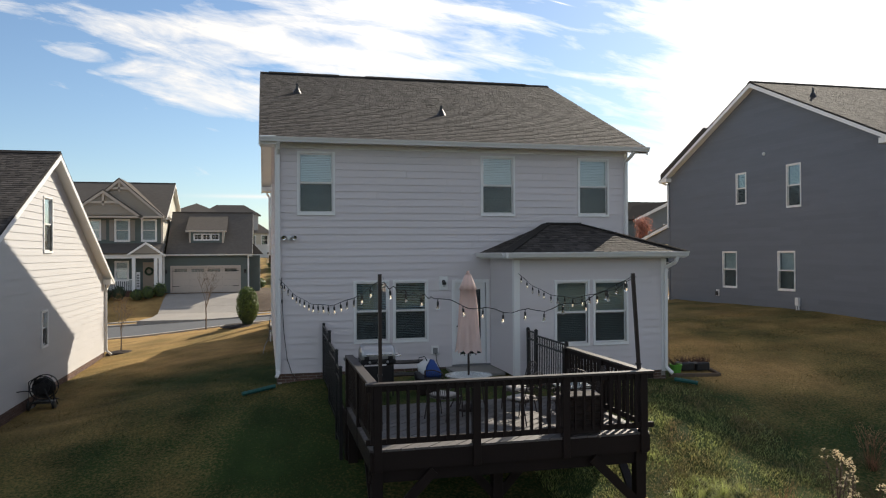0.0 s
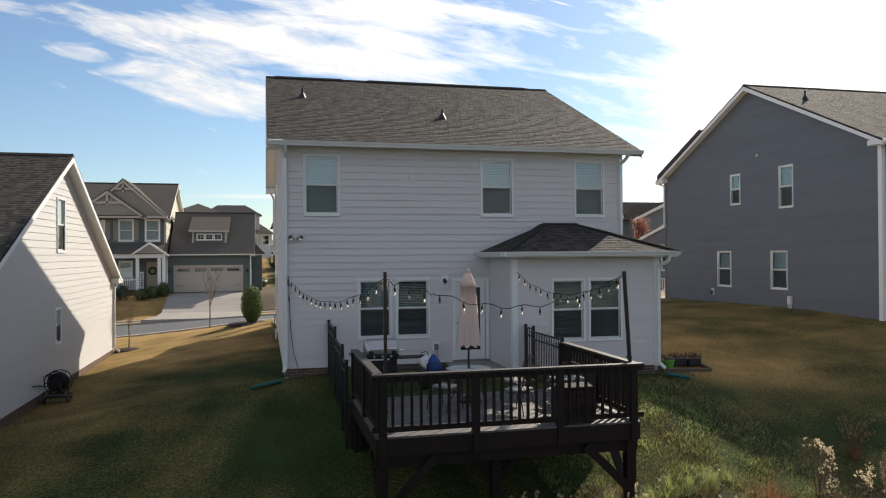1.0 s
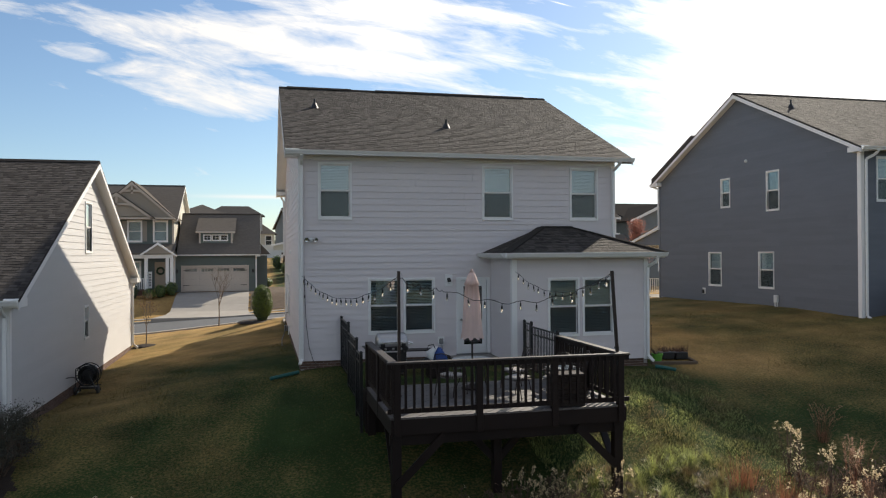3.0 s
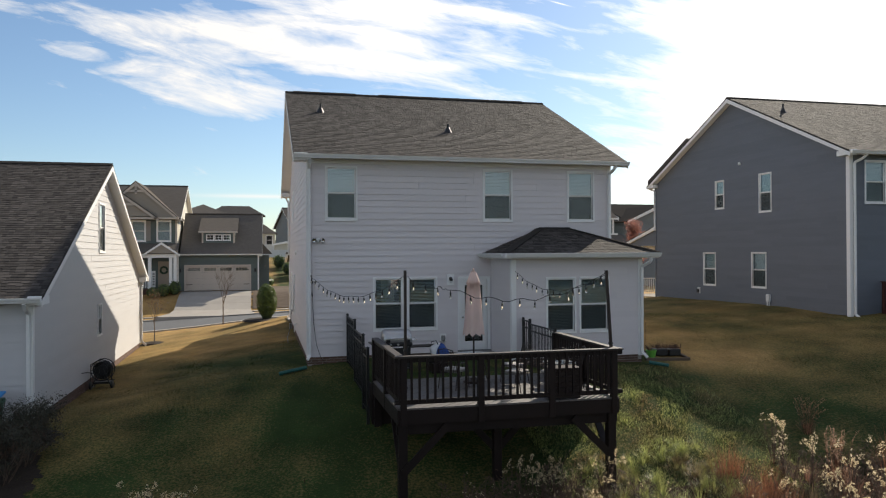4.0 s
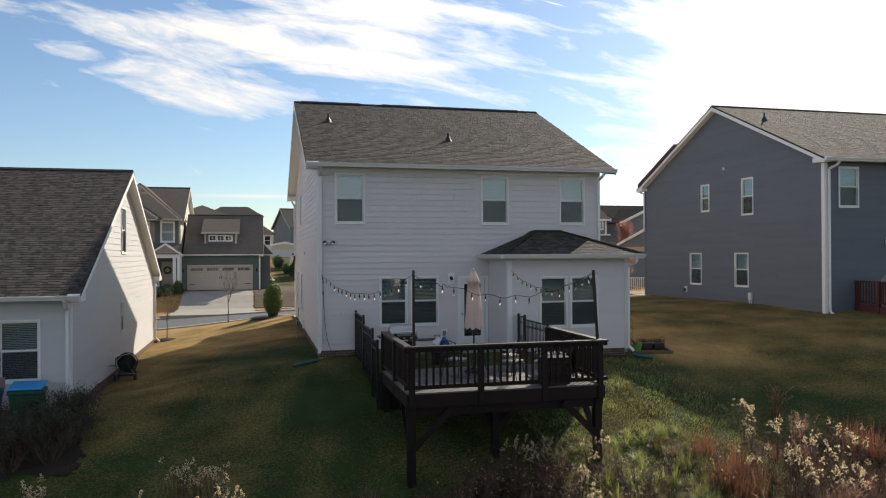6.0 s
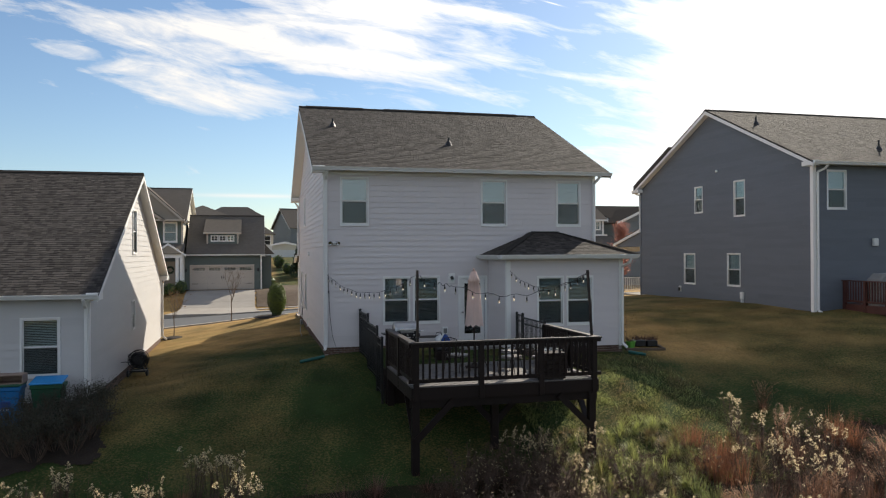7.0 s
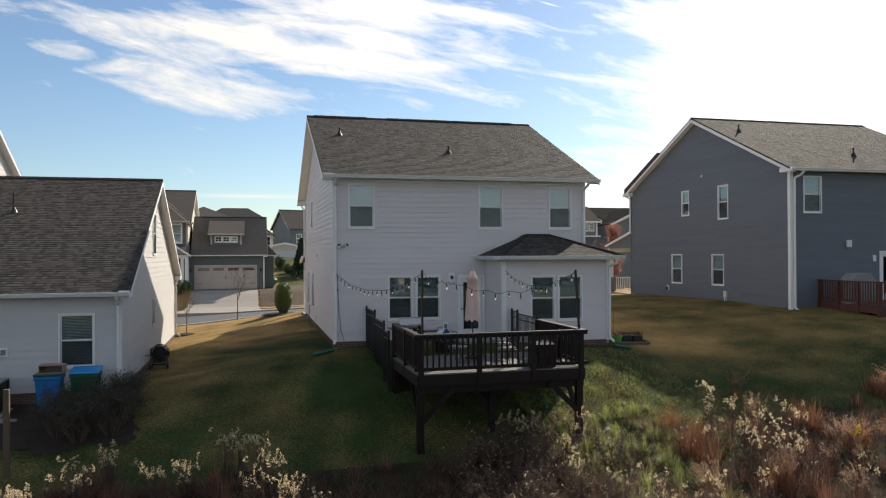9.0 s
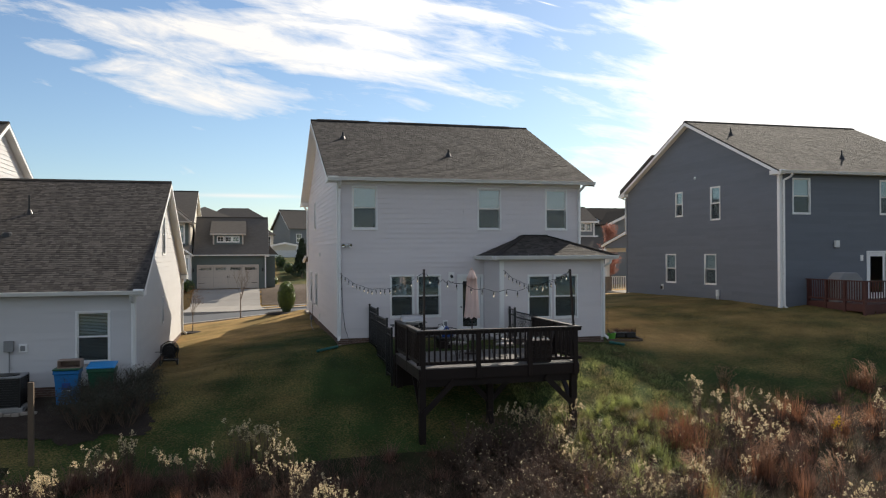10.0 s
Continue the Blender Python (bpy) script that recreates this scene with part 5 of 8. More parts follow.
def deck():
    x0, x1, y0, y1, z = 1.2, 5.68, -7.68, -4.5, 0.06
    t = thing("deck", (3.4, -6.1, height(3.4, -6.1)), "raised dark-stained wooden deck with baluster railing", "deck")
    # boards laid on the diagonal
    area = [(x0, y0 - 0.01), (x1, y0 - 0.01), (x1, y1), (x0, y1)]
    d, w = V(1, 1, 0).normalized(), V(-1, 1, 0).normalized()
    mid, k = V((x0 + x1) / 2, (y0 + y1) / 2, 0), -20
    while k < 20:
        c = mid + w * k * 0.15
        poly = clip([(p.x, p.y) for p in (c - d * 5, c + d * 5, c + d * 5 + w * 0.137, c - d * 5 + w * 0.137)], area)
        if poly:
            top = z + (0.002 if k % 2 else 0)
            G().prism([(x, y, top) for x, y in poly], (0, 0, -0.03)).ob("deck_board", DECK_FLOOR, t)
        k += 1
    for p, q in (((x0, y0 + 0.02, z - 0.17), (x1, y0 + 0.02, z - 0.17)), ((x0 + 0.02, y0, z - 0.17), (x0 + 0.02, y1, z - 0.17)), ((x1 - 0.02, y0, z - 0.17), (x1 - 0.02, y1, z - 0.17)), ((x0, y1, z - 0.17), (x1, y1, z - 0.17))):
        G().beam(p, q, 0.045, 0.27).ob("rim_joist", DECK, t)
    for x in np.arange(x0 + 0.4, x1 - 0.2, 0.41):
        G().beam((x, y0 + 0.05, z - 0.16), (x, y1 - 0.02, z - 0.16), 0.04, 0.24).ob("joist", DECK, t)
    for y in (y0 + 0.12, y0 + 0.17):
        G().beam((x0, y, z - 0.40), (x1, y, z - 0.40), 0.045, 0.22).ob("beam", DECK, t)
    for x, y in ((x0 + 0.11, y0 + 0.13), (3.42, y0 + 0.95), (x1 - 0.13, y0 + 0.13), (x0 + 0.11, y1 + 0.02), (x1 - 0.13, y1 + 0.02)):
        g = height(x, y)
        G().box(x - 0.085, x + 0.085, y - 0.085, y + 0.085, g - 0.2, z - 0.3).ob("support_post", DECK, t, bevel=0.008)
    for x, d in ((x0 + 0.11, 1), (x1 - 0.13, -1)):
        G().beam((x, y0 + 0.02, z - 1.2), (x + d * 0.85, y0 + 0.02, z - 0.36), 0.045, 0.14).ob("knee_brace", DECK, t)
        G().beam((x, y0 + 0.2, z - 1.2), (x, y0 + 1.05, z - 0.3), 0.045, 0.14, up=V(1, 0, 0)).ob("knee_brace", DECK, t)
    for d in (-1, 1):
        G().beam((3.42, y0 + 0.95, z - 1.15), (3.42 + d * 0.8, y0 + 0.95, z - 0.3), 0.045, 0.14).ob("knee_brace", DECK, t)
    # railing
    zt = 1.0
    posts = [(x0 + 0.11, y0 + 0.02), (2.81, y0 + 0.02), (4.25, y0 + 0.02), (x1 - 0.11, y0 + 0.02), (x0 + 0.05, -6.1), (x0 + 0.05, y1 + 0.05), (x1 - 0.05, -6.1), (x1 - 0.05, y1 + 0.05)]
    for x, y in posts:
        G().box(x - 0.06, x + 0.06, y - 0.06, y + 0.06, z - 0.32, zt).ob("rail_post", DECK, t, bevel=0.006)
    for p, q in (((x0 - 0.06, y0 + 0.0, 0), (x1 + 0.06, y0 + 0.0, 0)), ((x0 + 0.05, y0 + 0.076, 0), (x0 + 0.05, y1, 0)), ((x1 - 0.05, y0 + 0.076, 0), (x1 - 0.05, y1, 0))):
        a, b = V(*p), V(*q)
        G().beam(a + Z * (zt + 0.018), b + Z * (zt + 0.018), 0.15, 0.036).ob("rail_cap", DECK_TOP, t, bevel=0.005)
        G().beam(a + Z * (zt - 0.045), b + Z * (zt - 0.045), 0.04, 0.088).ob("top_rail", DECK, t)
        G().beam(a + Z * (z + 0.115), b + Z * (z + 0.115), 0.04, 0.085).ob("bottom_rail", DECK, t)
        if a.y == b.y:
            stops = [x0 - 0.06, x0 + 0.11, 2.81, 4.25, x1 - 0.11]
            for s0, s1 in zip(stops, stops[1:]):
                baluster_run(t, (s0, a.y - 0.03, 0), (s1, a.y - 0.03, 0), z + 0.1, zt - 0.02, gap=0.138 if s1 > 2 else 0.08, size=0.042)
        else:
            baluster_run(t, (a.x, a.y, 0), (b.x, b.y, 0), z + 0.1, zt - 0.02, gap=0.138, size=0.042)
    return t


deck()
tagged(G().box(1.22, 5.66, -4.44, -0.02, -0.25, -0.045).ob("terrace_lawn", TURF, bevel=0.02), "level strip of green lawn between house and deck", "lawn", kind="structure")
tagged(G().box(4.2, 5.40, -1.25, -0.022, -0.2, 0.03).ob("door_landing", SLAB, bevel=0.012), "grey concrete landing before the back door", "landing", kind="structure")


skirt = thing("patio_skirting", (1.2, -2.3, height(1.2, -2.3)), "dark-stained board skirting round the raised lawn", "skirting")
for k in range(31):
    y = -4.44 + k * 0.142
    for x in (1.185, 5.66):
        G().box(x, x + 0.02, y, y + 0.136, height(x, y) - 0.15, -0.04).ob("skirt_board", DECK, skirt)
G().box(1.2, 5.68, -4.47, -4.45, -1.3, -0.2).ob("end_board", DECK, skirt)


def fence_panel(t, p, q, z0, z1, posts=(True, True)):
    p, q = V(*p), V(*q)
    for e, on in ((p, posts[0]), (q, posts[1])):
        if on:
            G().box(e.x - 0.03, e.x + 0.03, e.y - 0.03, e.y + 0.03, z0 - 0.3, z1 + 0.03).ob("post", BLACK_METAL, t)
            G().lathe((e.x, e.y, z1 + 0.03), [(0.045, 0), (0.045, 0.012), (0.01, 0.035)], 4).ob("post_cap", BLACK_METAL, t)
    for z in (z1 - 0.02, z1 - 0.2, z0 + 0.12):
        G().beam((p.x, p.y, z), (q.x, q.y, z), 0.028, 0.034).ob("rail", BLACK_METAL, t)
    n = int((q - p).length / 0.105)
    for k in range(1, n):
        c = p.lerp(q, k / n)
        G().box(c.x - 0.009, c.x + 0.009, c.y - 0.009, c.y + 0.009, z0 + 0.05, z1 - 0.01).ob("picket", BLACK_METAL, t)


def fences():
    a = thing("metal_fence", (1.1, -2.2, height(1.1, -2.2)), "black aluminium picket fence stepping down beside the deck", "fence")
    fence_panel(a, (1.12, -0.06, 0), (1.11, -1.85, 0), -0.2, 1.18)
    fence_panel(a, (1.11, -1.85, 0), (1.10, -3.6, 0), -0.45, 0.98, (False, True))
    fence_panel(a, (1.10, -3.6, 0), (1.10, -4.4, 0), -0.75, 0.76, (False, True))
    b = thing("metal_fence", (5.8, -3.2, height(5.8, -3.2)), "black aluminium picket fence running from the sunroom corner", "fence")
    fence_panel(b, (5.72, -1.98, 0), (5.72, -2.5, 0), -0.15, 1.12)
    fence_panel(b, (5.72, -2.5, 0), (5.70, -4.3, 0), -0.3, 1.06, (False, True))


fences()


# ---- things on deck and patio ----
def umbrella(x, y, z):
    t = thing("patio_umbrella", (x, y, z), "closed dusty-pink canvas patio umbrella standing through the table", "umbrella")
    G().tube([(x, y, z + 0.02), (x, y, z + 2.48)], 0.02, 10).ob("pole", BROWN_METAL, t)
    G().lathe((x, y, z), [(0.24, 0), (0.24, 0.04), (0.1, 0.08), (0.035, 0.12), (0.03, 0.35)], 16).ob("base", BROWN_METAL, t)
    # folds of the furled canopy
    n, prof = 32, [(0.03, 2.50), (0.07, 2.44), (0.12, 2.30), (0.155, 2.2), (0.13, 2.19), (0.155, 1.9), (0.18, 1.5), (0.2, 1.2), (0.212, 1.07)]
    v, f = [], []
    for i, (r, h) in enumerate(prof):
        for j in range(n):
            a = 2 * math.pi * j / n
            fold = 1 + 0.13 * math.cos(8 * a + 0.4 * i) * (0.4 + i / 9) + 0.04 * noise.noise((j * 0.6, i * 0.5, 2))
            v.append((x + r * fold * math.cos(a), y + r * fold * math.sin(a), z + h + (0.03 * math.cos(8 * a) if i == len(prof) - 1 else 0)))
    for i in range(len(prof) - 1):
        for j in range(n):
            k = (j + 1) % n
            f.append((i * n + j, (i + 1) * n + j, (i + 1) * n + k, i * n + k))
    f.append(tuple(range(n - 1, -1, -1)))
    G().add(v, f).ob("canopy", CANVAS, t, "furled pink canvas canopy", smooth=True)
    G().lathe((x, y, z + 2.48), [(0.03, 0), (0.022, 0.03), (0.028, 0.05), (0.012, 0.06)], 10).ob("finial", CANVAS, t)
    for k in range(8):
        a = 2 * math.pi * k / 8
        G().tube([(x + 0.05 * math.cos(a), y + 0.05 * math.sin(a), z + 2.35), (x + 0.15 * math.cos(a), y + 0.15 * math.sin(a), z + 1.0)], 0.006, 4).ob("rib", BROWN_METAL, t)


def round_table(x, y, z):
    t = thing("patio_table", (x, y, z), "round patio table with a pale pebbled-glass top", "table")
    G().lathe((x, y, z + 0.62), [(0.03, 0), (0.42, 0), (0.42, 0.012), (0.03, 0.012)], 32).ob("tabletop", TABLE_TOP, t)
    G().lathe((x, y, z + 0.612), [(0.41, 0), (0.435, 0), (0.435, 0.022), (0.422, 0.022), (0.422, 0.008), (0.41, 0.008)], 32).ob("rim", STEEL, t)
    for k in range(4):
        a = math.pi / 4 + k * math.pi / 2
        c, s = math.cos(a), math.sin(a)
        G().tube([(x + 0.38 * c, y + 0.38 * s, z + 0.615), (x + 0.28 * c, y + 0.28 * s, z + 0.4), (x + 0.32 * c, y + 0.32 * s, z + 0.15), (x + 0.4 * c, y + 0.4 * s, z + 0.0)], 0.014).ob("leg", BROWN_METAL, t)


def metal_chair(label):
    """A tubular garden chair with sling seat and back and curled arms, facing +y, at the origin."""
    t = thing("patio_chair", (0, 0, 0), label, "chair", "chairs round the patio table")
    fabric = screen_material("sling_mesh", (0.16, 0.15, 0.14), 0.85)
    for s in (-1, 1):
        G().tube([(s * 0.25, 0.25, 0), (s * 0.26, 0.22, 0.4), (s * 0.27, 0.15, 0.62), (s * 0.27, -0.12, 0.64), (s * 0.26, -0.24, 0.6)], 0.012).ob("arm", BROWN_METAL, t)
        G().tube([(s * 0.25, -0.28, 0), (s * 0.24, -0.2, 0.4), (s * 0.23, -0.27, 0.7), (s * 0.2, -0.33, 0.95)], 0.012).ob("leg", BROWN_METAL, t)
    G().tube([(-0.2, -0.33, 0.95), (0, -0.345, 0.99), (0.2, -0.33, 0.95)], 0.012).ob("top_rail", BROWN_METAL, t)
    G().prism([(-0.24, 0.22, 0.42), (0.24, 0.22, 0.42), (0.24, -0.2, 0.4), (-0.24, -0.2, 0.4)], (0, 0, 0.012)).ob("seat", fabric, t)
    G().box(-0.22, 0.22, -0.19, 0.2, 0.434, 0.495).ob("cushion", CUSHION, t, "pale cloth seat cushion", bevel=0.02)
    for k in range(9):
        x = -0.19 + k * 0.0475
        G().tube([(x, -0.21, 0.42), (x, -0.27, 0.68), (x * 0.95, -0.335, 0.96)], 0.006, 4).ob("back_bar", BROWN_METAL, t)
    return t


def grill(x, y, z):
    t = thing("gas_grill", (x, y, z), "gas grill with a domed steel lid on a black cart", "grill")
    for dx in (-0.3, 0.3):
        for dy in (-0.2, 0.2):
            G().tube([(x + dx, y + dy, z), (x + dx, y + dy, z + 0.7)], 0.02).ob("leg", GRILL_BLACK, t)
    G().box(x - 0.33, x + 0.33, y - 0.23, y + 0.23, z + 0.1, z + 0.13).ob("shelf", GRILL_BLACK, t, bevel=0.006)
    G().box(x - 0.3, x + 0.3, y - 0.21, y - 0.19, z + 0.14, z + 0.62).ob("front_panel", GRILL_BLACK, t, bevel=0.006)
    G().box(x - 0.36, x + 0.36, y - 0.27, y + 0.27, z + 0.66, z + 0.76).ob("firebox", GRILL_BLACK, t, bevel=0.025)
    # domed lid, its ends drawn in
    prof = [(-0.26, 0.0), (-0.275, 0.08), (-0.25, 0.18), (-0.17, 0.26), (-0.04, 0.3), (0.1, 0.29), (0.21, 0.22), (0.26, 0.1), (0.26, 0.0)]
    v, f, m = [], [], len(prof)
    ends = ((-0.35, 0.72), (-0.325, 0.93), (-0.28, 1.0), (0.28, 1.0), (0.325, 0.93), (0.35, 0.72))
    for dx, k in ends:
        v += [(x + dx, y + a * (0.5 + 0.5 * k), z + 0.765 + b * k) for a, b in prof]
    for e in range(len(ends) - 1):
        f += [(e * m + i, e * m + m + i, e * m + m + i + 1, e * m + i + 1) for i in range(m - 1)]
    f += [tuple(range(m)), tuple(range(len(v) - 1, len(v) - 1 - m, -1))]
    G().add(v, f).ob("lid", STEEL, t, "domed brushed steel lid", smooth=True)
    for dx in (-0.24, 0.24):
        G().box(x + dx - 0.05, x + dx + 0.05, y - 0.285, y - 0.255, z + 0.755, z + 0.83).ob("hinge_foot", GRILL_BLACK, t, bevel=0.008)
    G().tube([(x - 0.26, y - 0.265, z + 0.87), (x - 0.26, y - 0.32, z + 0.87), (x + 0.26, y - 0.32, z + 0.87), (x + 0.26, y - 0.265, z + 0.87)], 0.013).ob("lid_handle", CHROME, t)
    G().tube([(x + 0.36, y - 0.1, z + 0.8), (x + 0.47, y - 0.1, z + 0.81), (x + 0.47, y + 0.1, z + 0.81), (x + 0.36, y + 0.1, z + 0.8)], 0.018).ob("side_handle", CHROME, t)
    G().box(x - 0.66, x - 0.38, y - 0.22, y + 0.22, z + 0.72, z + 0.75).ob("side_shelf", GRILL_BLACK, t, bevel=0.008)
    for k in range(3):
        G().lathe((x - 0.18 + k * 0.18, y - 0.27, z + 0.71), [(0.028, 0), (0.028, 0.02), (0.018, 0.035)], 10, axis=(0, -1, 0)).ob("knob", STEEL, t)
    G().lathe((x + 0.1, y, z + 0.13), [(0.1, 0.0), (0.15, 0.02), (0.15, 0.25), (0.1, 0.32), (0.04, 0.33), (0.04, 0.38)], 14).ob("gas_bottle", WHITE_PLASTIC, t)


def bench(x, y, z):
    t = thing("side_bench", (x, y, z), "low brown wooden two-tier bench against the wall", "bench")
    for dz in (0.28, 0.55):
        for k in range(3):
            G().box(x - 0.42, x + 0.42, y - 0.2 + k * 0.135, y - 0.2 + k * 0.135 + 0.125, z + dz, z + dz + 0.03).ob("slat", DECK_TOP, t, bevel=0.004)
    for dx in (-0.38, 0.38):
        for dy in (-0.16, 0.16):
            G().box(x + dx - 0.03, x + dx + 0.03, y + dy - 0.03, y + dy + 0.03, z, z + 0.55).ob("leg", DECK, t)


def cushion_pile(x, y, z):
    t = thing("blue_bag", (x, y, z), "bulging blue-and-white cloth bag leaning on a chair", "bag")
    def panel(name, pts, thick, mat, lab):
        """A stuffed panel: an outline in the bag's plane, bulging towards the middle."""
        n = len(pts)
        cx, cz = sum(p[0] for p in pts) / n, sum(p[1] for p in pts) / n
        v, f = [], []
        for k, d in ((1.0, 0.0), (0.94, -0.45), (0.7, -0.85), (0.3, -1.0)):
            for px, pz in pts:
                qx, qz = cx + (px - cx) * k, cz + (pz - cz) * k
                v.append((x + qx, y + d * thick + 0.35 * qz + 0.012 * noise.noise((qx * 9, qz * 9, 3)), z + qz))
        for i in range(3):
            f += [(i * n + j, i * n + (j + 1) % n, i * n + n + (j + 1) % n, i * n + n + j) for j in range(n)]
        f += [tuple(range(3 * n, 4 * n)), tuple(range(n - 1, -1, -1))]
        G().add(v, f).ob(name, mat, t, lab, smooth=True)
    panel("pouch", [(-0.08, 0.1), (0.3, 0.08), (0.34, 0.16), (0.18, 0.44), (0.1, 0.46), (-0.02, 0.3)], 0.14, BLUE, "blue cloth pouch")
    panel("pocket", [(-0.26, 0.0), (0.28, 0.0), (0.3, 0.08), (-0.08, 0.1), (-0.2, 0.24), (-0.28, 0.2)], 0.12, BLACK_METAL, "black lower pocket")
    panel("flap", [(-0.18, 0.2), (-0.06, 0.13), (0.0, 0.32), (0.1, 0.47), (-0.02, 0.46), (-0.2, 0.36)], 0.11, WHITE_PLASTIC, "white flap")
    G().tube([(x - 0.2, y, z + 0.4), (x - 0.17, y, z + 0.52), (x - 0.05, y, z + 0.54), (x, y, z + 0.44)], 0.012).ob("handle", BLACK_METAL, t)


def storage_box(x, y, z):
    t = thing("storage_box", (x, y, z), "dark brown wicker-look storage box against the railing", "box")
    for k in range(5):
        G().box(x - 0.31, x + 0.31, y - 0.2, y + 0.2, z + k * 0.11, z + k * 0.11 + 0.104).ob("slat_band", BROWN_METAL, t, bevel=0.008)
    G().box(x - 0.33, x + 0.33, y - 0.22, y + 0.22, z + 0.55, z + 0.6).ob("lid", BROWN_METAL, t, bevel=0.012)


def low_table(x, y, z):
    t = thing("side_table", (x, y, z), "low side table with a pale top", "table")
    G().box(x - 0.3, x + 0.3, y - 0.22, y + 0.22, z + 0.46, z + 0.49).ob("tabletop", TABLE_TOP, t, bevel=0.006)
    for dx in (-0.26, 0.26):
        for dy in (-0.18, 0.18):
            G().tube([(x + dx, y + dy, z), (x + dx, y + dy, z + 0.46)], 0.014).ob("leg", BROWN_METAL, t)


DZ, PZ = 0.06, -0.03
umbrella(3.35, -5.3, DZ)
round_table(3.35, -5.3, DZ)
chair = metal_chair("brown metal patio chair with barred back beside the table")
chair.scale = (0.92, 0.92, 0.88)
chair.location, chair.rotation_euler = (2.75, -5.85, DZ + 0.001), (0, 0, radians(-50))
for cx, cy, a in ((4.2, -5.6, 95), (3.95, -6.5, 35), (5.2, -6.35, 75), (4.65, -6.75, 120)):
    copy_thing(chair, pose(cx, cy, DZ + 0.001, 0, 0, a))
grill(1.95, -3.3, PZ + 0.06)
bench(2.75, -2.3, PZ)
cushion_pile(3.05, -3.1, PZ + 0.24)
tagged(G().box(2.85, 3.27, -3.3, -2.9, PZ, PZ + 0.24).ob("low_stool", DECK, bevel=0.01), "low dark wooden stool under the bag", "stool")
storage_box(4.6, -7.35, DZ)
low_table(5.1, -6.0, DZ)


# ---- string lights on poles ----
def pole(x, y, z0, top, lean, label):
    t = thing("light_pole", (x, y, z0), label, "pole")
    G().beam((x, y, z0), (x + lean, y, top), 0.05, 0.05, up=V(0, 1, 0)).ob("post", BROWN_METAL, t)
    G().tube([(x + lean, y, top - 0.05), (x + lean + 0.05, y, top - 0.04), (x + lean + 0.06, y, top - 0.08)], 0.006, 5).ob("hook", STEEL, t)
    for z in (z0 + 0.1, z0 + 0.8):
        f = (z - z0) / (top - z0)
        G().box(x + lean * f - 0.035, x + lean * f + 0.035, y - 0.03, y + 0.045, z, z + 0.03).ob("clamp", BLACK_METAL, t)


pole(1.38, -7.52, 0.30, 2.62, 0.0, "slender brown metal pole strapped to the deck railing")
pole(5.64, -7.5, 0.30, 2.58, -0.14, "leaning brown metal pole strapped to the deck railing")


def light_string(points, sag, gaps, label, seed):
    """A cable that hangs between its points, with a drop socket and clear bulb at every gap."""
    rng = random.Random(seed)
    t = thing("string_lights", points[0], label, "string lights")
    pts = []
    for (p, q), s in zip(zip(points, points[1:]), sag):
        p, q = V(*p), V(*q)
        for k in range(24):
            f = k / 24
            pts.append(p.lerp(q, f) - Z * (4 * s * f * (1 - f) + (0.035 if seed == 2 else 0.014) * math.sin(f * (34 if len(points) > 2 else 30) + seed)))
    pts.append(V(*points[-1]))
    G().tube(pts, 0.007, 5).ob("cable", BLACK_METAL, t)
    lens = [0.0]
    for a, b in zip(pts, pts[1:]):
        lens.append(lens[-1] + (b - a).length)
    d = gaps * 0.6
    while d < lens[-1] - 0.1:
        i = max(j for j in range(len(lens)) if lens[j] <= d)
        f = (d - lens[i]) / max(1e-6, lens[i + 1] - lens[i])
        c = pts[i].lerp(pts[i + 1], f)
        ax = V(rng.uniform(-0.12, 0.12), rng.uniform(-0.12, 0.12), -1).normalized()
        s = G().lathe(c, [(0.007, 0.0), (0.007, 0.035), (0.017, 0.04), (0.019, 0.09), (0.015, 0.095)], 8, axis=ax)
        so = s.ob("socket", BLACK_METAL, t)
        b = G().lathe(c + ax * 0.094, [(0.011, 0.0), (0.017, 0.02), (0.024, 0.044), (0.022, 0.064), (0.009, 0.076)], 10, axis=ax).ob("bulb", BULB_GLASS, so, "clear glass bulb", smooth=True)
        b.visible_shadow = False
        if rng.random() < 0.62:
            G().tube([c + ax * 0.112, c + ax * 0.128 + V(0.004, 0, 0), c + ax * 0.146], 0.0036, 5).ob("filament", FILAMENT, so, "warm glowing filament")
        d += gaps * rng.uniform(0.85, 1.15)
    return t


light_string([(0.06, -0.06, 2.36), (1.38, -7.5, 2.52)], [0.5], 0.42, "drooping outdoor string lights from house corner to pole", 1)
light_string([(1.38, -7.5, 2.50), (2.2, -7.5, 2.27), (5.51, -7.48, 2.5)], [0.05, 0.36], 0.36, "drooping outdoor string lights between the two poles", 2)
light_string([(5.5, -1.95, 2.44), (5.51, -7.48, 2.54)], [0.45], 0.36, "drooping outdoor string lights from sunroom corner to pole", 3)
cord = thing("extension_cord", (0.12, -0.05, 2.36), "black extension cord hanging down the siding", "cord")
G().tube([(0.12, -0.04, 2.36), (0.14, -0.035, 1.6), (0.17, -0.035, 1.0), (0.24, -0.04, 0.4), (0.36, -0.05, 0.02), (0.5, -0.08, -0.15)], 0.007, 5).ob("cable", BLACK_METAL, cord)
for z in (2.1, 1.75):
    G().lathe((0.13, -0.04, z), [(0.02, 0), (0.02, 0.08)], 6).ob("connector", BLACK_METAL, cord)


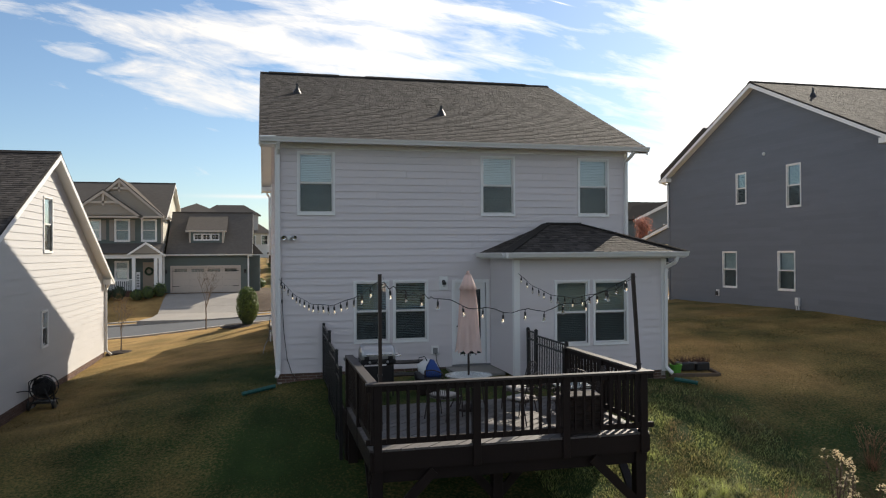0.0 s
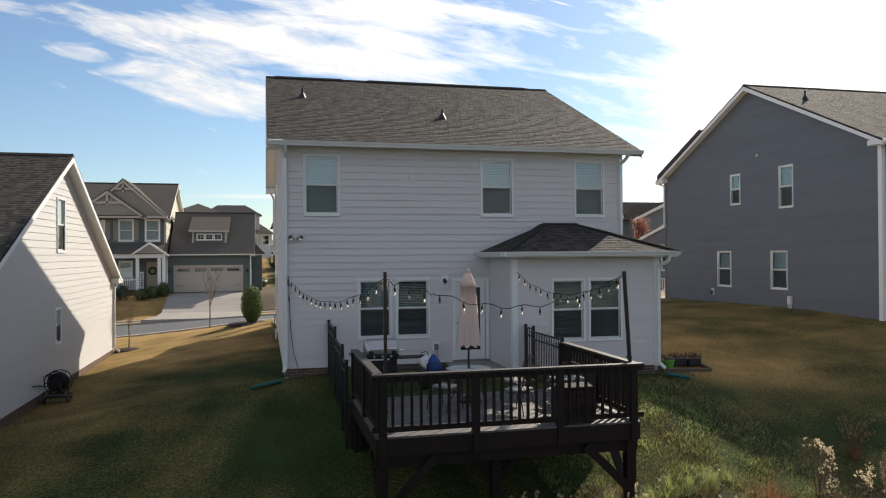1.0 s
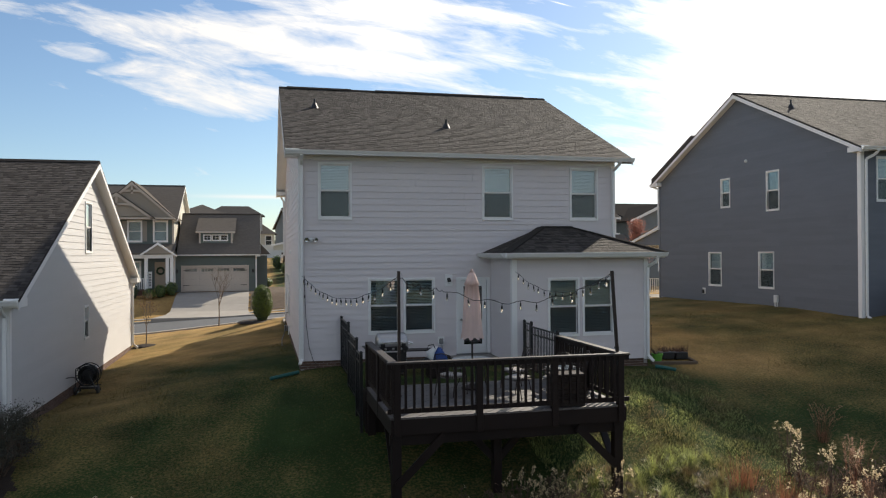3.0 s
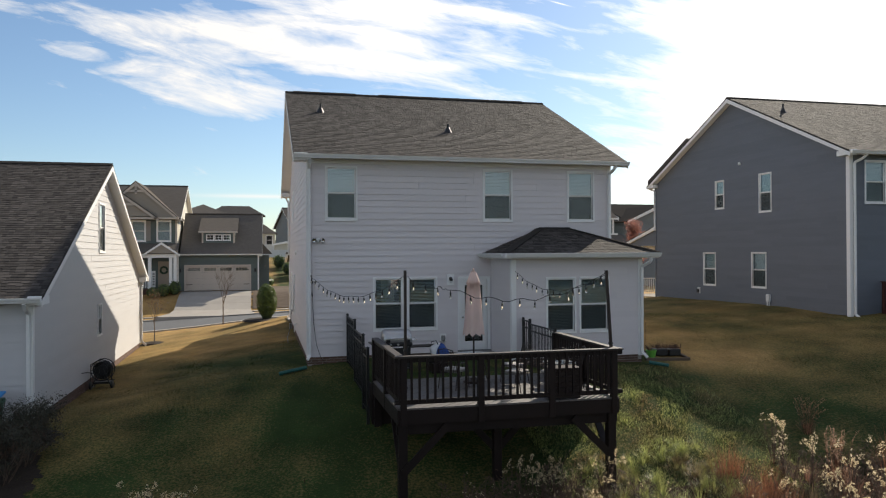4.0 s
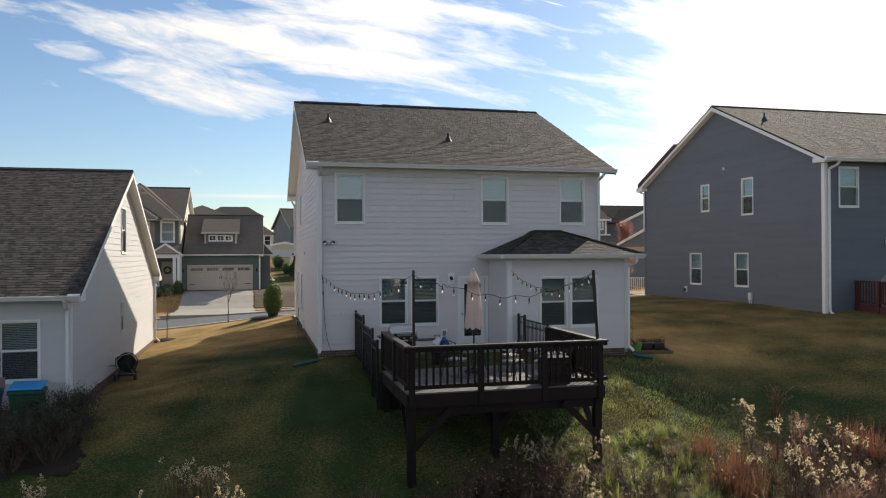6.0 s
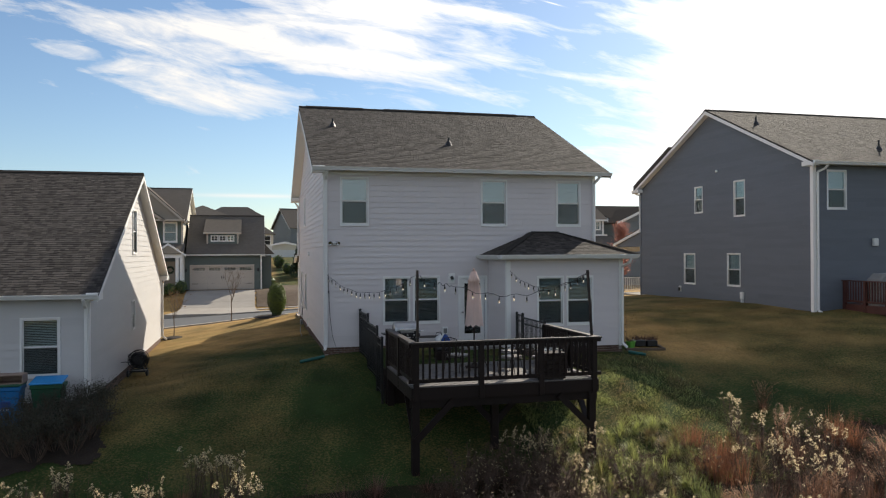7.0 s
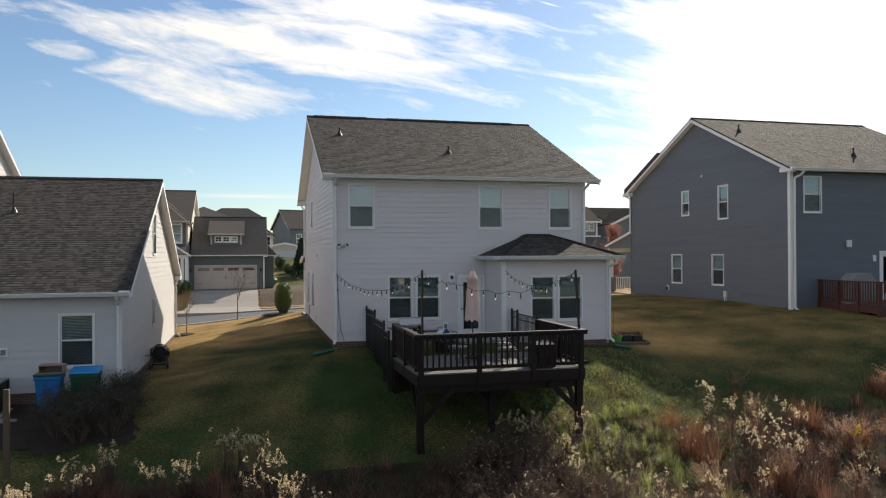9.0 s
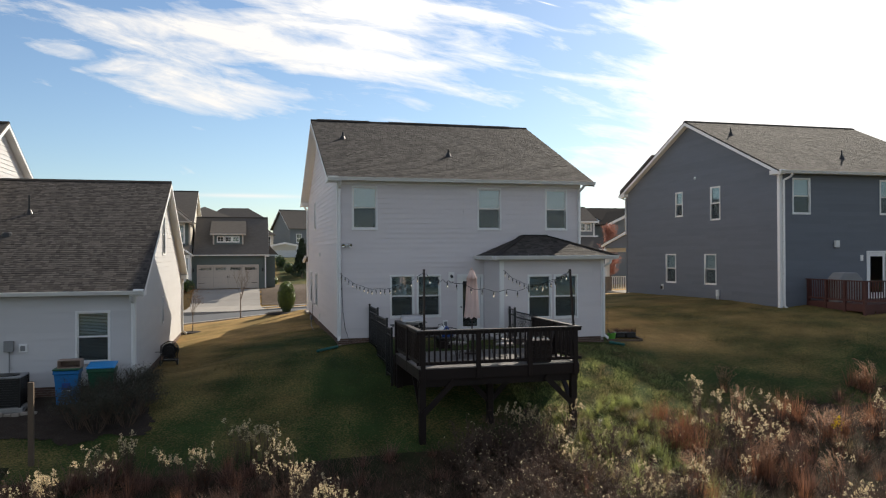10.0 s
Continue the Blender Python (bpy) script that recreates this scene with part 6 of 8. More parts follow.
# ---- yard things ----
def splash_pipe(x, y, dx, dy, label):
    z = height(x, y)
    t = thing("downspout_extension", (x, y, z), label, "drain pipe")
    n = 14
    pts = [(x + dx * k / n, y + dy * k / n, height(x + dx * k / n, y + dy * k / n) + 0.06) for k in range(n + 1)]
    G().tube(pts, [0.045 + 0.008 * (k % 2) for k in range(n + 1)], 8).ob("tube", TEAL, t)


splash_pipe(-0.05, -0.35, -0.75, -0.25, "teal corrugated downspout extension on the grass")
splash_pipe(9.42, -2.15, 0.45, -0.3, "teal corrugated downspout extension on the grass")


def hose_reel(x, y):
    z = height(x, y)
    t = thing("hose_reel", (x, y, z), "black hose reel cart with wound hose beside the wall", "hose reel")
    c = V(x, y, z + 0.55)
    for s in (-1, 1):
        rim = [c + V(0.31 * math.cos(a), s * 0.15, 0.31 * math.sin(a)) for a in np.linspace(0, 2 * math.pi, 29)]
        r = G().tube(rim, 0.016).ob("reel_rim", BLACK_METAL, t)
        for k in range(6):
            a = k * math.pi / 3
            G().tube([c + V(0, s * 0.15, 0), c + V(0.31 * math.cos(a), s * 0.15, 0.31 * math.sin(a))], 0.011, 5).ob("spoke", BLACK_METAL, r)
        for e in (-1, 1):
            G().tube([(x + e * 0.3, y + s * 0.24, z), (x + e * 0.05, y + s * 0.22, z + 0.58)], 0.016).ob("frame", BLACK_METAL, t)
    for e in (-1, 1):
        G().tube([(x + e * 0.3, y - 0.26, z + 0.03), (x + e * 0.3, y + 0.26, z + 0.03)], 0.016).ob("skid", BLACK_METAL, t)
        G().tube([(x - 0.3, y + e * 0.22, z + 0.2), (x + 0.3, y + e * 0.22, z + 0.2)], 0.013).ob("crossbar", BLACK_METAL, t)
        G().lathe((x + e * 0.3, y - 0.24, z + 0.12), [(0.02, -0.03), (0.11, -0.03), (0.12, 0.0), (0.11, 0.03), (0.02, 0.03)], 14, axis=(1, 0, 0)).ob("wheel", BLACK_METAL, t)
    G().box(x - 0.24, x + 0.24, y - 0.2, y + 0.2, z + 0.15, z + 0.19).ob("tray", BLACK_METAL, t, bevel=0.01)
    G().tube([(x - 0.3, y - 0.24, z + 0.2), (x - 0.28, y - 0.3, z + 0.75), (x, y - 0.32, z + 0.92), (x + 0.28, y - 0.3, z + 0.75), (x + 0.3, y - 0.24, z + 0.2)], 0.014).ob("push_handle", BLACK_METAL, t)
    coil = []
    for k in range(190):
        a = k * 0.42
        r = 0.16 + 0.1 * k / 190
        coil.append(c + V(r * math.cos(a), 0.12 * math.sin(k * 0.1), r * math.sin(a)))
    G().tube(coil, 0.017, 6).ob("hose", BLACK_METAL, t, "dark rubber hose wound on the reel")
    G().lathe(c - V(0, 0.17, 0), [(0.16, 0), (0.16, 0.34)], 16, axis=(0, 1, 0)).ob("drum", BLACK_METAL, t)
    G().tube([(x + 0.05, y - 0.2, z + 0.58), (x + 0.05, y - 0.28, z + 0.58), (x + 0.22, y - 0.28, z + 0.64)], 0.012).ob("crank", BLACK_METAL, t)
    G().tube([(x - 0.2, y - 0.1, z + 0.45), (x - 0.33, y - 0.5, z + 0.55), (X_TAP, y - 0.8, z + 0.58)], 0.014).ob("lead_hose", BLACK_METAL, t)


X_TAP = -6.33
hose_reel(-5.92, 2.95)


def wheelie_bin(x, y, w, hgt, body, lid, label, tilt=0.0, marks=True):
    z = height(x, y) + 0.005
    t = thing("wheeled_bin", (x, y, z), label, "bin")
    a, b = w / 2, w / 2 * 0.8
    def ring(k, zz):
        return [(x - a * k, y - b * k, zz), (x + a * k, y - b * k, zz), (x + a * k, y + b * k, zz), (x - a * k, y + b * k, zz)]
    lv = [(0.78, z + 0.05), (0.86, z + hgt * 0.55), (0.95, z + hgt * 0.9), (1.02, z + hgt * 0.9), (1.02, z + hgt)]
    v = [p for k, zz in lv for p in ring(k, zz)]
    f = [(i * 4 + j, i * 4 + (j + 1) % 4, i * 4 + 4 + (j + 1) % 4, i * 4 + 4 + j) for i in range(len(lv) - 1) for j in range(4)] + [(3, 2, 1, 0), (16, 17, 18, 19)]
    G().add(v, f).ob("body", body, t, bevel=0.015)
    li = G()
    q = [(-1.05, -1.12, 0.0), (1.05, -1.12, 0.0), (1.05, 1.05, tilt), (-1.05, 1.05, tilt)]
    li.prism([(x + p[0] * a, y + p[1] * b, z + hgt + 0.004 + p[2]) for p in q], (0, 0, 0.05))
    li.ob("lid", lid, t, bevel=0.015)
    for s in (-1, 1):
        G().lathe((x + s * a * 0.72, y + b * 0.9, z + 0.095), [(0.03, -0.025), (0.1, -0.025), (0.1, 0.025), (0.03, 0.025)], 14, axis=(1, 0, 0)).ob("wheel", BLACK_METAL, t)
    G().tube([(x - a * 0.8, y + b * 1.1, z + hgt - 0.05), (x + a * 0.8, y + b * 1.1, z + hgt - 0.05)], 0.016).ob("handle", body, t)
    if marks:
        G().box(x - 0.11, x + 0.11, y - b * 0.93, y - b * 0.84, z + hgt * 0.44, z + hgt * 0.66).ob("grip_recess", BLUE, t, "darker blue grip recess", bevel=0.01)
        G().box(x - 0.1, x + 0.1, y - b * 0.95, y - b * 0.9, z + hgt * 0.44, z + hgt * 0.44 + 0.022).ob("label_bar", WHITE_PLASTIC, t)
    for zz, k in ((0.9, 1.03), (0.72, 0.93)):
        G().box(x - a * k, x + a * k, y - b * k, y + b * k, z + hgt * zz, z + hgt * zz + 0.035).ob("rim_band", body, t, bevel=0.012)


wheelie_bin(-7.98, -3.45, 0.66, 1.0, BLUE_PLASTIC, GREEN_LID, "tall blue wheeled bin with a dark green lid")
wheelie_bin(-7.1, -3.35, 0.72, 0.97, GREEN_LID, BLUE_LID, "dark wheeled bin with a bright blue sloping lid", 0.09, marks=False)
bz = height(-7.98, -3.45) + 1.06
crate = thing("crate", (-7.95, -3.4, bz), "small open-fronted tan box lying on the bin lid", "crate")
for bx0, bx1, by0, by1, bz0, bz1 in ((-8.22, -7.62, -3.62, -3.2, 0.0, 0.02), (-8.22, -7.62, -3.62, -3.2, 0.2, 0.22), (-8.22, -8.2, -3.62, -3.2, 0.021, 0.199), (-7.64, -7.62, -3.62, -3.2, 0.021, 0.199), (-8.199, -7.641, -3.22, -3.2, 0.021, 0.199)):
    G().box(bx0, bx1, by0, by1, bz + bz0, bz + bz1).ob("panel", TAN_BOARD, crate)


def ac_unit(x, y):
    z = height(x, y)
    t = thing("air_conditioner", (x, y, z), "dark grey outdoor air-conditioning unit on a pad", "air conditioner")
    G().box(x - 0.5, x + 0.5, y - 0.5, y + 0.5, z - 0.05, z + 0.08).ob("pad", SLAB, t, bevel=0.01)
    G().box(x - 0.38, x + 0.38, y - 0.38, y + 0.38, z + 0.1, z + 0.86).ob("coil", BLACK_METAL, t)
    for k in range(11):
        zz = z + 0.14 + k * 0.066
        G().box(x - 0.41, x + 0.41, y - 0.41, y + 0.41, zz, zz + 0.02).ob("louvre", GRILL_BLACK, t)
    for sx in (-1, 1):
        for sy in (-1, 1):
            G().box(x + sx * 0.4 - 0.03, x + sx * 0.4 + 0.03, y + sy * 0.4 - 0.03, y + sy * 0.4 + 0.03, z + 0.08, z + 0.88).ob("corner_post", GRILL_BLACK, t)
    G().box(x - 0.43, x + 0.43, y - 0.43, y + 0.43, z + 0.87, z + 0.92).ob("top", GREY_PLASTIC, t, bevel=0.012)
    G().lathe((x, y, z + 0.92), [(0.3, 0), (0.3, 0.02), (0.05, 0.04)], 20).ob("fan_guard", BLACK_METAL, t)


ac_unit(-9.5, -3.45)
pz = height(-8.0, -7.0)
tagged(G().box(-8.06, -7.94, -7.06, -6.94, pz - 0.2, 0.05).ob("wooden_post", POST_WOOD, bevel=0.01), "weathered square timber post standing in the grass", "post")
edge = thing("stone_edging", (-9.9, -4.2, height(-9.9, -4.2)), "row of grey edging stones along the planting bed", "edging")
for k in range(13):
    ex, ey = -11.2 + k * 0.2, -4.45 + 0.03 * math.sin(k * 1.7) + 0.025 * k
    G().box(ex, ex + 0.185, ey, ey + 0.12, height(ex, ey) - 0.05, height(ex, ey) + 0.09 + 0.012 * (k % 3)).ob("edging_stone", STONE, edge, bevel=0.012)


def planter(x, y, r, h, mat, label):
    z = height(x, y)
    t = thing("flower_pot", (x, y, z), label, "pot")
    G().lathe((x, y, z), [(r * 0.75, 0), (r, h * 0.86), (r * 1.08, h * 0.86), (r * 1.08, h), (r * 0.95, h), (r * 0.9, h * 0.8), (0.01, h * 0.8)], 18).ob("pot", mat, t)
    g, rng = G(), random.Random(int(x * 100))
    for k in range(40):
        a, l = rng.uniform(0, 6.28), rng.uniform(0.08, 0.28)
        b = V(x + r * 0.5 * math.cos(a), y + r * 0.5 * math.sin(a), z + h * 0.8)
        e = b + V(l * 0.6 * math.cos(a), l * 0.6 * math.sin(a), l)
        g.add([b, b + V(0.02, 0.01, 0.02), e], [(0, 1, 2)])
    g.ob("dry_plant", DEAD_LEAF, t)


planter(9.88, -1.45, 0.15, 0.23, LIME, "lime-green plastic flower pot with withered stalks")
for dx in (0.42, 0.86):
    z = height(9.9 + dx, -1.1)
    b = thing("planter_box", (9.9 + dx, -1.1, z), "dark plastic planter box with dead foliage", "planter")
    G().box(9.72 + dx, 10.1 + dx, -1.3, -0.95, z, z + 0.2).ob("tub", BLACK_METAL, b, bevel=0.02)
    g, rng = G(), random.Random(int(dx * 10))
    for k in range(70):
        p = V(9.74 + dx + rng.random() * 0.34, -1.3 + rng.random() * 0.3, z + 0.21)
        g.add([p, p + V(0.02, 0, 0.01), p + V(rng.uniform(-0.1, 0.1), rng.uniform(-0.1, 0.1), rng.uniform(0.08, 0.2))], [(0, 1, 2)])
    g.ob("dry_plant", DEAD_LEAF, b)
ez = height(10.4, -1.2)
edging = thing("bed_edging", (10.45, -1.25, ez), "low weathered timber edging round a small flower bed", "bed edging")
for p, q in (((9.55, -1.72), (11.0, -1.66)), ((11.0, -1.66), (11.05, -0.8)), ((9.55, -0.84), (11.05, -0.8))):
    G().beam((*p, height(*p) + 0.02), (*q, height(*q) + 0.02), 0.08, 0.1).ob("timber", POST_WOOD, edging, bevel=0.01)
tz = height(9.7, -1.0)
tr = thing("wire_trellis", (9.75, -1.0, tz), "small dark wire trellis by the sunroom corner", "trellis")
for k in range(4):
    G().tube([(9.6 + k * 0.12, -1.0, tz), (9.6 + k * 0.12, -1.0, tz + 0.95)], 0.006, 4).ob("upright", BLACK_METAL, tr)
    G().tube([(9.6, -1.0, tz + 0.2 + k * 0.24), (9.96, -1.0, tz + 0.2 + k * 0.24)], 0.006, 4).ob("crossbar", BLACK_METAL, tr)


def neighbour_deck():
    x0, x1, y0, y1, z = 20.2, 26.5, -2.4, 0.7, 0.95
    t = thing("deck", (23, -0.8, 0.3), "low red-stained wooden deck behind the dark house", "deck")
    y = y0
    while y < y1 - 0.1:
        G().box(x0, x1, y, y + 0.138, z - 0.03, z).ob("deck_board", DECK_R, t)
        y += 0.144
    for p, q in (((x0, y0, 0), (x1, y0, 0)), ((x0, y0, 0), (x0, y1, 0)), ((x1, y0, 0), (x1, y1, 0))):
        a, b = V(*p), V(*q)
        G().beam(a + Z * (z - 0.16), b + Z * (z - 0.16), 0.045, 0.26).ob("rim_joist", DECK_R, t)
        G().beam(a + Z * (z + 0.9), b + Z * (z + 0.9), 0.14, 0.04).ob("rail_cap", DECK_R, t)
        G().beam(a + Z * (z + 0.12), b + Z * (z + 0.12), 0.04, 0.08).ob("bottom_rail", DECK_R, t)
        baluster_run(t, p, q, z + 0.1, z + 0.9, mat=DECK_R)
        for k in range(4 if p[1] == q[1] else 3):
            c = a.lerp(b, k / 3) if p[1] == q[1] else a.lerp(b, (k + 1) / 3.1)
            G().box(c.x - 0.055, c.x + 0.055, c.y - 0.055, c.y + 0.055, height(c.x, c.y) - 0.1, z + 0.88).ob("post", DECK_R, t)
    for k in range(12):
        G().box(x0 + 0.05 + k * 0.52, x0 + 0.5 + k * 0.52, y0 + 0.03, y0 + 0.05, height(x0 + 0.3 + k * 0.52, y0) - 0.05, z - 0.3).ob("skirt_board", DECK_R, t)
    g = thing("covered_grill", (20.95, -0.6, z), "grill under a pale grey fitted cover", "grill")
    G().prism([(20.3, -0.95, z), (21.6, -0.95, z), (21.55, -0.95, z + 0.9), (21.25, -0.95, z + 1.2), (20.6, -0.95, z + 1.2), (20.35, -0.95, z + 0.98)], (0, 0.65, 0)).ob("cover", GREY_PLASTIC, g, bevel=0.04)
    G().box(20.28, 21.62, -0.97, -0.28, z, z + 0.06).ob("hem", GREY_PLASTIC, g)
    enlarge(t)
    enlarge(g)


neighbour_deck()


# ---- across the street ----
def simple_window(house, face, a0, a1, b0, b1, casing=0.12, grid=0, shutters=0.0):
    w = window(house, face, a0, a1, b0, b1, blind="closed", screen=False, casing=casing, grid=grid)
    if shutters:
        for s0, s1 in ((a0 - casing - shutters - 0.03, a0 - casing - 0.03), (a1 + casing + 0.03, a1 + casing + shutters + 0.03)):
            sh = face.box(G(), s0, s1, b0 - 0.05, b1 + 0.05, 0.02, 0.05).ob("shutter", SHUTTER, house)
            for k in range(9):
                z = b0 + 0.05 + k * (b1 - b0 - 0.1) / 9
                face.box(G(), s0 + 0.05, s1 - 0.05, z, z + 0.1, 0.05, 0.06).ob("louvre", SHUTTER, sh)
    return w


def garage_house():
    h = thing("house", (-9, 51, -0.2), "sage-green two-storey house with garage wing, gables and porch", "house")
    Y, zb = 46.0, -0.15
    # garage wing
    gx0, gx1 = -8.4, -1.6
    f = Face((gx0, Y), (1, 0))
    W = gx1 - gx0
    door = (0.72, 6.0, -0.12, 1.93)
    clad_wall(h, f, [(0, zb), (W, zb), (W, 3.0), (0, 3.0)], [door], SIDING_G, SIDING_G, label="sage-green garage wall", rows=True)
    gd = ring(G(), f, 0.57, 6.15, zb, 2.08, 0.15, -0.08, 0.05, wb=0.03).ob("garage_door", TRIM_B, h, "beige panelled garage door with a row of lights")
    for i in range(4):
        for j in range(4):
            a0, b0 = 0.72 + i * 1.32, -0.12 + j * 0.512
            p = f.box(G(), a0 + 0.004, a0 + 1.316, b0 + 0.003, b0 + 0.509, -0.09, -0.05).ob("panel", TRIM_B, gd)
            if j < 3:
                f.box(G(), a0 + 0.06, a0 + 1.26, b0 + 0.06, b0 + 0.45, -0.05, -0.043).ob("raised_field", TRIM_B, p)
            else:
                f.box(G(), a0 + 0.18, a0 + 1.14, b0 + 0.14, b0 + 0.4, -0.05, -0.044).ob("glass_pane", GLASS_DOOR, p)
                for k in range(1, 4):
                    f.box(G(), a0 + 0.18 + k * 0.24 - 0.013, a0 + 0.18 + k * 0.24 + 0.013, b0 + 0.14, b0 + 0.4, -0.044, -0.03).ob("muntin", TRIM_B, p)
    for a, s in ((0.74, 1), (5.98, -1)):
        for b0 in (0.35, 1.62):
            f.box(G(), min(a, a + s * 0.5), max(a, a + s * 0.5), b0, b0 + 0.045, -0.043, -0.03).ob("strap_hinge", BLACK_METAL, gd)
    for a in (3.26, 3.42):
        f.box(G(), a, a + 0.045, 0.82, 1.06, -0.045, 0.0).ob("door_handle", BLACK_METAL, gd)
    for a in (0.25, 6.5):
        f.box(G(), a - 0.08, a + 0.08, 1.45, 1.75, 0.02, 0.16).ob("wall_lantern", BLACK_METAL, h, bevel=0.02)
    G().box(gx1 - 0.1, gx1 + 0.02, Y - 0.03, Y, zb, 3.0).ob("corner_board", TRIM, h)
    G().box(gx0, gx0 + 0.12, Y - 0.03, Y, zb, 3.0).ob("corner_board", TRIM, h)
    clad_wall(h, Face((gx1, Y), (0, 1)), [(0, zb), (9, zb), (9, 3.0), (4.5, 6.4), (0, 3.0)], [], SIDING_G, SIDING_G)
    G().box(gx0, gx1, Y + 8.9, Y + 9, zb, 3.0).ob("wall", SIDING_G, h)
    gable_roof(h, gx0 + 0.25, gx1 + 0.3, Y - 0.4, Y + 9.4, 3.02, 50.5, 6.75, far=True, wall_x=(None, gx1), slab=0.1)
    gutter(h, (gx0 + 0.2, Y - 0.42, 3.02), (gx1 + 0.3, Y - 0.42, 3.02))
    downspout(h, [(gx1 - 0.05, Y - 0.4, 2.9), (gx1 - 0.05, Y - 0.08, 2.7), (gx1 - 0.05, Y - 0.08, 0.0)])
    brick_course(h, f, 6.15, W, 0.1, -0.5, pieces=False)
    # low side wing
    G().box(gx1, gx1 + 0.9, Y + 1.5, Y + 6, zb, 2.9).ob("side_wing", SIDING_G, h)
    G().prism([(gx1, Y + 1.2, 4.3), (gx1, Y + 1.2, 3.0), (gx1 + 1.2, Y + 1.2, 3.0)], (0, 5.2, 0)).ob("side_wing_roof", SHINGLE_FAR, h)
    # dormer on the garage roof
    dx0, dx1, dy = -6.45, -3.65, 46.9
    df = Face((dx0, dy), (1, 0))
    DW = dx1 - dx0
    clad_wall(h, df, [(0, 3.75), (DW, 3.75), (DW, 5.0), (0, 5.0)], [(0.42, 0.98, 4.25, 4.7), (1.12, 1.68, 4.25, 4.7), (1.82, 2.38, 4.25, 4.7)], SIDING_G, SIDING_G, label="dormer wall")
    for k in range(3):
        window(h, df, 0.42 + k * 0.7, 0.98 + k * 0.7, 4.25, 4.7, blind=None, sash=False, screen=False, casing=0.06, grid=2)
    for x in (dx0, dx1 - 0.14):
        G().box(x, x + 0.14, dy - 0.03, dy, 3.75, 5.0).ob("corner_board", TRIM_B, h)
    for x in (dx0, dx1):
        G().prism([(x, dy, 3.6), (x, dy, 5.0), (x, dy + 3.0, 5.6), (x, dy + 3.0, 5.2)], (0.02, 0, 0)).ob("dormer_cheek", SIDING_G, h)
    shingled(h, "roof", (dx0 - 0.25, dy - 0.3, 5.0), (1, 0, 0), (0, 3.6, 1.45), [(0, 0), (DW + 0.5, 0), (DW + 0.5, 3.85), (0, 3.85)], mat=SHINGLE_FAR)
    G().box(dx0 - 0.25, dx1 + 0.25, dy - 0.33, dy - 0.28, 4.87, 5.02).ob("dormer_fascia", TRIM_B, h)
    # two-storey body
    bx0, bx1 = -16.2, -8.4
    b = Face((bx0, Y), (1, 0))
    BW = bx1 - bx0
    o = lambda x: x - bx0
    win = [(o(-11.98), o(-11.02), 4.2, 5.8), (o(-9.95), o(-8.98), 4.2, 5.8), (o(-14.0), o(-13.2), 4.3, 5.75), (o(-11.98), o(-11.12), 1.0, 2.4)]
    clad_wall(h, b, [(0, zb), (BW, zb), (BW, 6.05), (0, 6.05)], win + [(o(-9.95), o(-9.0), 0.2, 2.4)], SIDING_G, SIDING_G, label="sage-green front wall")
    for k, w in enumerate(win):
        simple_window(h, b, *w, shutters=0.34 if k in (0, 2) else 0, grid=0)
    # this side faces the sun; its sunlight is painted as cream boards
    clad_wall(h, Face((bx1, Y), (0, 1)), [(0, zb), (12, zb), (12, 6.0), (6, 9.2), (0, 6.0)], [], SIDING_C, SIDING_C, label="side wall in cream, its sunlight put into the colour")
    for x in (bx1 - 0.14,):
        G().box(x, x + 0.16, Y - 0.04, Y, zb, 6.05).ob("corner_board", TRIM_B, h)
    G().box(bx0, bx1, Y + 11.9, Y + 12, zb, 6.0).ob("wall", SIDING_G, h)
    gable_roof(h, bx0 - 0.3, bx1 + 0.35, Y - 0.4, Y + 12.4, 6.1, 52, 9.42, far=True, wall_x=(None, bx1), slab=0.1)
    # front gables with timber tie pieces
    for ax, az, half, base, y in ((-11.62, 9.1, 3.3, 6.15, Y - 0.5), (-12.75, 8.15, 2.75, 6.2, Y - 0.9)):
        g = G().prism([(ax - half, y, base), (ax + half, y, base), (ax, y, az - 0.1)], (0, 0.1, 0)).ob("gable_wall", SIDING_T, h, "tan front gable")
        for s in (-1, 1):
            e, r = V(ax + s * (half + 0.25), y - 0.2, base - 0.25), V(ax, y - 0.2, az)
            n = V(0, 0, 1)
            G().prism([e, r, r - n * 0.24, e - n * 0.2] if s < 0 else [r, e, e - n * 0.2, r - n * 0.24], (0, 0.06, 0)).ob("rake_board", TRIM_B, g)
            back = 5.5
            G().prism([e + Z * 0.03, r + Z * 0.03, r + Z * 0.03 + V(0, back, 0), e + Z * 0.03 + V(0, back, 0)], (0, 0, 0.08)).ob("gable_roof", SHINGLE_FAR, g)
        tz = az - (0.75 if half > 3 else 0.95)
        tw = (az - tz) * half / (az - base) * 0.98
        G().box(ax - tw, ax + tw, y - 0.14, y - 0.08, tz - 0.09, tz + 0.09).ob("tie_beam", TRIM_B, g)
        G().box(ax - 0.08, ax + 0.08, y - 0.14, y - 0.09, tz - 0.25, az - 0.15).ob("king_post", TRIM_B, g)
    G().box(bx0, bx1 + 0.2, Y - 1.1, Y - 0.02, 5.98, 6.12).ob("gable_band", TRIM_B, h)
    # porch
    py = 44.5
    shingled(h, "roof", (bx0 - 0.2, py - 0.3, 3.15), (1, 0, 0), (0, 1.75, 0.8), [(0, 0), (BW + 0.4, 0), (BW + 0.4, 1.9), (0, 1.9)], mat=SHINGLE_FAR, slab=0.12)
    G().box(bx0, bx1 + 0.1, py - 0.1, py + 0.1, 2.72, 3.05).ob("porch_beam", TRIM, h)
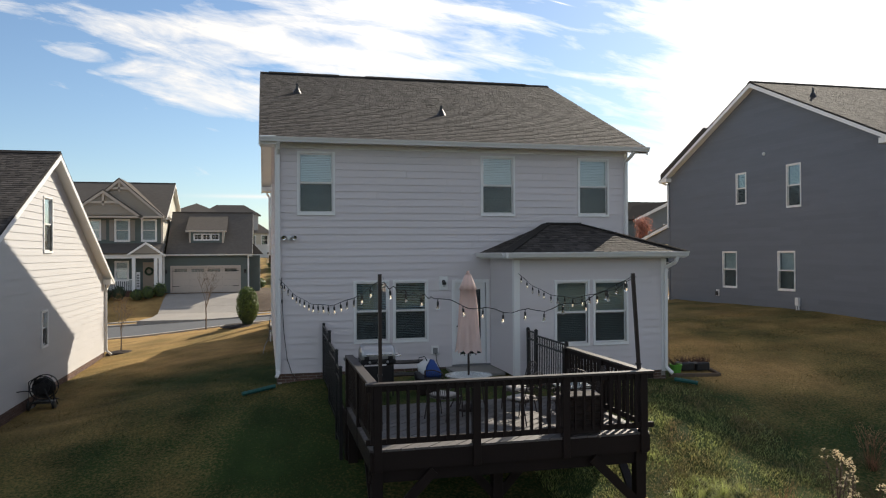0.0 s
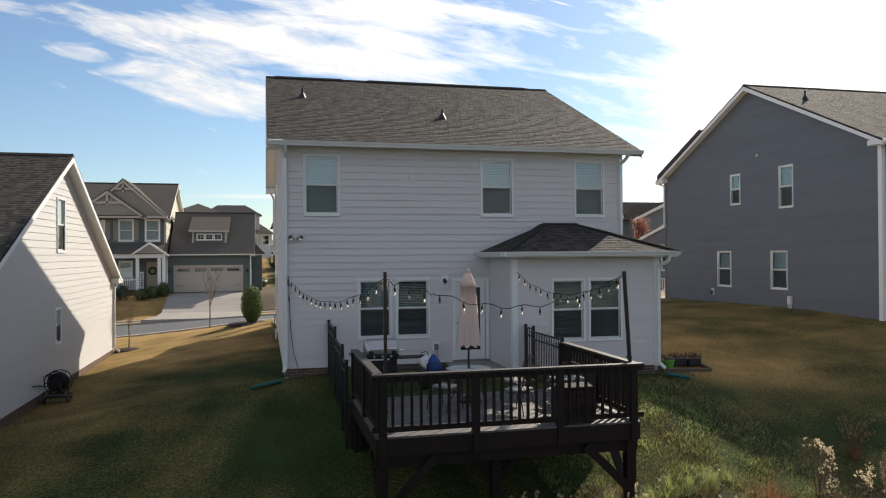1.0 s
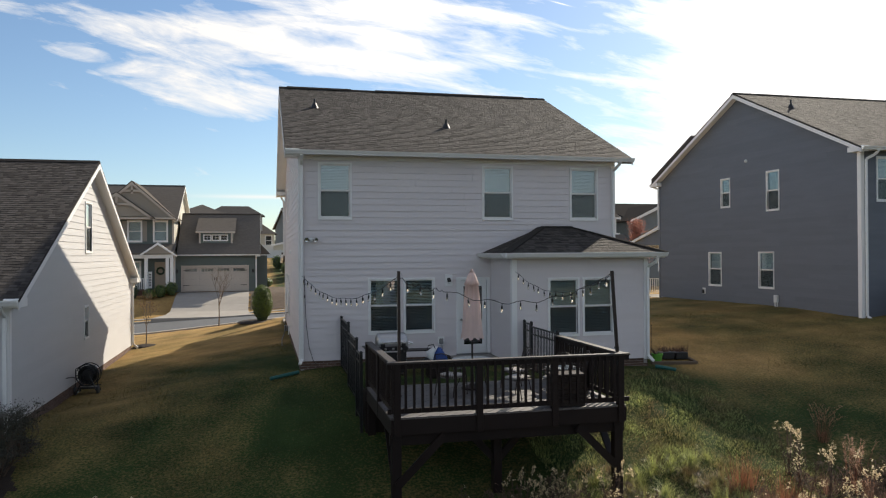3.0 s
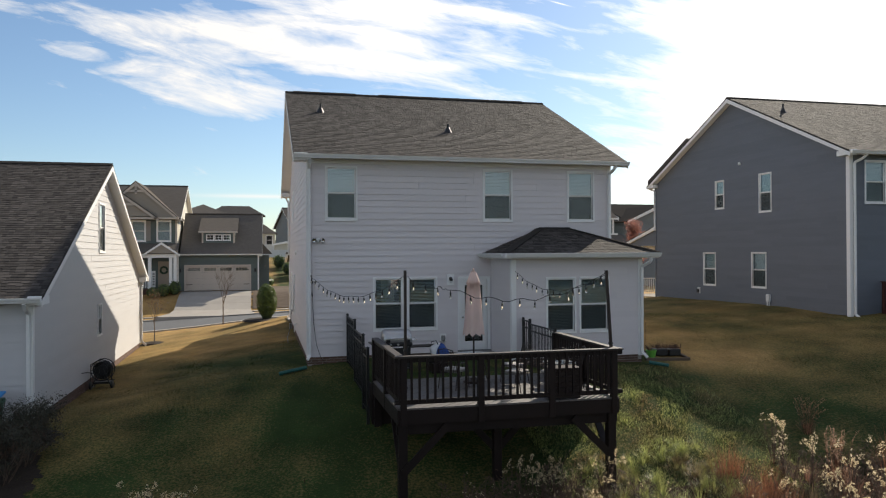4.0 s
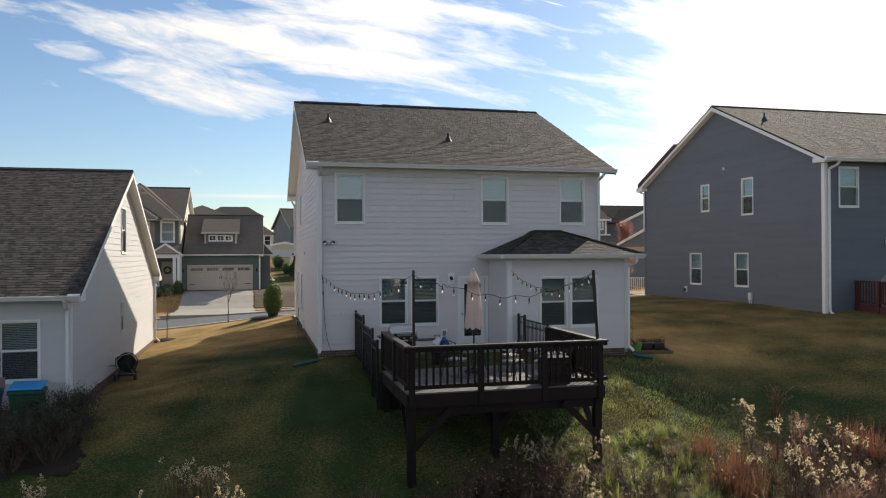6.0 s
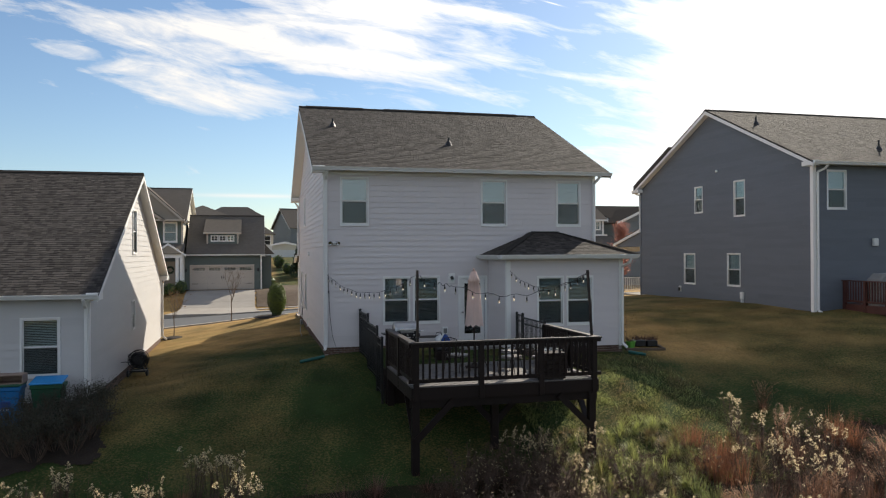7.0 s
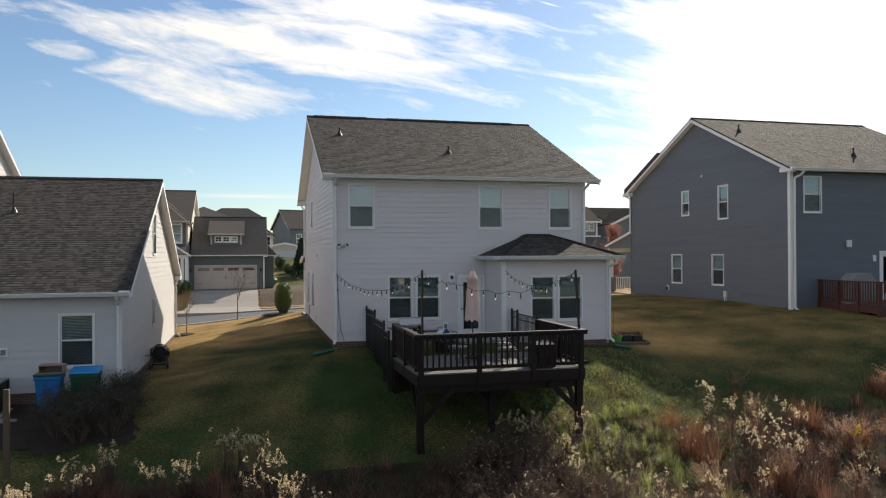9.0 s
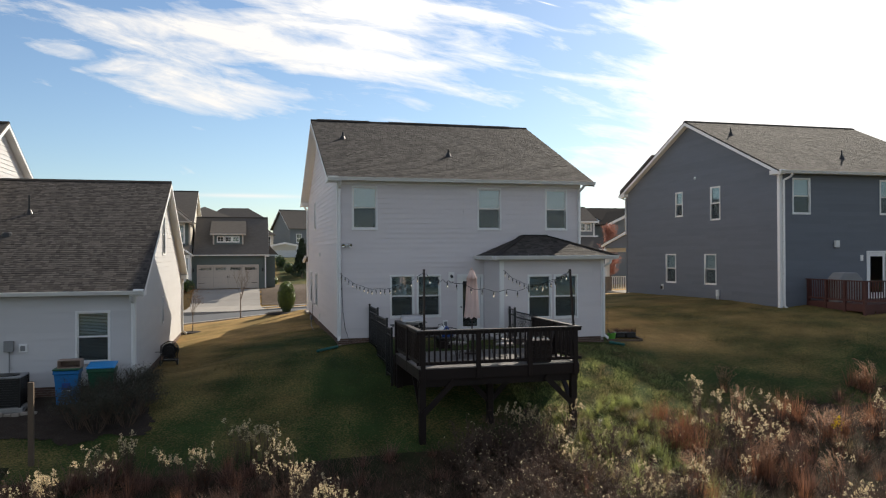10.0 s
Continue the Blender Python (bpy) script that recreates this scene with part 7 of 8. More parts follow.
    G().prism([(-10.75, py - 0.35, 3.1), (-8.2, py - 0.35, 3.1), (-9.45, py - 0.35, 3.95)], (0, 1.6, 0)).ob("porch_gable", SIDING_T, h)
    for s in (-1, 1):
        e, r = V(-9.45 + s * 1.45, py - 0.45, 3.0), V(-9.45, py - 0.45, 4.02)
        G().prism([e, r, r - Z * 0.2, e - Z * 0.16] if s < 0 else [r, e, e - Z * 0.16, r - Z * 0.2], (0, 0.08, 0)).ob("porch_rake", TRIM, h)
    for x in (-10.4, -8.75, -8.4, -14.8):
        G().box(x - 0.13, x + 0.13, py - 0.13, py + 0.13, 0.1, 2.75).ob("porch_column", TRIM, h, bevel=0.02)
    G().box(bx0, bx1, py - 0.3, Y, -0.9, 0.12).ob("porch_slab", BRICK, h)
    rail = G().box(bx0, -10.5, py - 0.04, py + 0.04, 1.0, 1.08).ob("porch_railing", TRIM, h)
    for k in range(40):
        x = bx0 + 0.1 + k * 0.14
        G().box(x, x + 0.05, py - 0.025, py + 0.025, 0.2, 1.0).ob("baluster", TRIM, rail)
    fd = b.box(G(), o(-9.95), o(-9.0), 0.2, 2.4, -0.08, -0.02).ob("front_door", DOOR_PAINT, h, "taupe front door with a dark wreath")
    loop = [V(-9.47, Y - 0.06 + 0.0, 1.65) + V(0.27 * math.cos(a), 0, 0.27 * math.sin(a)) for a in np.linspace(0, 2 * math.pi, 20)]
    G().tube(loop, 0.09, 6).ob("wreath", CONIFER, fd)
    sg = b.box(G(), o(-10.45), o(-10.15), 0.2, 1.6, 0.02, 0.06).ob("porch_sign", TRIM, h, "tall narrow white porch sign")
    for k in range(5):
        b.box(G(), o(-10.38), o(-10.22), 0.4 + k * 0.22, 0.52 + k * 0.22, 0.06, 0.07).ob("sign_bar", GREY_PLASTIC, sg)
    return h


garage_house()


def far_house(x, y, w, d, zb, wall_h, roof_h, mat, label, ridge="x", hip=False, windows=3, roofing=True):
    """A plainer house in the distance: walls, openings, roof."""
    h = thing("house", (x, y, zb), label, "house")
    x0, x1, y0, y1, ze = x - w / 2, x + w / 2, y - d / 2, y + d / 2, zb + wall_h
    f = Face((x0, y0), (1, 0))
    ops = []
    for s in range(max(1, int(wall_h / 2.8))):
        for k in range(windows):
            a = w * (k + 0.5) / windows - 0.45
            ops.append((a, a + 0.9, zb + 0.9 + s * 2.8, zb + 2.3 + s * 2.8))
    clad_wall(h, f, [(0, zb - 1), (w, zb - 1), (w, ze), (0, ze)], ops, mat, mat, lap=0.2)
    for op in ops:
        window(h, f, *op, blind=None, screen=False, casing=0.1)
    for face, L in ((Face((x0, y1), (0, -1)), d), (Face((x1, y0), (0, 1)), d), (Face((x1, y1), (-1, 0)), w)):
        out = [(0, zb - 1), (L, zb - 1), (L, ze), (0, ze)]
        if ridge == "x" and L == d and not hip:
            out = [(0, zb - 1), (L, zb - 1), (L, ze), (L / 2, ze + roof_h), (0, ze)]
        clad_wall(h, face, out, [], mat, mat, lap=0.2)
    G().box(x0 + 0.2, x1 - 0.2, y - 0.1, y + 0.1, zb, ze).ob("inner_wall", ROOM_SHADE, h)
    o = 0.4
    if hip:
        r = min(w, d) / 2
        top = [(x0 + r, y, ze + roof_h), (x1 - r, y, ze + roof_h)]
        c = [(x0 - o, y0 - o, ze), (x1 + o, y0 - o, ze), (x1 + o, y1 + o, ze), (x0 - o, y1 + o, ze)]
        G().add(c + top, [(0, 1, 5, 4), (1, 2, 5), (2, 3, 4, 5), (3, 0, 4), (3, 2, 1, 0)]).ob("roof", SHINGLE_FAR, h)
    elif ridge == "x":
        gable_roof(h, x0 - o, x1 + o, y0 - o, y1 + o, ze, y, ze + roof_h, far=roofing, slab=0.12)
    else:
        for s in (-1, 1):
            at, u = (V(x0 - o, y1 + o, ze), V(0, -1, 0)) if s < 0 else (V(x1 + o, y0 - o, ze), V(0, 1, 0))
            up = V(-s * (w / 2 + o), 0, roof_h)
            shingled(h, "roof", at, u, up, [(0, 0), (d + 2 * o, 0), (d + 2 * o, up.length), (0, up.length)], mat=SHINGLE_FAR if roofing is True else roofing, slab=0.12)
        G().prism([(x0, y0 + 0.02, ze), (x1, y0 + 0.02, ze), (x, y0 + 0.02, ze + roof_h * 0.93)], (0, 0.1, 0)).ob("gable_wall", mat, h)
        for s in (-1, 1):
            e, r = V(x + s * (w / 2 + o), y0 - o - 0.02, ze), V(x, y0 - o - 0.02, ze + roof_h)
            G().prism([e, r, r - Z * 0.3, e - Z * 0.25] if s < 0 else [r, e, e - Z * 0.25, r - Z * 0.3], (0, 0.05, 0)).ob("rake_board", TRIM, h)
    return h


far_house(-10, 96, 12, 12, 2.8, 5.0, 2.8, SIDING_T, "distant tan house with a brown hipped roof", hip=True)
far_house(-5.4, 100.1, 8.3, 4.2, 3.0, 6.05, 1.6, SIDING_X, "distant pale house with a broad brown roof", hip=True)
far_house(7.0, 110.7, 10, 8, 4.2, 3.3, 3.5, SIDING_B, "distant blue-grey house with a broad grey roof").rotation_euler.z = math.radians(20)
far_house(2.1, 92, 3.4, 4, 3.2, 1.25, 0.45, SIDING_C, "low cream outbuilding behind the white fence", ridge="y", windows=0, roofing=SIDING_C)
far_house(-1.2, 100, 3.6, 5, 3.6, 2.6, 1.6, SIDING_C, "distant cream house with a low roof", hip=True, windows=2)
far_house(38.6, 52.0, 9.2, 12, 0.4, 5.8, 1.95, SIDING_X, "pale house beyond the street with a dark roof", ridge="x", roofing=RIDGE)
far_house(36.15, 48.0, 6.4, 9, 0.35, 5.62, 1.68, SIDING_B, "blue-grey house wing with a front gable and one small window", ridge="y", windows=1, roofing=RIDGE)


def corner_house():
    """The house across the street with paired upper windows over a skirt roof."""
    h = thing("house", (27.2, 46, 0.3), "grey-green house with paired square windows and a skirt roof", "house")
    x0, x1, y0, y1, ze = 22.5, 31.0, 43.0, 49.0, 6.2
    f = Face((x0, y0), (1, 0))
    W = x1 - x0
    ops = [(a - x0, a - x0 + 0.42, 5.28, 6.0) for a in (28.9, 29.55, 30.2)]
    clad_wall(h, f, [(0, -0.5), (W, -0.5), (W, ze), (0, ze)], ops, SIDING_B, SIDING_B, lap=0.2, label="blue-grey lapped board wall")
    for op in ops:
        window(h, f, *op, blind=None, sash=False, screen=False, casing=0.08, grid=2)
    e = Face((x1, y0), (0, 1))
    clad_wall(h, e, [(0, -0.5), (y1 - y0, -0.5), (y1 - y0, ze), (3, 7.75), (0, ze)], [], SIDING_B, SIDING_B, lap=0.2)
    G().box(x0, x0 + 0.2, y0, y1, -0.5, ze).ob("wall", SIDING_B, h)
    G().box(x0, x1, y1 - 0.2, y1, -0.5, ze).ob("wall", SIDING_B, h)
    G().box(x0 + 0.3, x1 - 0.3, y0 + 1.5, y0 + 1.6, 0, ze).ob("inner_wall", ROOM_SHADE, h)
    G().box(x1 - 0.14, x1 + 0.03, y0 - 0.03, y0, 4.7, ze).ob("corner_board", TRIM, h)
    gable_roof(h, x0 - 0.3, x1 + 0.35, y0 - 0.35, y1 + 0.35, ze, 46.0, 7.85, far=True, slab=0.12)
    G().box(x0 - 0.3, x1 + 0.35, y0 - 0.38, y0 - 0.33, ze - 0.14, ze + 0.02).ob("fascia", TRIM, h)
    G().box(x0, x1 + 0.4, y0 - 0.06, y0 - 0.03, 4.62, 4.78).ob("band", TRIM, h)
    shingled(h, "roof", (x0, 40.9, 3.4), (1, 0, 0), (0, 2.05, 1.25), [(0, 0), (W + 0.9, 0), (W + 0.9, 2.4), (0, 2.4)], mat=SHINGLE_FAR, slab=0.12)
    G().box(x0, x1 + 0.9, 40.86, 40.92, 3.2, 3.4).ob("fascia", TRIM, h)
    for x in (23.0, 26.0, 29.0, 31.5):
        G().box(x, x + 0.25, 41.1, 41.35, -0.4, 3.3).ob("porch_post", TRIM, h)
    return h


corner_house()


def vinyl_fence(x0, x1, y, zb, hgt, label):
    t = thing("vinyl_fence", ((x0 + x1) / 2, y, zb), label, "fence")
    n = int((x1 - x0) / 2.4)
    for k in range(n):
        a = x0 + k * 2.4
        p = G().box(a, a + 2.36, y - 0.02, y + 0.02, zb + 0.05, zb + hgt).ob("panel", WHITE_PLASTIC, t)
        G().box(a - 0.06, a + 0.06, y - 0.06, y + 0.06, zb - 0.4, zb + hgt + 0.1).ob("post", WHITE_PLASTIC, t)
        G().box(a, a + 2.36, y - 0.035, y + 0.035, zb + hgt - 0.1, zb + hgt).ob("rail", WHITE_PLASTIC, p)


vinyl_fence(-6, 18, 84, height(0, 84) - 0.2, 1.15, "long white vinyl fence on the far bank")
vinyl_fence(-6, 9, 97, height(0, 97), 1.3, "white vinyl fence behind the far bank")


# ---- plants ----
def leaf_cloud(g, c, r, n, size, rng, flat=0.0, shell=0.35):
    """Scatters small leaves through an oval, most of them near its skin."""
    for _ in range(n):
        d = V(rng.gauss(0, 1), rng.gauss(0, 1), rng.gauss(0, 1)).normalized()
        k = 1 - shell * rng.random() ** 1.5
        p = V(c[0] + d.x * r[0] * k, c[1] + d.y * r[1] * k, c[2] + d.z * r[2] * k)
        a = (d + V(rng.uniform(-1, 1), rng.uniform(-1, 1), rng.uniform(-1, 1)) * 0.8).normalized()
        b = a.cross(V(rng.uniform(-1, 1), rng.uniform(-1, 1), rng.uniform(-1, 1))).normalized()
        t = a.cross(b)
        s = size * rng.uniform(0.6, 1.3)
        g.add([p - b * s * 0.5, p + t * s * 0.28, p + b * s * 0.5, p - t * s * 0.28], [(0, 1, 2, 3)])


def branch(g, p, d, length, r, depth, rng, tips):
    """A limb that forks into thinner ones."""
    q = p + d * length
    m = p.lerp(q, 0.5) + V(rng.uniform(-1, 1), rng.uniform(-1, 1), rng.uniform(-1, 1)) * length * 0.06
    g.tube([p, m, q], [r, r * 0.85, r * 0.65], 5 if depth > 1 else 3)
    if depth == 0:
        tips.append(q)
        return
    for _ in range(rng.choice((2, 3, 3))):
        e = (d + V(rng.uniform(-1, 1), rng.uniform(-1, 1), rng.uniform(-0.2, 0.9)) * 0.75).normalized()
        branch(g, q if rng.random() < 0.6 else m, e, length * rng.uniform(0.55, 0.8), r * 0.6, depth - 1, rng, tips)


def young_tree(x, y, h, label, leaves=0, mat=None, spread=0.5, seed=1, r=0.03, ring=True, depth=3, leaf=0.06, crown=0.45):
    z = height(x, y)
    rng = random.Random(seed)
    t = thing("tree", (x, y, z), label, "tree")
    g, tips = G(), []
    top = V(x, y, z + h * crown)
    g.tube([(x, y, z - 0.1), (x + 0.02, y, z + h * crown * 0.5), top], [r * 1.3, r, r * 0.8], 7)
    trunk = g.ob("trunk", BARK, t)
    g = G()
    for k in range(6):
        d = V(rng.uniform(-1, 1) * spread, rng.uniform(-1, 1) * spread, 1).normalized()
        branch(g, V(x, y, z + h * crown * rng.uniform(0.7, 1.0)), d, h * 0.24, r * 0.5, depth, rng, tips)
    g.ob("branching", BARK, t)
    if leaves:
        g = G()
        for _ in range(leaves):
            c = rng.choice(tips) + V(rng.gauss(0, 1), rng.gauss(0, 1), rng.gauss(0, 1)) * 0.13 * h / 3
            leaf_cloud(g, c, (0.02, 0.02, 0.02), 1, leaf, rng)
        g.ob("crown", mat, t)
    if ring:
        tagged(G().lathe((x, y, z - 0.05), [(0.58, 0.0), (0.48, 0.09), (0.25, 0.13), (0.02, 0.14)], 18).ob("mulch_ring", MULCH, t), "brown mulch ring")
    return t


def clipped_bush(x, y, h, r, label, mat=None, n=5200, size=0.075, seed=4, name="evergreen_bush"):
    z = height(x, y)
    rng = random.Random(seed)
    t = thing(name, (x, y, z), label, "bush")
    g = G()
    g.tube([(x, y, z - 0.05), (x, y, z + h * 0.5)], [0.05, 0.03], 6)
    g.ob("trunk", BARK, t)
    g = G()
    leaf_cloud(g, (x, y, z + h * 0.52), (r, r, h * 0.5), n, size, rng, shell=0.3)
    g.ob("crown", mat or LEAF_DK, t)
    c = G()
    c.lathe((x, y, z + 0.05), [(r * 0.45, 0), (r * 0.72, h * 0.25), (r * 0.76, h * 0.5), (r * 0.6, h * 0.72), (r * 0.2, h * 0.88)], 12)
    c.ob("inner_crown", CONIFER, t)


young_tree(-5.85, 13.2, 2.3, "thin young tree with a few dry brown leaves", 260, LEAF_BROWN, 0.35, 3, 0.022)
young_tree(-3.7, 27.6, 3.9, "bare young street tree in a mulch ring", 0, None, 0.3, 5, 0.035)


def columnar_tree(x, y, h, r, label, mat, n, leaf, seed):
    """An upright tree whose thin crown reaches almost to the ground."""
    z, rng = height(x, y), random.Random(seed)
    t = thing("tree", (x, y, z), label, "tree")
    G().tube([(x, y, z - 0.1), (x + 0.03, y, z + h * 0.5), (x, y, z + h * 0.9)], [0.06, 0.045, 0.012], 7).ob("trunk", BARK, t)
    g, c = G(), G()
    for k in range(46):
        f, a = rng.uniform(0.18, 0.92), rng.uniform(0, 6.28)
        p = V(x, y, z + h * f)
        w = r * (0.55 + 0.9 * math.sin(math.pi * min(1.0, f * 0.95))) * rng.uniform(0.5, 1.0) * (1.0 if f < 0.75 else 0.6)
        q = p + V(math.cos(a) * w, math.sin(a) * w, h * rng.uniform(0.06, 0.13))
        g.tube([p, p.lerp(q, 0.5) - Z * 0.03, q], [0.014, 0.01, 0.004], 4)
        for _ in range(n // 46):
            m = p.lerp(q, rng.uniform(0.25, 1.05)) + V(rng.gauss(0, 1), rng.gauss(0, 1), rng.gauss(0, 1)) * 0.13
            leaf_cloud(c, m, (0.02, 0.02, 0.02), 1, leaf, rng)
    g.ob("branching", BARK, t)
    c.ob("crown", mat, t)


columnar_tree(23.45, 25.0, 4.9, 0.75, "slender upright tree with thinning red autumn leaves", LEAF_RED, 6200, 0.095, 8)
young_tree(-1.2, 48.5, 4.2, "bare multi-stemmed shrub tree by the garage", 0, None, 0.6, 11, 0.04, ring=False, crown=0.2)
clipped_bush(-1.05, 16.2, 1.72, 0.5, "tall clipped glossy evergreen bush in mulch")
mz = height(-1.05, 16.2)
tagged(G().lathe((-1.05, 16.2, mz - 0.06), [(1.2, 0), (1.0, 0.08), (0.02, 0.1)], 20).ob("mulch_bed", MULCH), "dark mulch bed under the bush", "mulch bed", kind="structure")
for k, (sx, sy) in enumerate(((-13.2, 43.4), (-12.3, 43.2), (-11.3, 43.3), (-10.0, 43.2), (-9.2, 43.5), (-8.4, 44.0))):
    clipped_bush(sx, sy, 0.85 + 0.15 * (k % 3), 0.55, "low dark foundation shrub before the porch", LEAF_DK if k > 2 else CONIFER, 420, 0.14, 20 + k)


def conifer(x, y, h, r, seed):
    z, rng = height(x, y), random.Random(seed)
    t = thing("conifer", (x, y, z), "dark evergreen conifer on the far bank", "tree")
    G().tube([(x, y, z - 0.2), (x, y, z + h)], [0.12, 0.02], 6).ob("trunk", BARK, t)
    g = G()
    for _ in range(1500):
        f = rng.random() ** 0.8
        a, k = rng.uniform(0, 6.28), r * (1 - f) * rng.uniform(0.5, 1.0) + 0.05
        p = V(x + k * math.cos(a), y + k * math.sin(a), z + 0.3 + f * (h - 0.2))
        leaf_cloud(g, p, (0.05, 0.05, 0.05), 1, 0.45, rng)
    g.ob("crown", CONIFER, t)


conifer(4.4, 64, 5.6, 1.5, 1)
conifer(2.7, 60, 4.3, 1.3, 2)
conifer(5.2, 72, 6.0, 2.2, 3)
for k, (sx, sy) in enumerate(((-0.9, 53.0), (1.5, 64.0), (0.6, 69.0))):
    clipped_bush(sx, sy, 1.0 + 0.25 * (k % 3), 0.75, "rounded green shrub on the bank lawn", LEAF_DK, 420, 0.17, 60 + k)


def far_woods():
    """A belt of woods behind the field, seen only in window panes."""
    rng, g = random.Random(12), G()
    for k in range(260):
        x, y = rng.uniform(-130, 130), rng.uniform(-105, -75)
        h = rng.uniform(5.5, 9.5)
        leaf_cloud(g, (x, y, -3 + h * 0.5), (h * 0.33, h * 0.33, h * 0.55), 240, 1.0, rng, shell=0.6)
    tagged(g.ob("far_woods", WOODS), "belt of mixed woods beyond the field", "woods", kind="stuff")


far_woods()


# ---- the weedy field ----
def blade(g, p, d, length, width, droop, segs=3):
    """One arching blade of grass."""
    side = d.cross(Z)
    side = side.normalized() * width if side.length > 1e-3 else V(width, 0, 0)
    v, q, e = [], V(*p), d.normalized()
    for i in range(segs):
        k = 1 - i / segs
        v += [q - side * k, q + side * k]
        q = q + e * (length / segs)
        e = (e + V(d.x, d.y, -1) * droop / segs).normalized()
    v.append(q)
    f = [(2 * i, 2 * i + 1, 2 * i + 3, 2 * i + 2) for i in range(segs - 1)] + [(2 * segs - 2, 2 * segs - 1, 2 * segs)]
    g.add(v, f)


def grass_clump(name, label, mat, n, h, spread, droop, seed, width=0.006, foot=0.14):
    rng = random.Random(seed)
    t = thing(name, (0, 0, 0), label, "grass")
    g = G()
    for _ in range(n):
        a, k = rng.uniform(0, 6.28), rng.random()
        p = V(math.cos(a) * foot * k, math.sin(a) * foot * k, -0.03)
        d = V(math.cos(a) * spread * k + rng.uniform(-0.12, 0.12), math.sin(a) * spread * k + rng.uniform(-0.12, 0.12), 1).normalized()
        blade(g, p, d, h * rng.uniform(0.5, 1.1), width * rng.uniform(0.7, 1.3), droop * rng.uniform(0.4, 1.4), 4)
    g.ob("tuft", mat, t, kind="stuff")
    return t


def flake(g, c, size, rng):
    """One small ragged tuft of fluff: a folded four-cornered flake."""
    e = [V(rng.gauss(0, 1), rng.gauss(0, 1), rng.gauss(0, 1)).normalized() * size * rng.uniform(0.6, 1.3) for _ in range(2)]
    g.add([c - e[0], c + e[1], c + e[0], c - e[1]], [(0, 1, 2, 3)])


def plumed_grass(label, h, stems, seed, lean=0.5):
    """A clump of upright stems whose feathery tips arch over to one side."""
    rng = random.Random(seed)
    t = thing("plumed_grass", (0, 0, 0), label, "grass")
    st, pl = G(), G()
    side = rng.uniform(-0.6, 0.6)
    for _ in range(stems):
        a, k = rng.uniform(0, 6.28), rng.uniform(0.1, 1.0)
        w = V(math.cos(side) * lean, math.sin(side) * lean, 0) * rng.uniform(0.4, 1.2)
        p = V(math.cos(a) * 0.12 * k, math.sin(a) * 0.12 * k, -0.04)
        d = V(math.cos(a) * 0.22 * k, math.sin(a) * 0.22 * k, 1).normalized()
        hh = h * rng.uniform(0.65, 1.05)
        pts = [p + d * hh * f + w * hh * 0.6 * f ** 3 - Z * hh * 0.16 * f ** 4 for f in (0, 0.35, 0.65, 0.85, 1.0)]
        st.tube(pts, [0.0035, 0.003, 0.0025, 0.002, 0.0015], 3)
        for i in range(26):
            f = rng.uniform(0.55, 1.0)
            c = p + d * hh * f + w * hh * 0.6 * f ** 3 - Z * hh * 0.16 * f ** 4
            e = (w + V(rng.gauss(0, 0.5), rng.gauss(0, 0.5), rng.uniform(-0.3, 0.6)))
            blade(pl, c, e.normalized(), rng.uniform(0.04, 0.085), 0.006, 0.6, 1)
        for _ in range(3):
            aa = rng.uniform(0, 6.28)
            blade(st, p, V(math.cos(aa) * 0.5, math.sin(aa) * 0.5, 1).normalized(), h * rng.uniform(0.3, 0.6), 0.005, 0.8, 3)
    st.ob("stalk", SEDGE, t, kind="stuff")
    pl.ob("plume", PLUME, t, "feathery rust-coloured tips", kind="stuff")
    return t


def seed_weed(label, h, stems, seed, plume=0.2, leaves=30):
    """A dried goldenrod-like weed: stems with shrivelled leaves, each topped by a pyramid of seed fluff."""
    rng = random.Random(seed)
    t = thing("dried_weed", (0, 0, 0), label, "weed")
    st, lv, fl = G(), G(), G()
    for _ in range(stems):
        a = rng.uniform(0, 6.28)
        k = rng.uniform(0.02, 0.28)
        p, hh = V(0.12 * k * math.cos(a), 0.12 * k * math.sin(a), -0.05), h * rng.uniform(0.7, 1.05)
        q = p + V(math.cos(a) * k * hh, math.sin(a) * k * hh, hh)
        m = p.lerp(q, 0.55) + V(0, 0, 0.04)
        st.tube([p, m, q], [0.006, 0.005, 0.003], 4)
        for _ in range(leaves):
            f, aa = rng.uniform(0.08, 0.82), rng.uniform(0, 6.28)
            blade(lv, p.lerp(q, f), V(math.cos(aa), math.sin(aa), rng.uniform(-0.9, 0.5)).normalized(), rng.uniform(0.06, 0.14), 0.0085, 0.7, 2)
        ln = plume * rng.uniform(0.6, 1.15)
        for _ in range(rng.randint(7, 11)):
            f, aa = rng.random(), rng.uniform(0, 6.28)
            c0 = q - Z * ln * f
            w = ln * (0.1 + 0.42 * f) * rng.uniform(0.6, 1.1)
            c1 = c0 + V(math.cos(aa) * w, math.sin(aa) * w, w * 0.75)
            st.tube([c0, c1], [0.002, 0.0015], 3)
            for _ in range(5):
                flake(fl, c0.lerp(c1, rng.uniform(0.4, 1.1)) + V(rng.gauss(0, 1), rng.gauss(0, 1), rng.gauss(0, 1)) * 0.011, 0.0125, rng)
    st.ob("stalk", STEM, t, kind="stuff")
    lv.ob("foliage", DEAD_LEAF, t, kind="stuff")
    fl.ob("seed_fluff", FLUFF, t, "pale fluffy seed heads", kind="stuff")
    return t


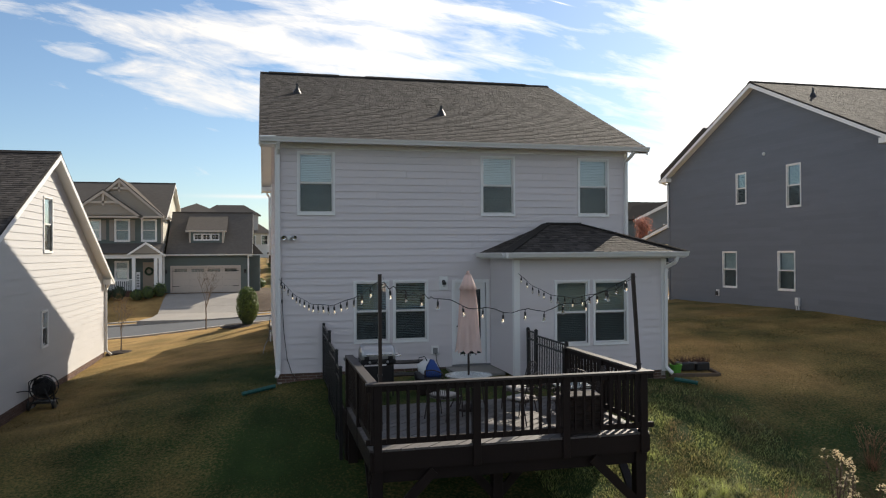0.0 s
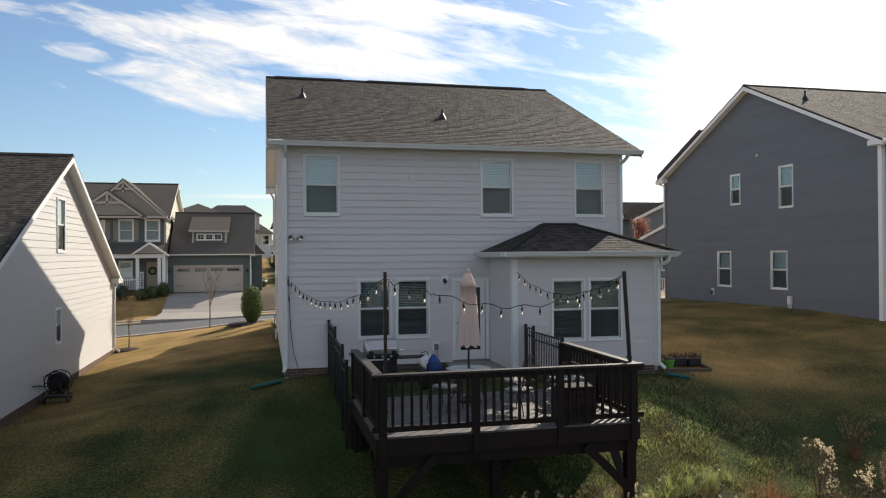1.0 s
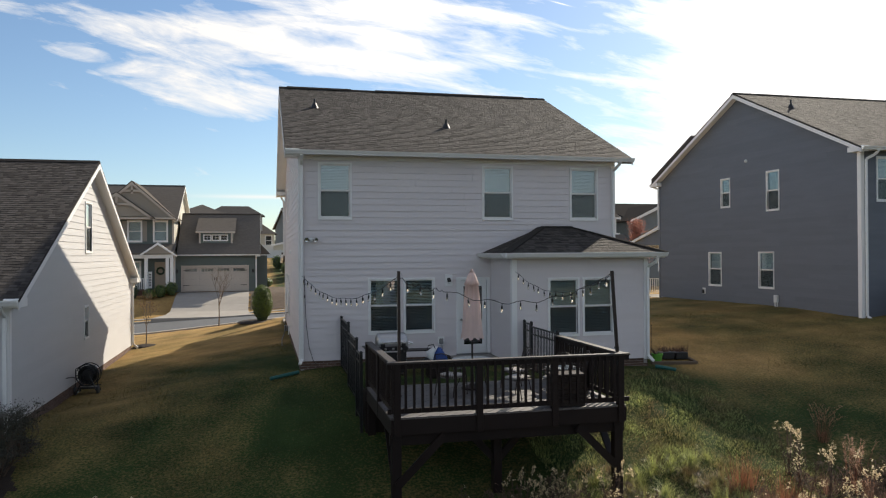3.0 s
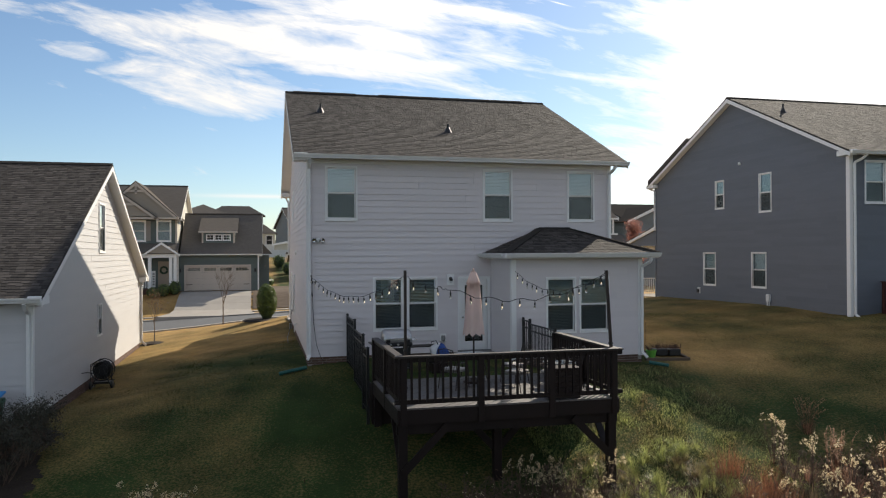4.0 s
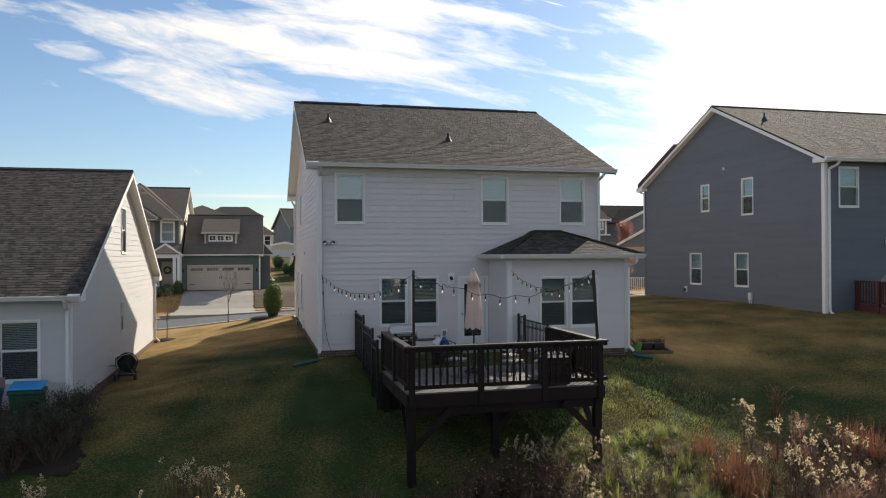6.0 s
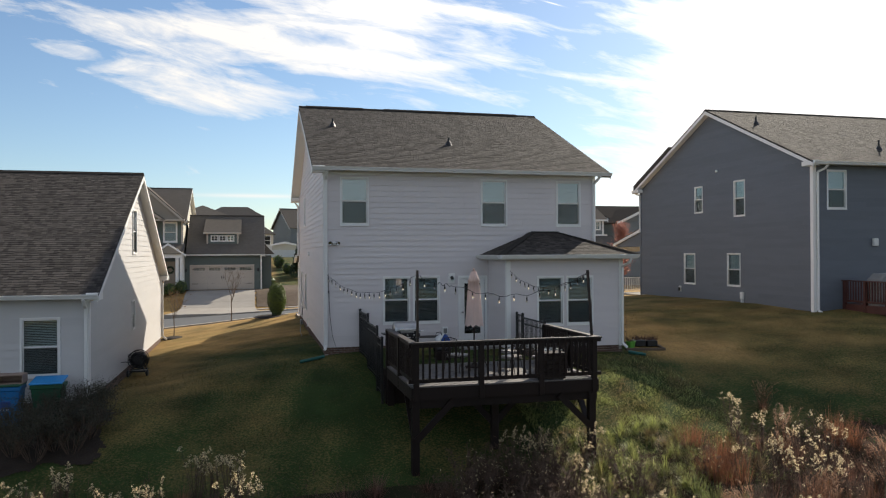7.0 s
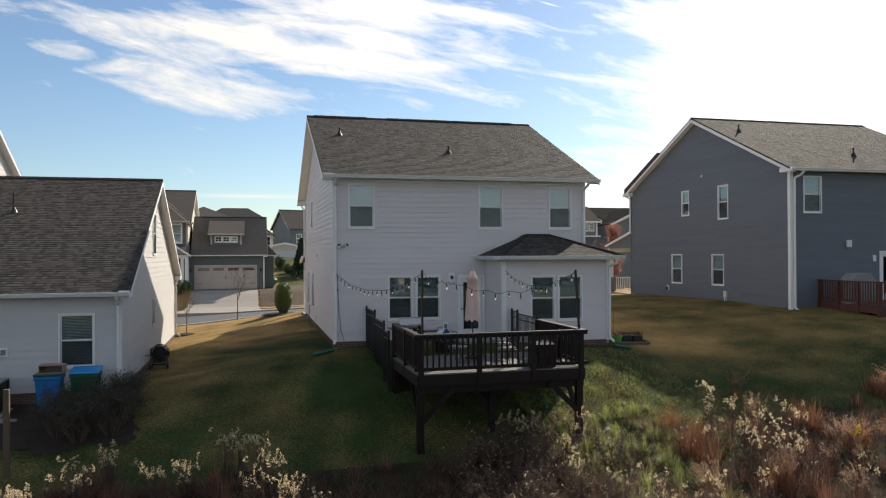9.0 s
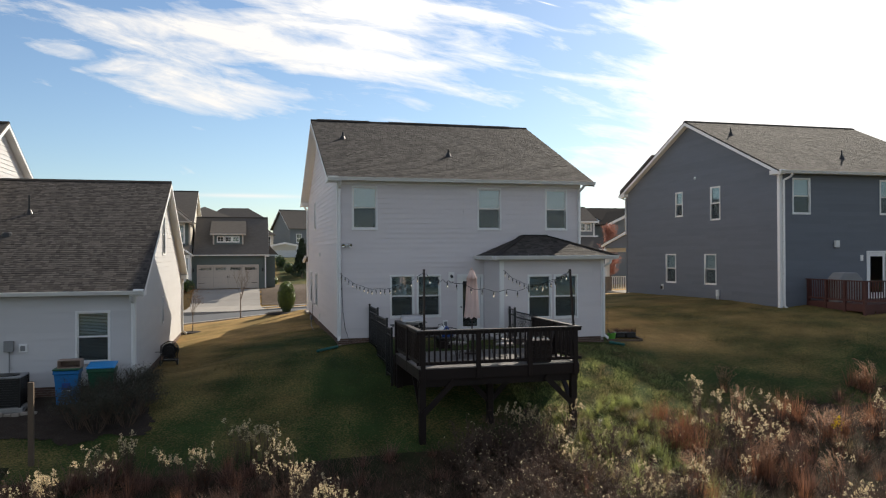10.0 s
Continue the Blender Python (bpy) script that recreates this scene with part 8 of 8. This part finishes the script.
def brush_weed(label, h, stems, seed, tufts=0.16):
    """A many-branched withered weed with small scattered seed tufts at its twig ends."""
    rng = random.Random(seed)
    t = thing("withered_weed", (0, 0, 0), label, "weed")
    st, lv, fl = G(), G(), G()
    for _ in range(stems):
        a, k = rng.uniform(0, 6.28), rng.uniform(0.05, 0.45)
        p, hh = V(0.1 * math.cos(a), 0.1 * math.sin(a), -0.05), h * rng.uniform(0.55, 1.05)
        q = p + V(math.cos(a) * k * hh, math.sin(a) * k * hh, hh)
        st.tube([p, p.lerp(q, 0.5) + V(0, 0, 0.03), q], [0.007, 0.005, 0.003], 4)
        for _ in range(12):
            f, aa = rng.uniform(0.3, 1.0), rng.uniform(0, 6.28)
            c = p.lerp(q, f)
            w = hh * rng.uniform(0.08, 0.24)
            e = c + V(math.cos(aa) * w, math.sin(aa) * w, w * rng.uniform(0.3, 1.3))
            st.tube([c, e], [0.0035, 0.0018], 3)
            for _ in range(4):
                bb = rng.uniform(0, 6.28)
                blade(lv, c.lerp(e, rng.uniform(0.1, 1.0)), V(math.cos(bb), math.sin(bb), rng.uniform(-1.0, 0.3)).normalized(), rng.uniform(0.04, 0.1), 0.0095, 0.9, 2)
            if rng.random() < tufts:
                for _ in range(rng.randint(3, 6)):
                    flake(fl, e + V(rng.gauss(0, 1), rng.gauss(0, 1), rng.gauss(0, 1)) * 0.012, 0.011, rng)
    st.ob("stalk", STEM, t, kind="stuff")
    lv.ob("foliage", DEAD_LEAF, t, kind="stuff")
    if fl.v:
        fl.ob("seed_fluff", FLUFF, t, "small pale seed tufts", kind="stuff")
    return t


def scatter(masters, n, area, rng, sink=0.03, grow=(0.8, 1.2), dens=None):
    """Copies of the masters over part of the field; the masters themselves take the first places."""
    x0, x1, y0, y1 = area
    used = 0
    while used < n:
        x, y = rng.uniform(x0, x1), rng.uniform(y0, y1)
        if dens and rng.random() > dens(x, y):
            continue
        m = masters[used % len(masters)]
        s = rng.uniform(*grow)
        at = pose(x, y, height(x, y) - sink, 0, 0, rng.uniform(0, 360))
        if used < len(masters):
            m.matrix_basis = at
        else:
            c = copy_thing(m, at)
            c.scale = (s, s, s * rng.uniform(0.9, 1.1))
        used += 1


rng = random.Random(77)


def at_spots(masters, spots, rng, spread=0.25, each=2, grow=(0.85, 1.1)):
    """Copies of the masters gathered in small groups about the given places."""
    for k, (x, y) in enumerate(spots):
        for _ in range(each):
            px, py, s = x + rng.gauss(0, spread), y + rng.gauss(0, spread), rng.uniform(*grow)
            c = copy_thing(masters[rng.randrange(len(masters))], pose(px, py, height(px, py) - 0.03, 0, 0, rng.uniform(0, 360)))
            c.scale = (s, s, s)


weeds = [seed_weed("tall dried weed with cream fluffy seed heads", 1.12, 6, 30 + k) for k in range(6)]
sedge = [grass_clump("broomsedge_clump", "upright rust-brown broomsedge clump", SEDGE, 85, 0.95, 0.42, 0.6, 50 + k, 0.005, 0.2) for k in range(4)]
plumed = [plumed_grass("rust-brown grass clump with arching feathery plumes", 1.1, 15, 90 + k) for k in range(3)]
russet = [grass_clump("russet_grass_clump", "low feathery russet grass clump", RUSSET, 90, 0.6, 0.75, 0.5, 80 + k, 0.0052) for k in range(4)]
green = [grass_clump("tall_grass_clump", "tall grass clump, sunlight put into its yellow-green", LIT_GREEN, 80, 0.62, 0.8, 1.3, 60 + k, 0.0085, 0.1) for k in range(4)]
straw = [grass_clump("straw_clump", "tangled straw-coloured grass clump", STRAW, 60, 0.6, 0.85, 1.2, 70 + k, 0.006) for k in range(3)]
brush = [brush_weed("dense brown withered weed with small pale seed tufts", 1.05, 7, 40 + k) for k in range(5)]
bare = [brush_weed("low brown withered weed without seed heads", 0.85, 7, 140 + k, tufts=0.05) for k in range(4)]
# groups of seed heads: along the foot of the west lawn, under the deck, and on the east slope
at_spots(weeds, [(-7.6, -9.9), (-7.2, -9.8), (-7.1, -9.3), (-6.3, -8.7), (-5.8, -8.0), (-4.8, -8.6), (-4.1, -8.8), (-3.0, -7.9), (-2.8, -7.8), (-2.5, -8.7), (-2.3, -9.5), (-2.1, -10.2), (-1.4, -11.7), (-1.7, -11.0)], rng, 0.17, 3, (0.8, 1.05))
at_spots(weeds, [(3.4, -7.9), (3.9, -8.1), (4.1, -8.2), (5.4, -8.2), (4.6, -9.1), (4.4, -10.3), (5.0, -11.4), (5.2, -12.9), (6.2, -12.2)], rng, 0.25, 2)
at_spots(weeds, [(8.8, -8.4), (9.2, -8.1), (8.3, -9.6), (9.1, -10.3), (9.0, -10.7), (9.9, -10.1), (10.9, -9.4), (9.6, -9.3), (7.9, -14.2), (9.0, -14.2), (13.0, -10.2)], rng, 0.3, 2)
at_spots(sedge, [(7.5, -9.4), (7.65, -9.2), (7.95, -9.5), (8.3, -8.9), (8.1, -7.9), (11.6, -8.6), (11.7, -8.8), (15.2, -7.5), (8.3, -11.5), (6.3, -12.3), (13.4, -9.6)], rng, 0.14, 3, (0.8, 1.1))
at_spots(plumed, [(11.1, -6.3), (11.8, -10.0), (12.0, -10.2), (11.6, -10.2), (15.3, -7.6), (13.0, -10.4), (8.7, -11.2), (8.9, -11.3), (9.2, -11.0), (7.1, -11.2), (10.4, -8.3), (9.6, -12.4)], rng, 0.16, 2, (0.8, 1.15))
at_spots(russet, [(-6.3, -7.9), (-5.8, -8.1), (-6.6, -8.3), (-5.5, -8.5), (-3.4, -8.4), (-4.4, -8.9)], rng, 0.16, 4, (0.9, 1.3))
at_spots(sedge, [(-3.85, -8.15), (-3.8, -8.2), (-5.7, -9.0), (-3.4, -8.9), (3.0, -11.6), (2.5, -11.8), (-6.0, -9.4), (-4.6, -9.6)], rng, 0.2, 2, (0.5, 0.75))
scatter(weeds, 16, (-9.5, 16, -15, -11.5), rng, grow=(0.8, 1.05))
open_bank = lambda x, y: 0.12 if abs(x - 5.6 + 0.25 * (y + 9)) < 1.3 else 1.0
scatter(bare, 60, (1.6, 6.6, -13.5, -8.0), rng, grow=(0.8, 1.25), dens=open_bank)
scatter(brush, 46, (1.8, 6.4, -13.0, -8.0), rng, grow=(0.7, 1.15), dens=open_bank)
scatter(brush, 22, (2.4, 4.6, -9.4, -8.0), rng, grow=(0.8, 1.1))
scatter(brush, 22, (7.4, 17, -15, -9.0), rng, grow=(0.5, 0.95))
scatter(bare, 60, (6.4, 18, -15, -8.2), rng, grow=(0.5, 1.0))
scatter(bare, 50, (-10, 1.8, -14, -8.3), rng, grow=(0.35, 0.7))
scatter(russet, 130, (-10.5, 3.5, -14, -8.2), rng, grow=(0.7, 1.15))
scatter(russet, 95, (6.8, 18, -15, -8.0), rng, grow=(0.7, 1.3))
scatter(russet, 40, (2, 7, -14, -10.5), rng, grow=(0.8, 1.3))
scatter(sedge, 8, (8.0, 18, -15, -9.0), rng, grow=(0.5, 0.9))
scatter(plumed, 12, (8.0, 18, -15, -8.5), rng, grow=(0.6, 1.0))
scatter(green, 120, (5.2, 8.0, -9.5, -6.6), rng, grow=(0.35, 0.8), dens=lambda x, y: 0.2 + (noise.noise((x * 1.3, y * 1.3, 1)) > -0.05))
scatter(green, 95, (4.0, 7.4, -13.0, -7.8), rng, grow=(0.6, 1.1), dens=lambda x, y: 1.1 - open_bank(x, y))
scatter(straw, 70, (4.2, 7.8, -13.0, -7.2), rng, grow=(0.4, 0.9), dens=lambda x, y: 1.15 - open_bank(x, y))
scatter(straw, 8, (7.5, 12, -13.5, -7.6), rng, grow=(0.4, 0.7))
yl = thing("yellow_sapling", (11.6, -10.4, height(11.6, -10.4)), "small sapling holding bright yellow leaves", "sapling")
g = G().tube([(11.6, -10.4, height(11.6, -10.4)), (11.62, -10.4, height(11.6, -10.4) + 0.75)], [0.008, 0.004], 5)
g.ob("stem", STEM, yl)
g = G()
leaf_cloud(g, (11.62, -10.4, height(11.6, -10.4) + 0.62), (0.16, 0.16, 0.22), 60, 0.07, rng, shell=0.9)
g.ob("foliage", YELLOW_LEAF, yl)
# dense shrubs by the bins
for k, (sx, sy) in enumerate(((-7.35, -4.5), (-6.6, -4.9), (-6.0, -4.4), (-5.85, -3.5), (-7.0, -3.95), (-6.45, -3.9), (-7.4, -5.1), (-6.9, -5.4), (-6.2, -5.1))):
    sz = height(sx, sy)
    sh = thing("leafy_shrub", (sx, sy, sz), "dense dark grey-green shrub with fine twigs", "shrub")
    g, tips = G(), []
    for _ in range(14):
        a = rng.uniform(0, 6.28)
        branch(g, V(sx + 0.1 * math.cos(a), sy + 0.1 * math.sin(a), sz - 0.03), V(math.cos(a) * 0.55, math.sin(a) * 0.55, 1).normalized(), 0.5, 0.009, 2, rng, tips)
    g.ob("branching", STEM, sh)
    g = G()
    for p in tips:
        leaf_cloud(g, p, (0.19, 0.19, 0.17), 34, 0.034, rng, shell=0.9)
    g.ob("foliage", SHRUB_LEAF, sh)


def undergrowth():
    """Low tangle of dead stalks between the clumps."""
    rng, g = random.Random(99), G()
    pts = []
    while len(pts) < 60000:
        x, y = rng.uniform(-13, 20), rng.uniform(-15.5, -5.2)
        rough = 0.035 * max(0.0, min(1.0, (0.5 - x) * 0.6)) * max(0.0, min(1.0, (-5.2 - y) * 0.7))
        if rng.random() < max(rough, min(1, (-7.7 - y + 0.08 * max(0, min(x, 12) - 3)) * 0.5)):
            pts.append((x, y))
    hs = heights([p[0] for p in pts], [p[1] for p in pts])
    for (x, y), z in zip(pts, hs):
        a = rng.uniform(0, 6.28)
        d = V(math.cos(a) * 0.8, math.sin(a) * 0.8, 1).normalized()
        tall = 0.35 + 0.45 * max(0.0, noise.noise((x * 0.5, y * 0.5, 3)) + 0.35)
        blade(g, (x, y, z - 0.02), d, rng.uniform(0.1, tall), 0.0065, 0.9, 2)
    tagged(g.ob("undergrowth", DEAD_LEAF), "low brown tangle of dead weeds", "weeds", kind="stuff")


undergrowth()


def turf():
    """Short blades that stand out of the mown lawn, longer and thicker on the bank beside the deck."""
    # bank blades are longer and take the green with sunlight painted in
    for name, mat, n, x0, x1, y0, y1, lo, hi in (("lawn_grass", GRASS_BLADE, 110000, -7, 19, -10, 7, 0.025, 0.05), ("bank_grass", LIT_GREEN, 42000, 4.6, 10.0, -9.8, -2.2, 0.04, 0.11)):
        rng, g, pts = random.Random(41), G(), []
        while len(pts) < n:
            x, y = rng.uniform(x0, x1), rng.uniform(y0, y1)
            if (-0.1 < x < 9.4 and y > -0.1) or (5.4 < x < 9.4 and y > -1.95) or (1.15 < x < 5.75 and y > -4.5) or (x < -6.3 and y > -2.6):
                continue
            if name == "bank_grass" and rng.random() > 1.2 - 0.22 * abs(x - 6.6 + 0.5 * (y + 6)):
                continue
            pts.append((x, y))
        xs, ys = np.array([p[0] for p in pts]), np.array([p[1] for p in pts])
        hs, tan = heights(xs, ys), dormant_lit(xs, ys)
        for (x, y), z in zip(pts, hs):
            a, l = rng.uniform(0, 6.28), rng.uniform(lo, hi)
            if name == "bank_grass":
                l *= 0.55 + 1.5 * max(0.0, noise.noise((x * 1.6, y * 1.6, 6)) + 0.3)
            c, s = math.cos(a), math.sin(a)
            g.add([(x - s * 0.007, y + c * 0.007, z - 0.02), (x + s * 0.007, y - c * 0.007, z - 0.02), (x + c * l * 1.0, y + s * l * 1.0, z + l * 0.75)], [(0, 1, 2)])
        ob = g.ob(name, mat)
        ob.data.attributes.new("dormant_lit", "FLOAT", "POINT").data.foreach_set("value", np.repeat(tan, 3).astype(np.float32))
        tagged(ob, "short mown grass blades" if name == "lawn_grass" else "longer grass on the bank beside the deck, sunlight put into its green", "grass", kind="stuff")


turf()
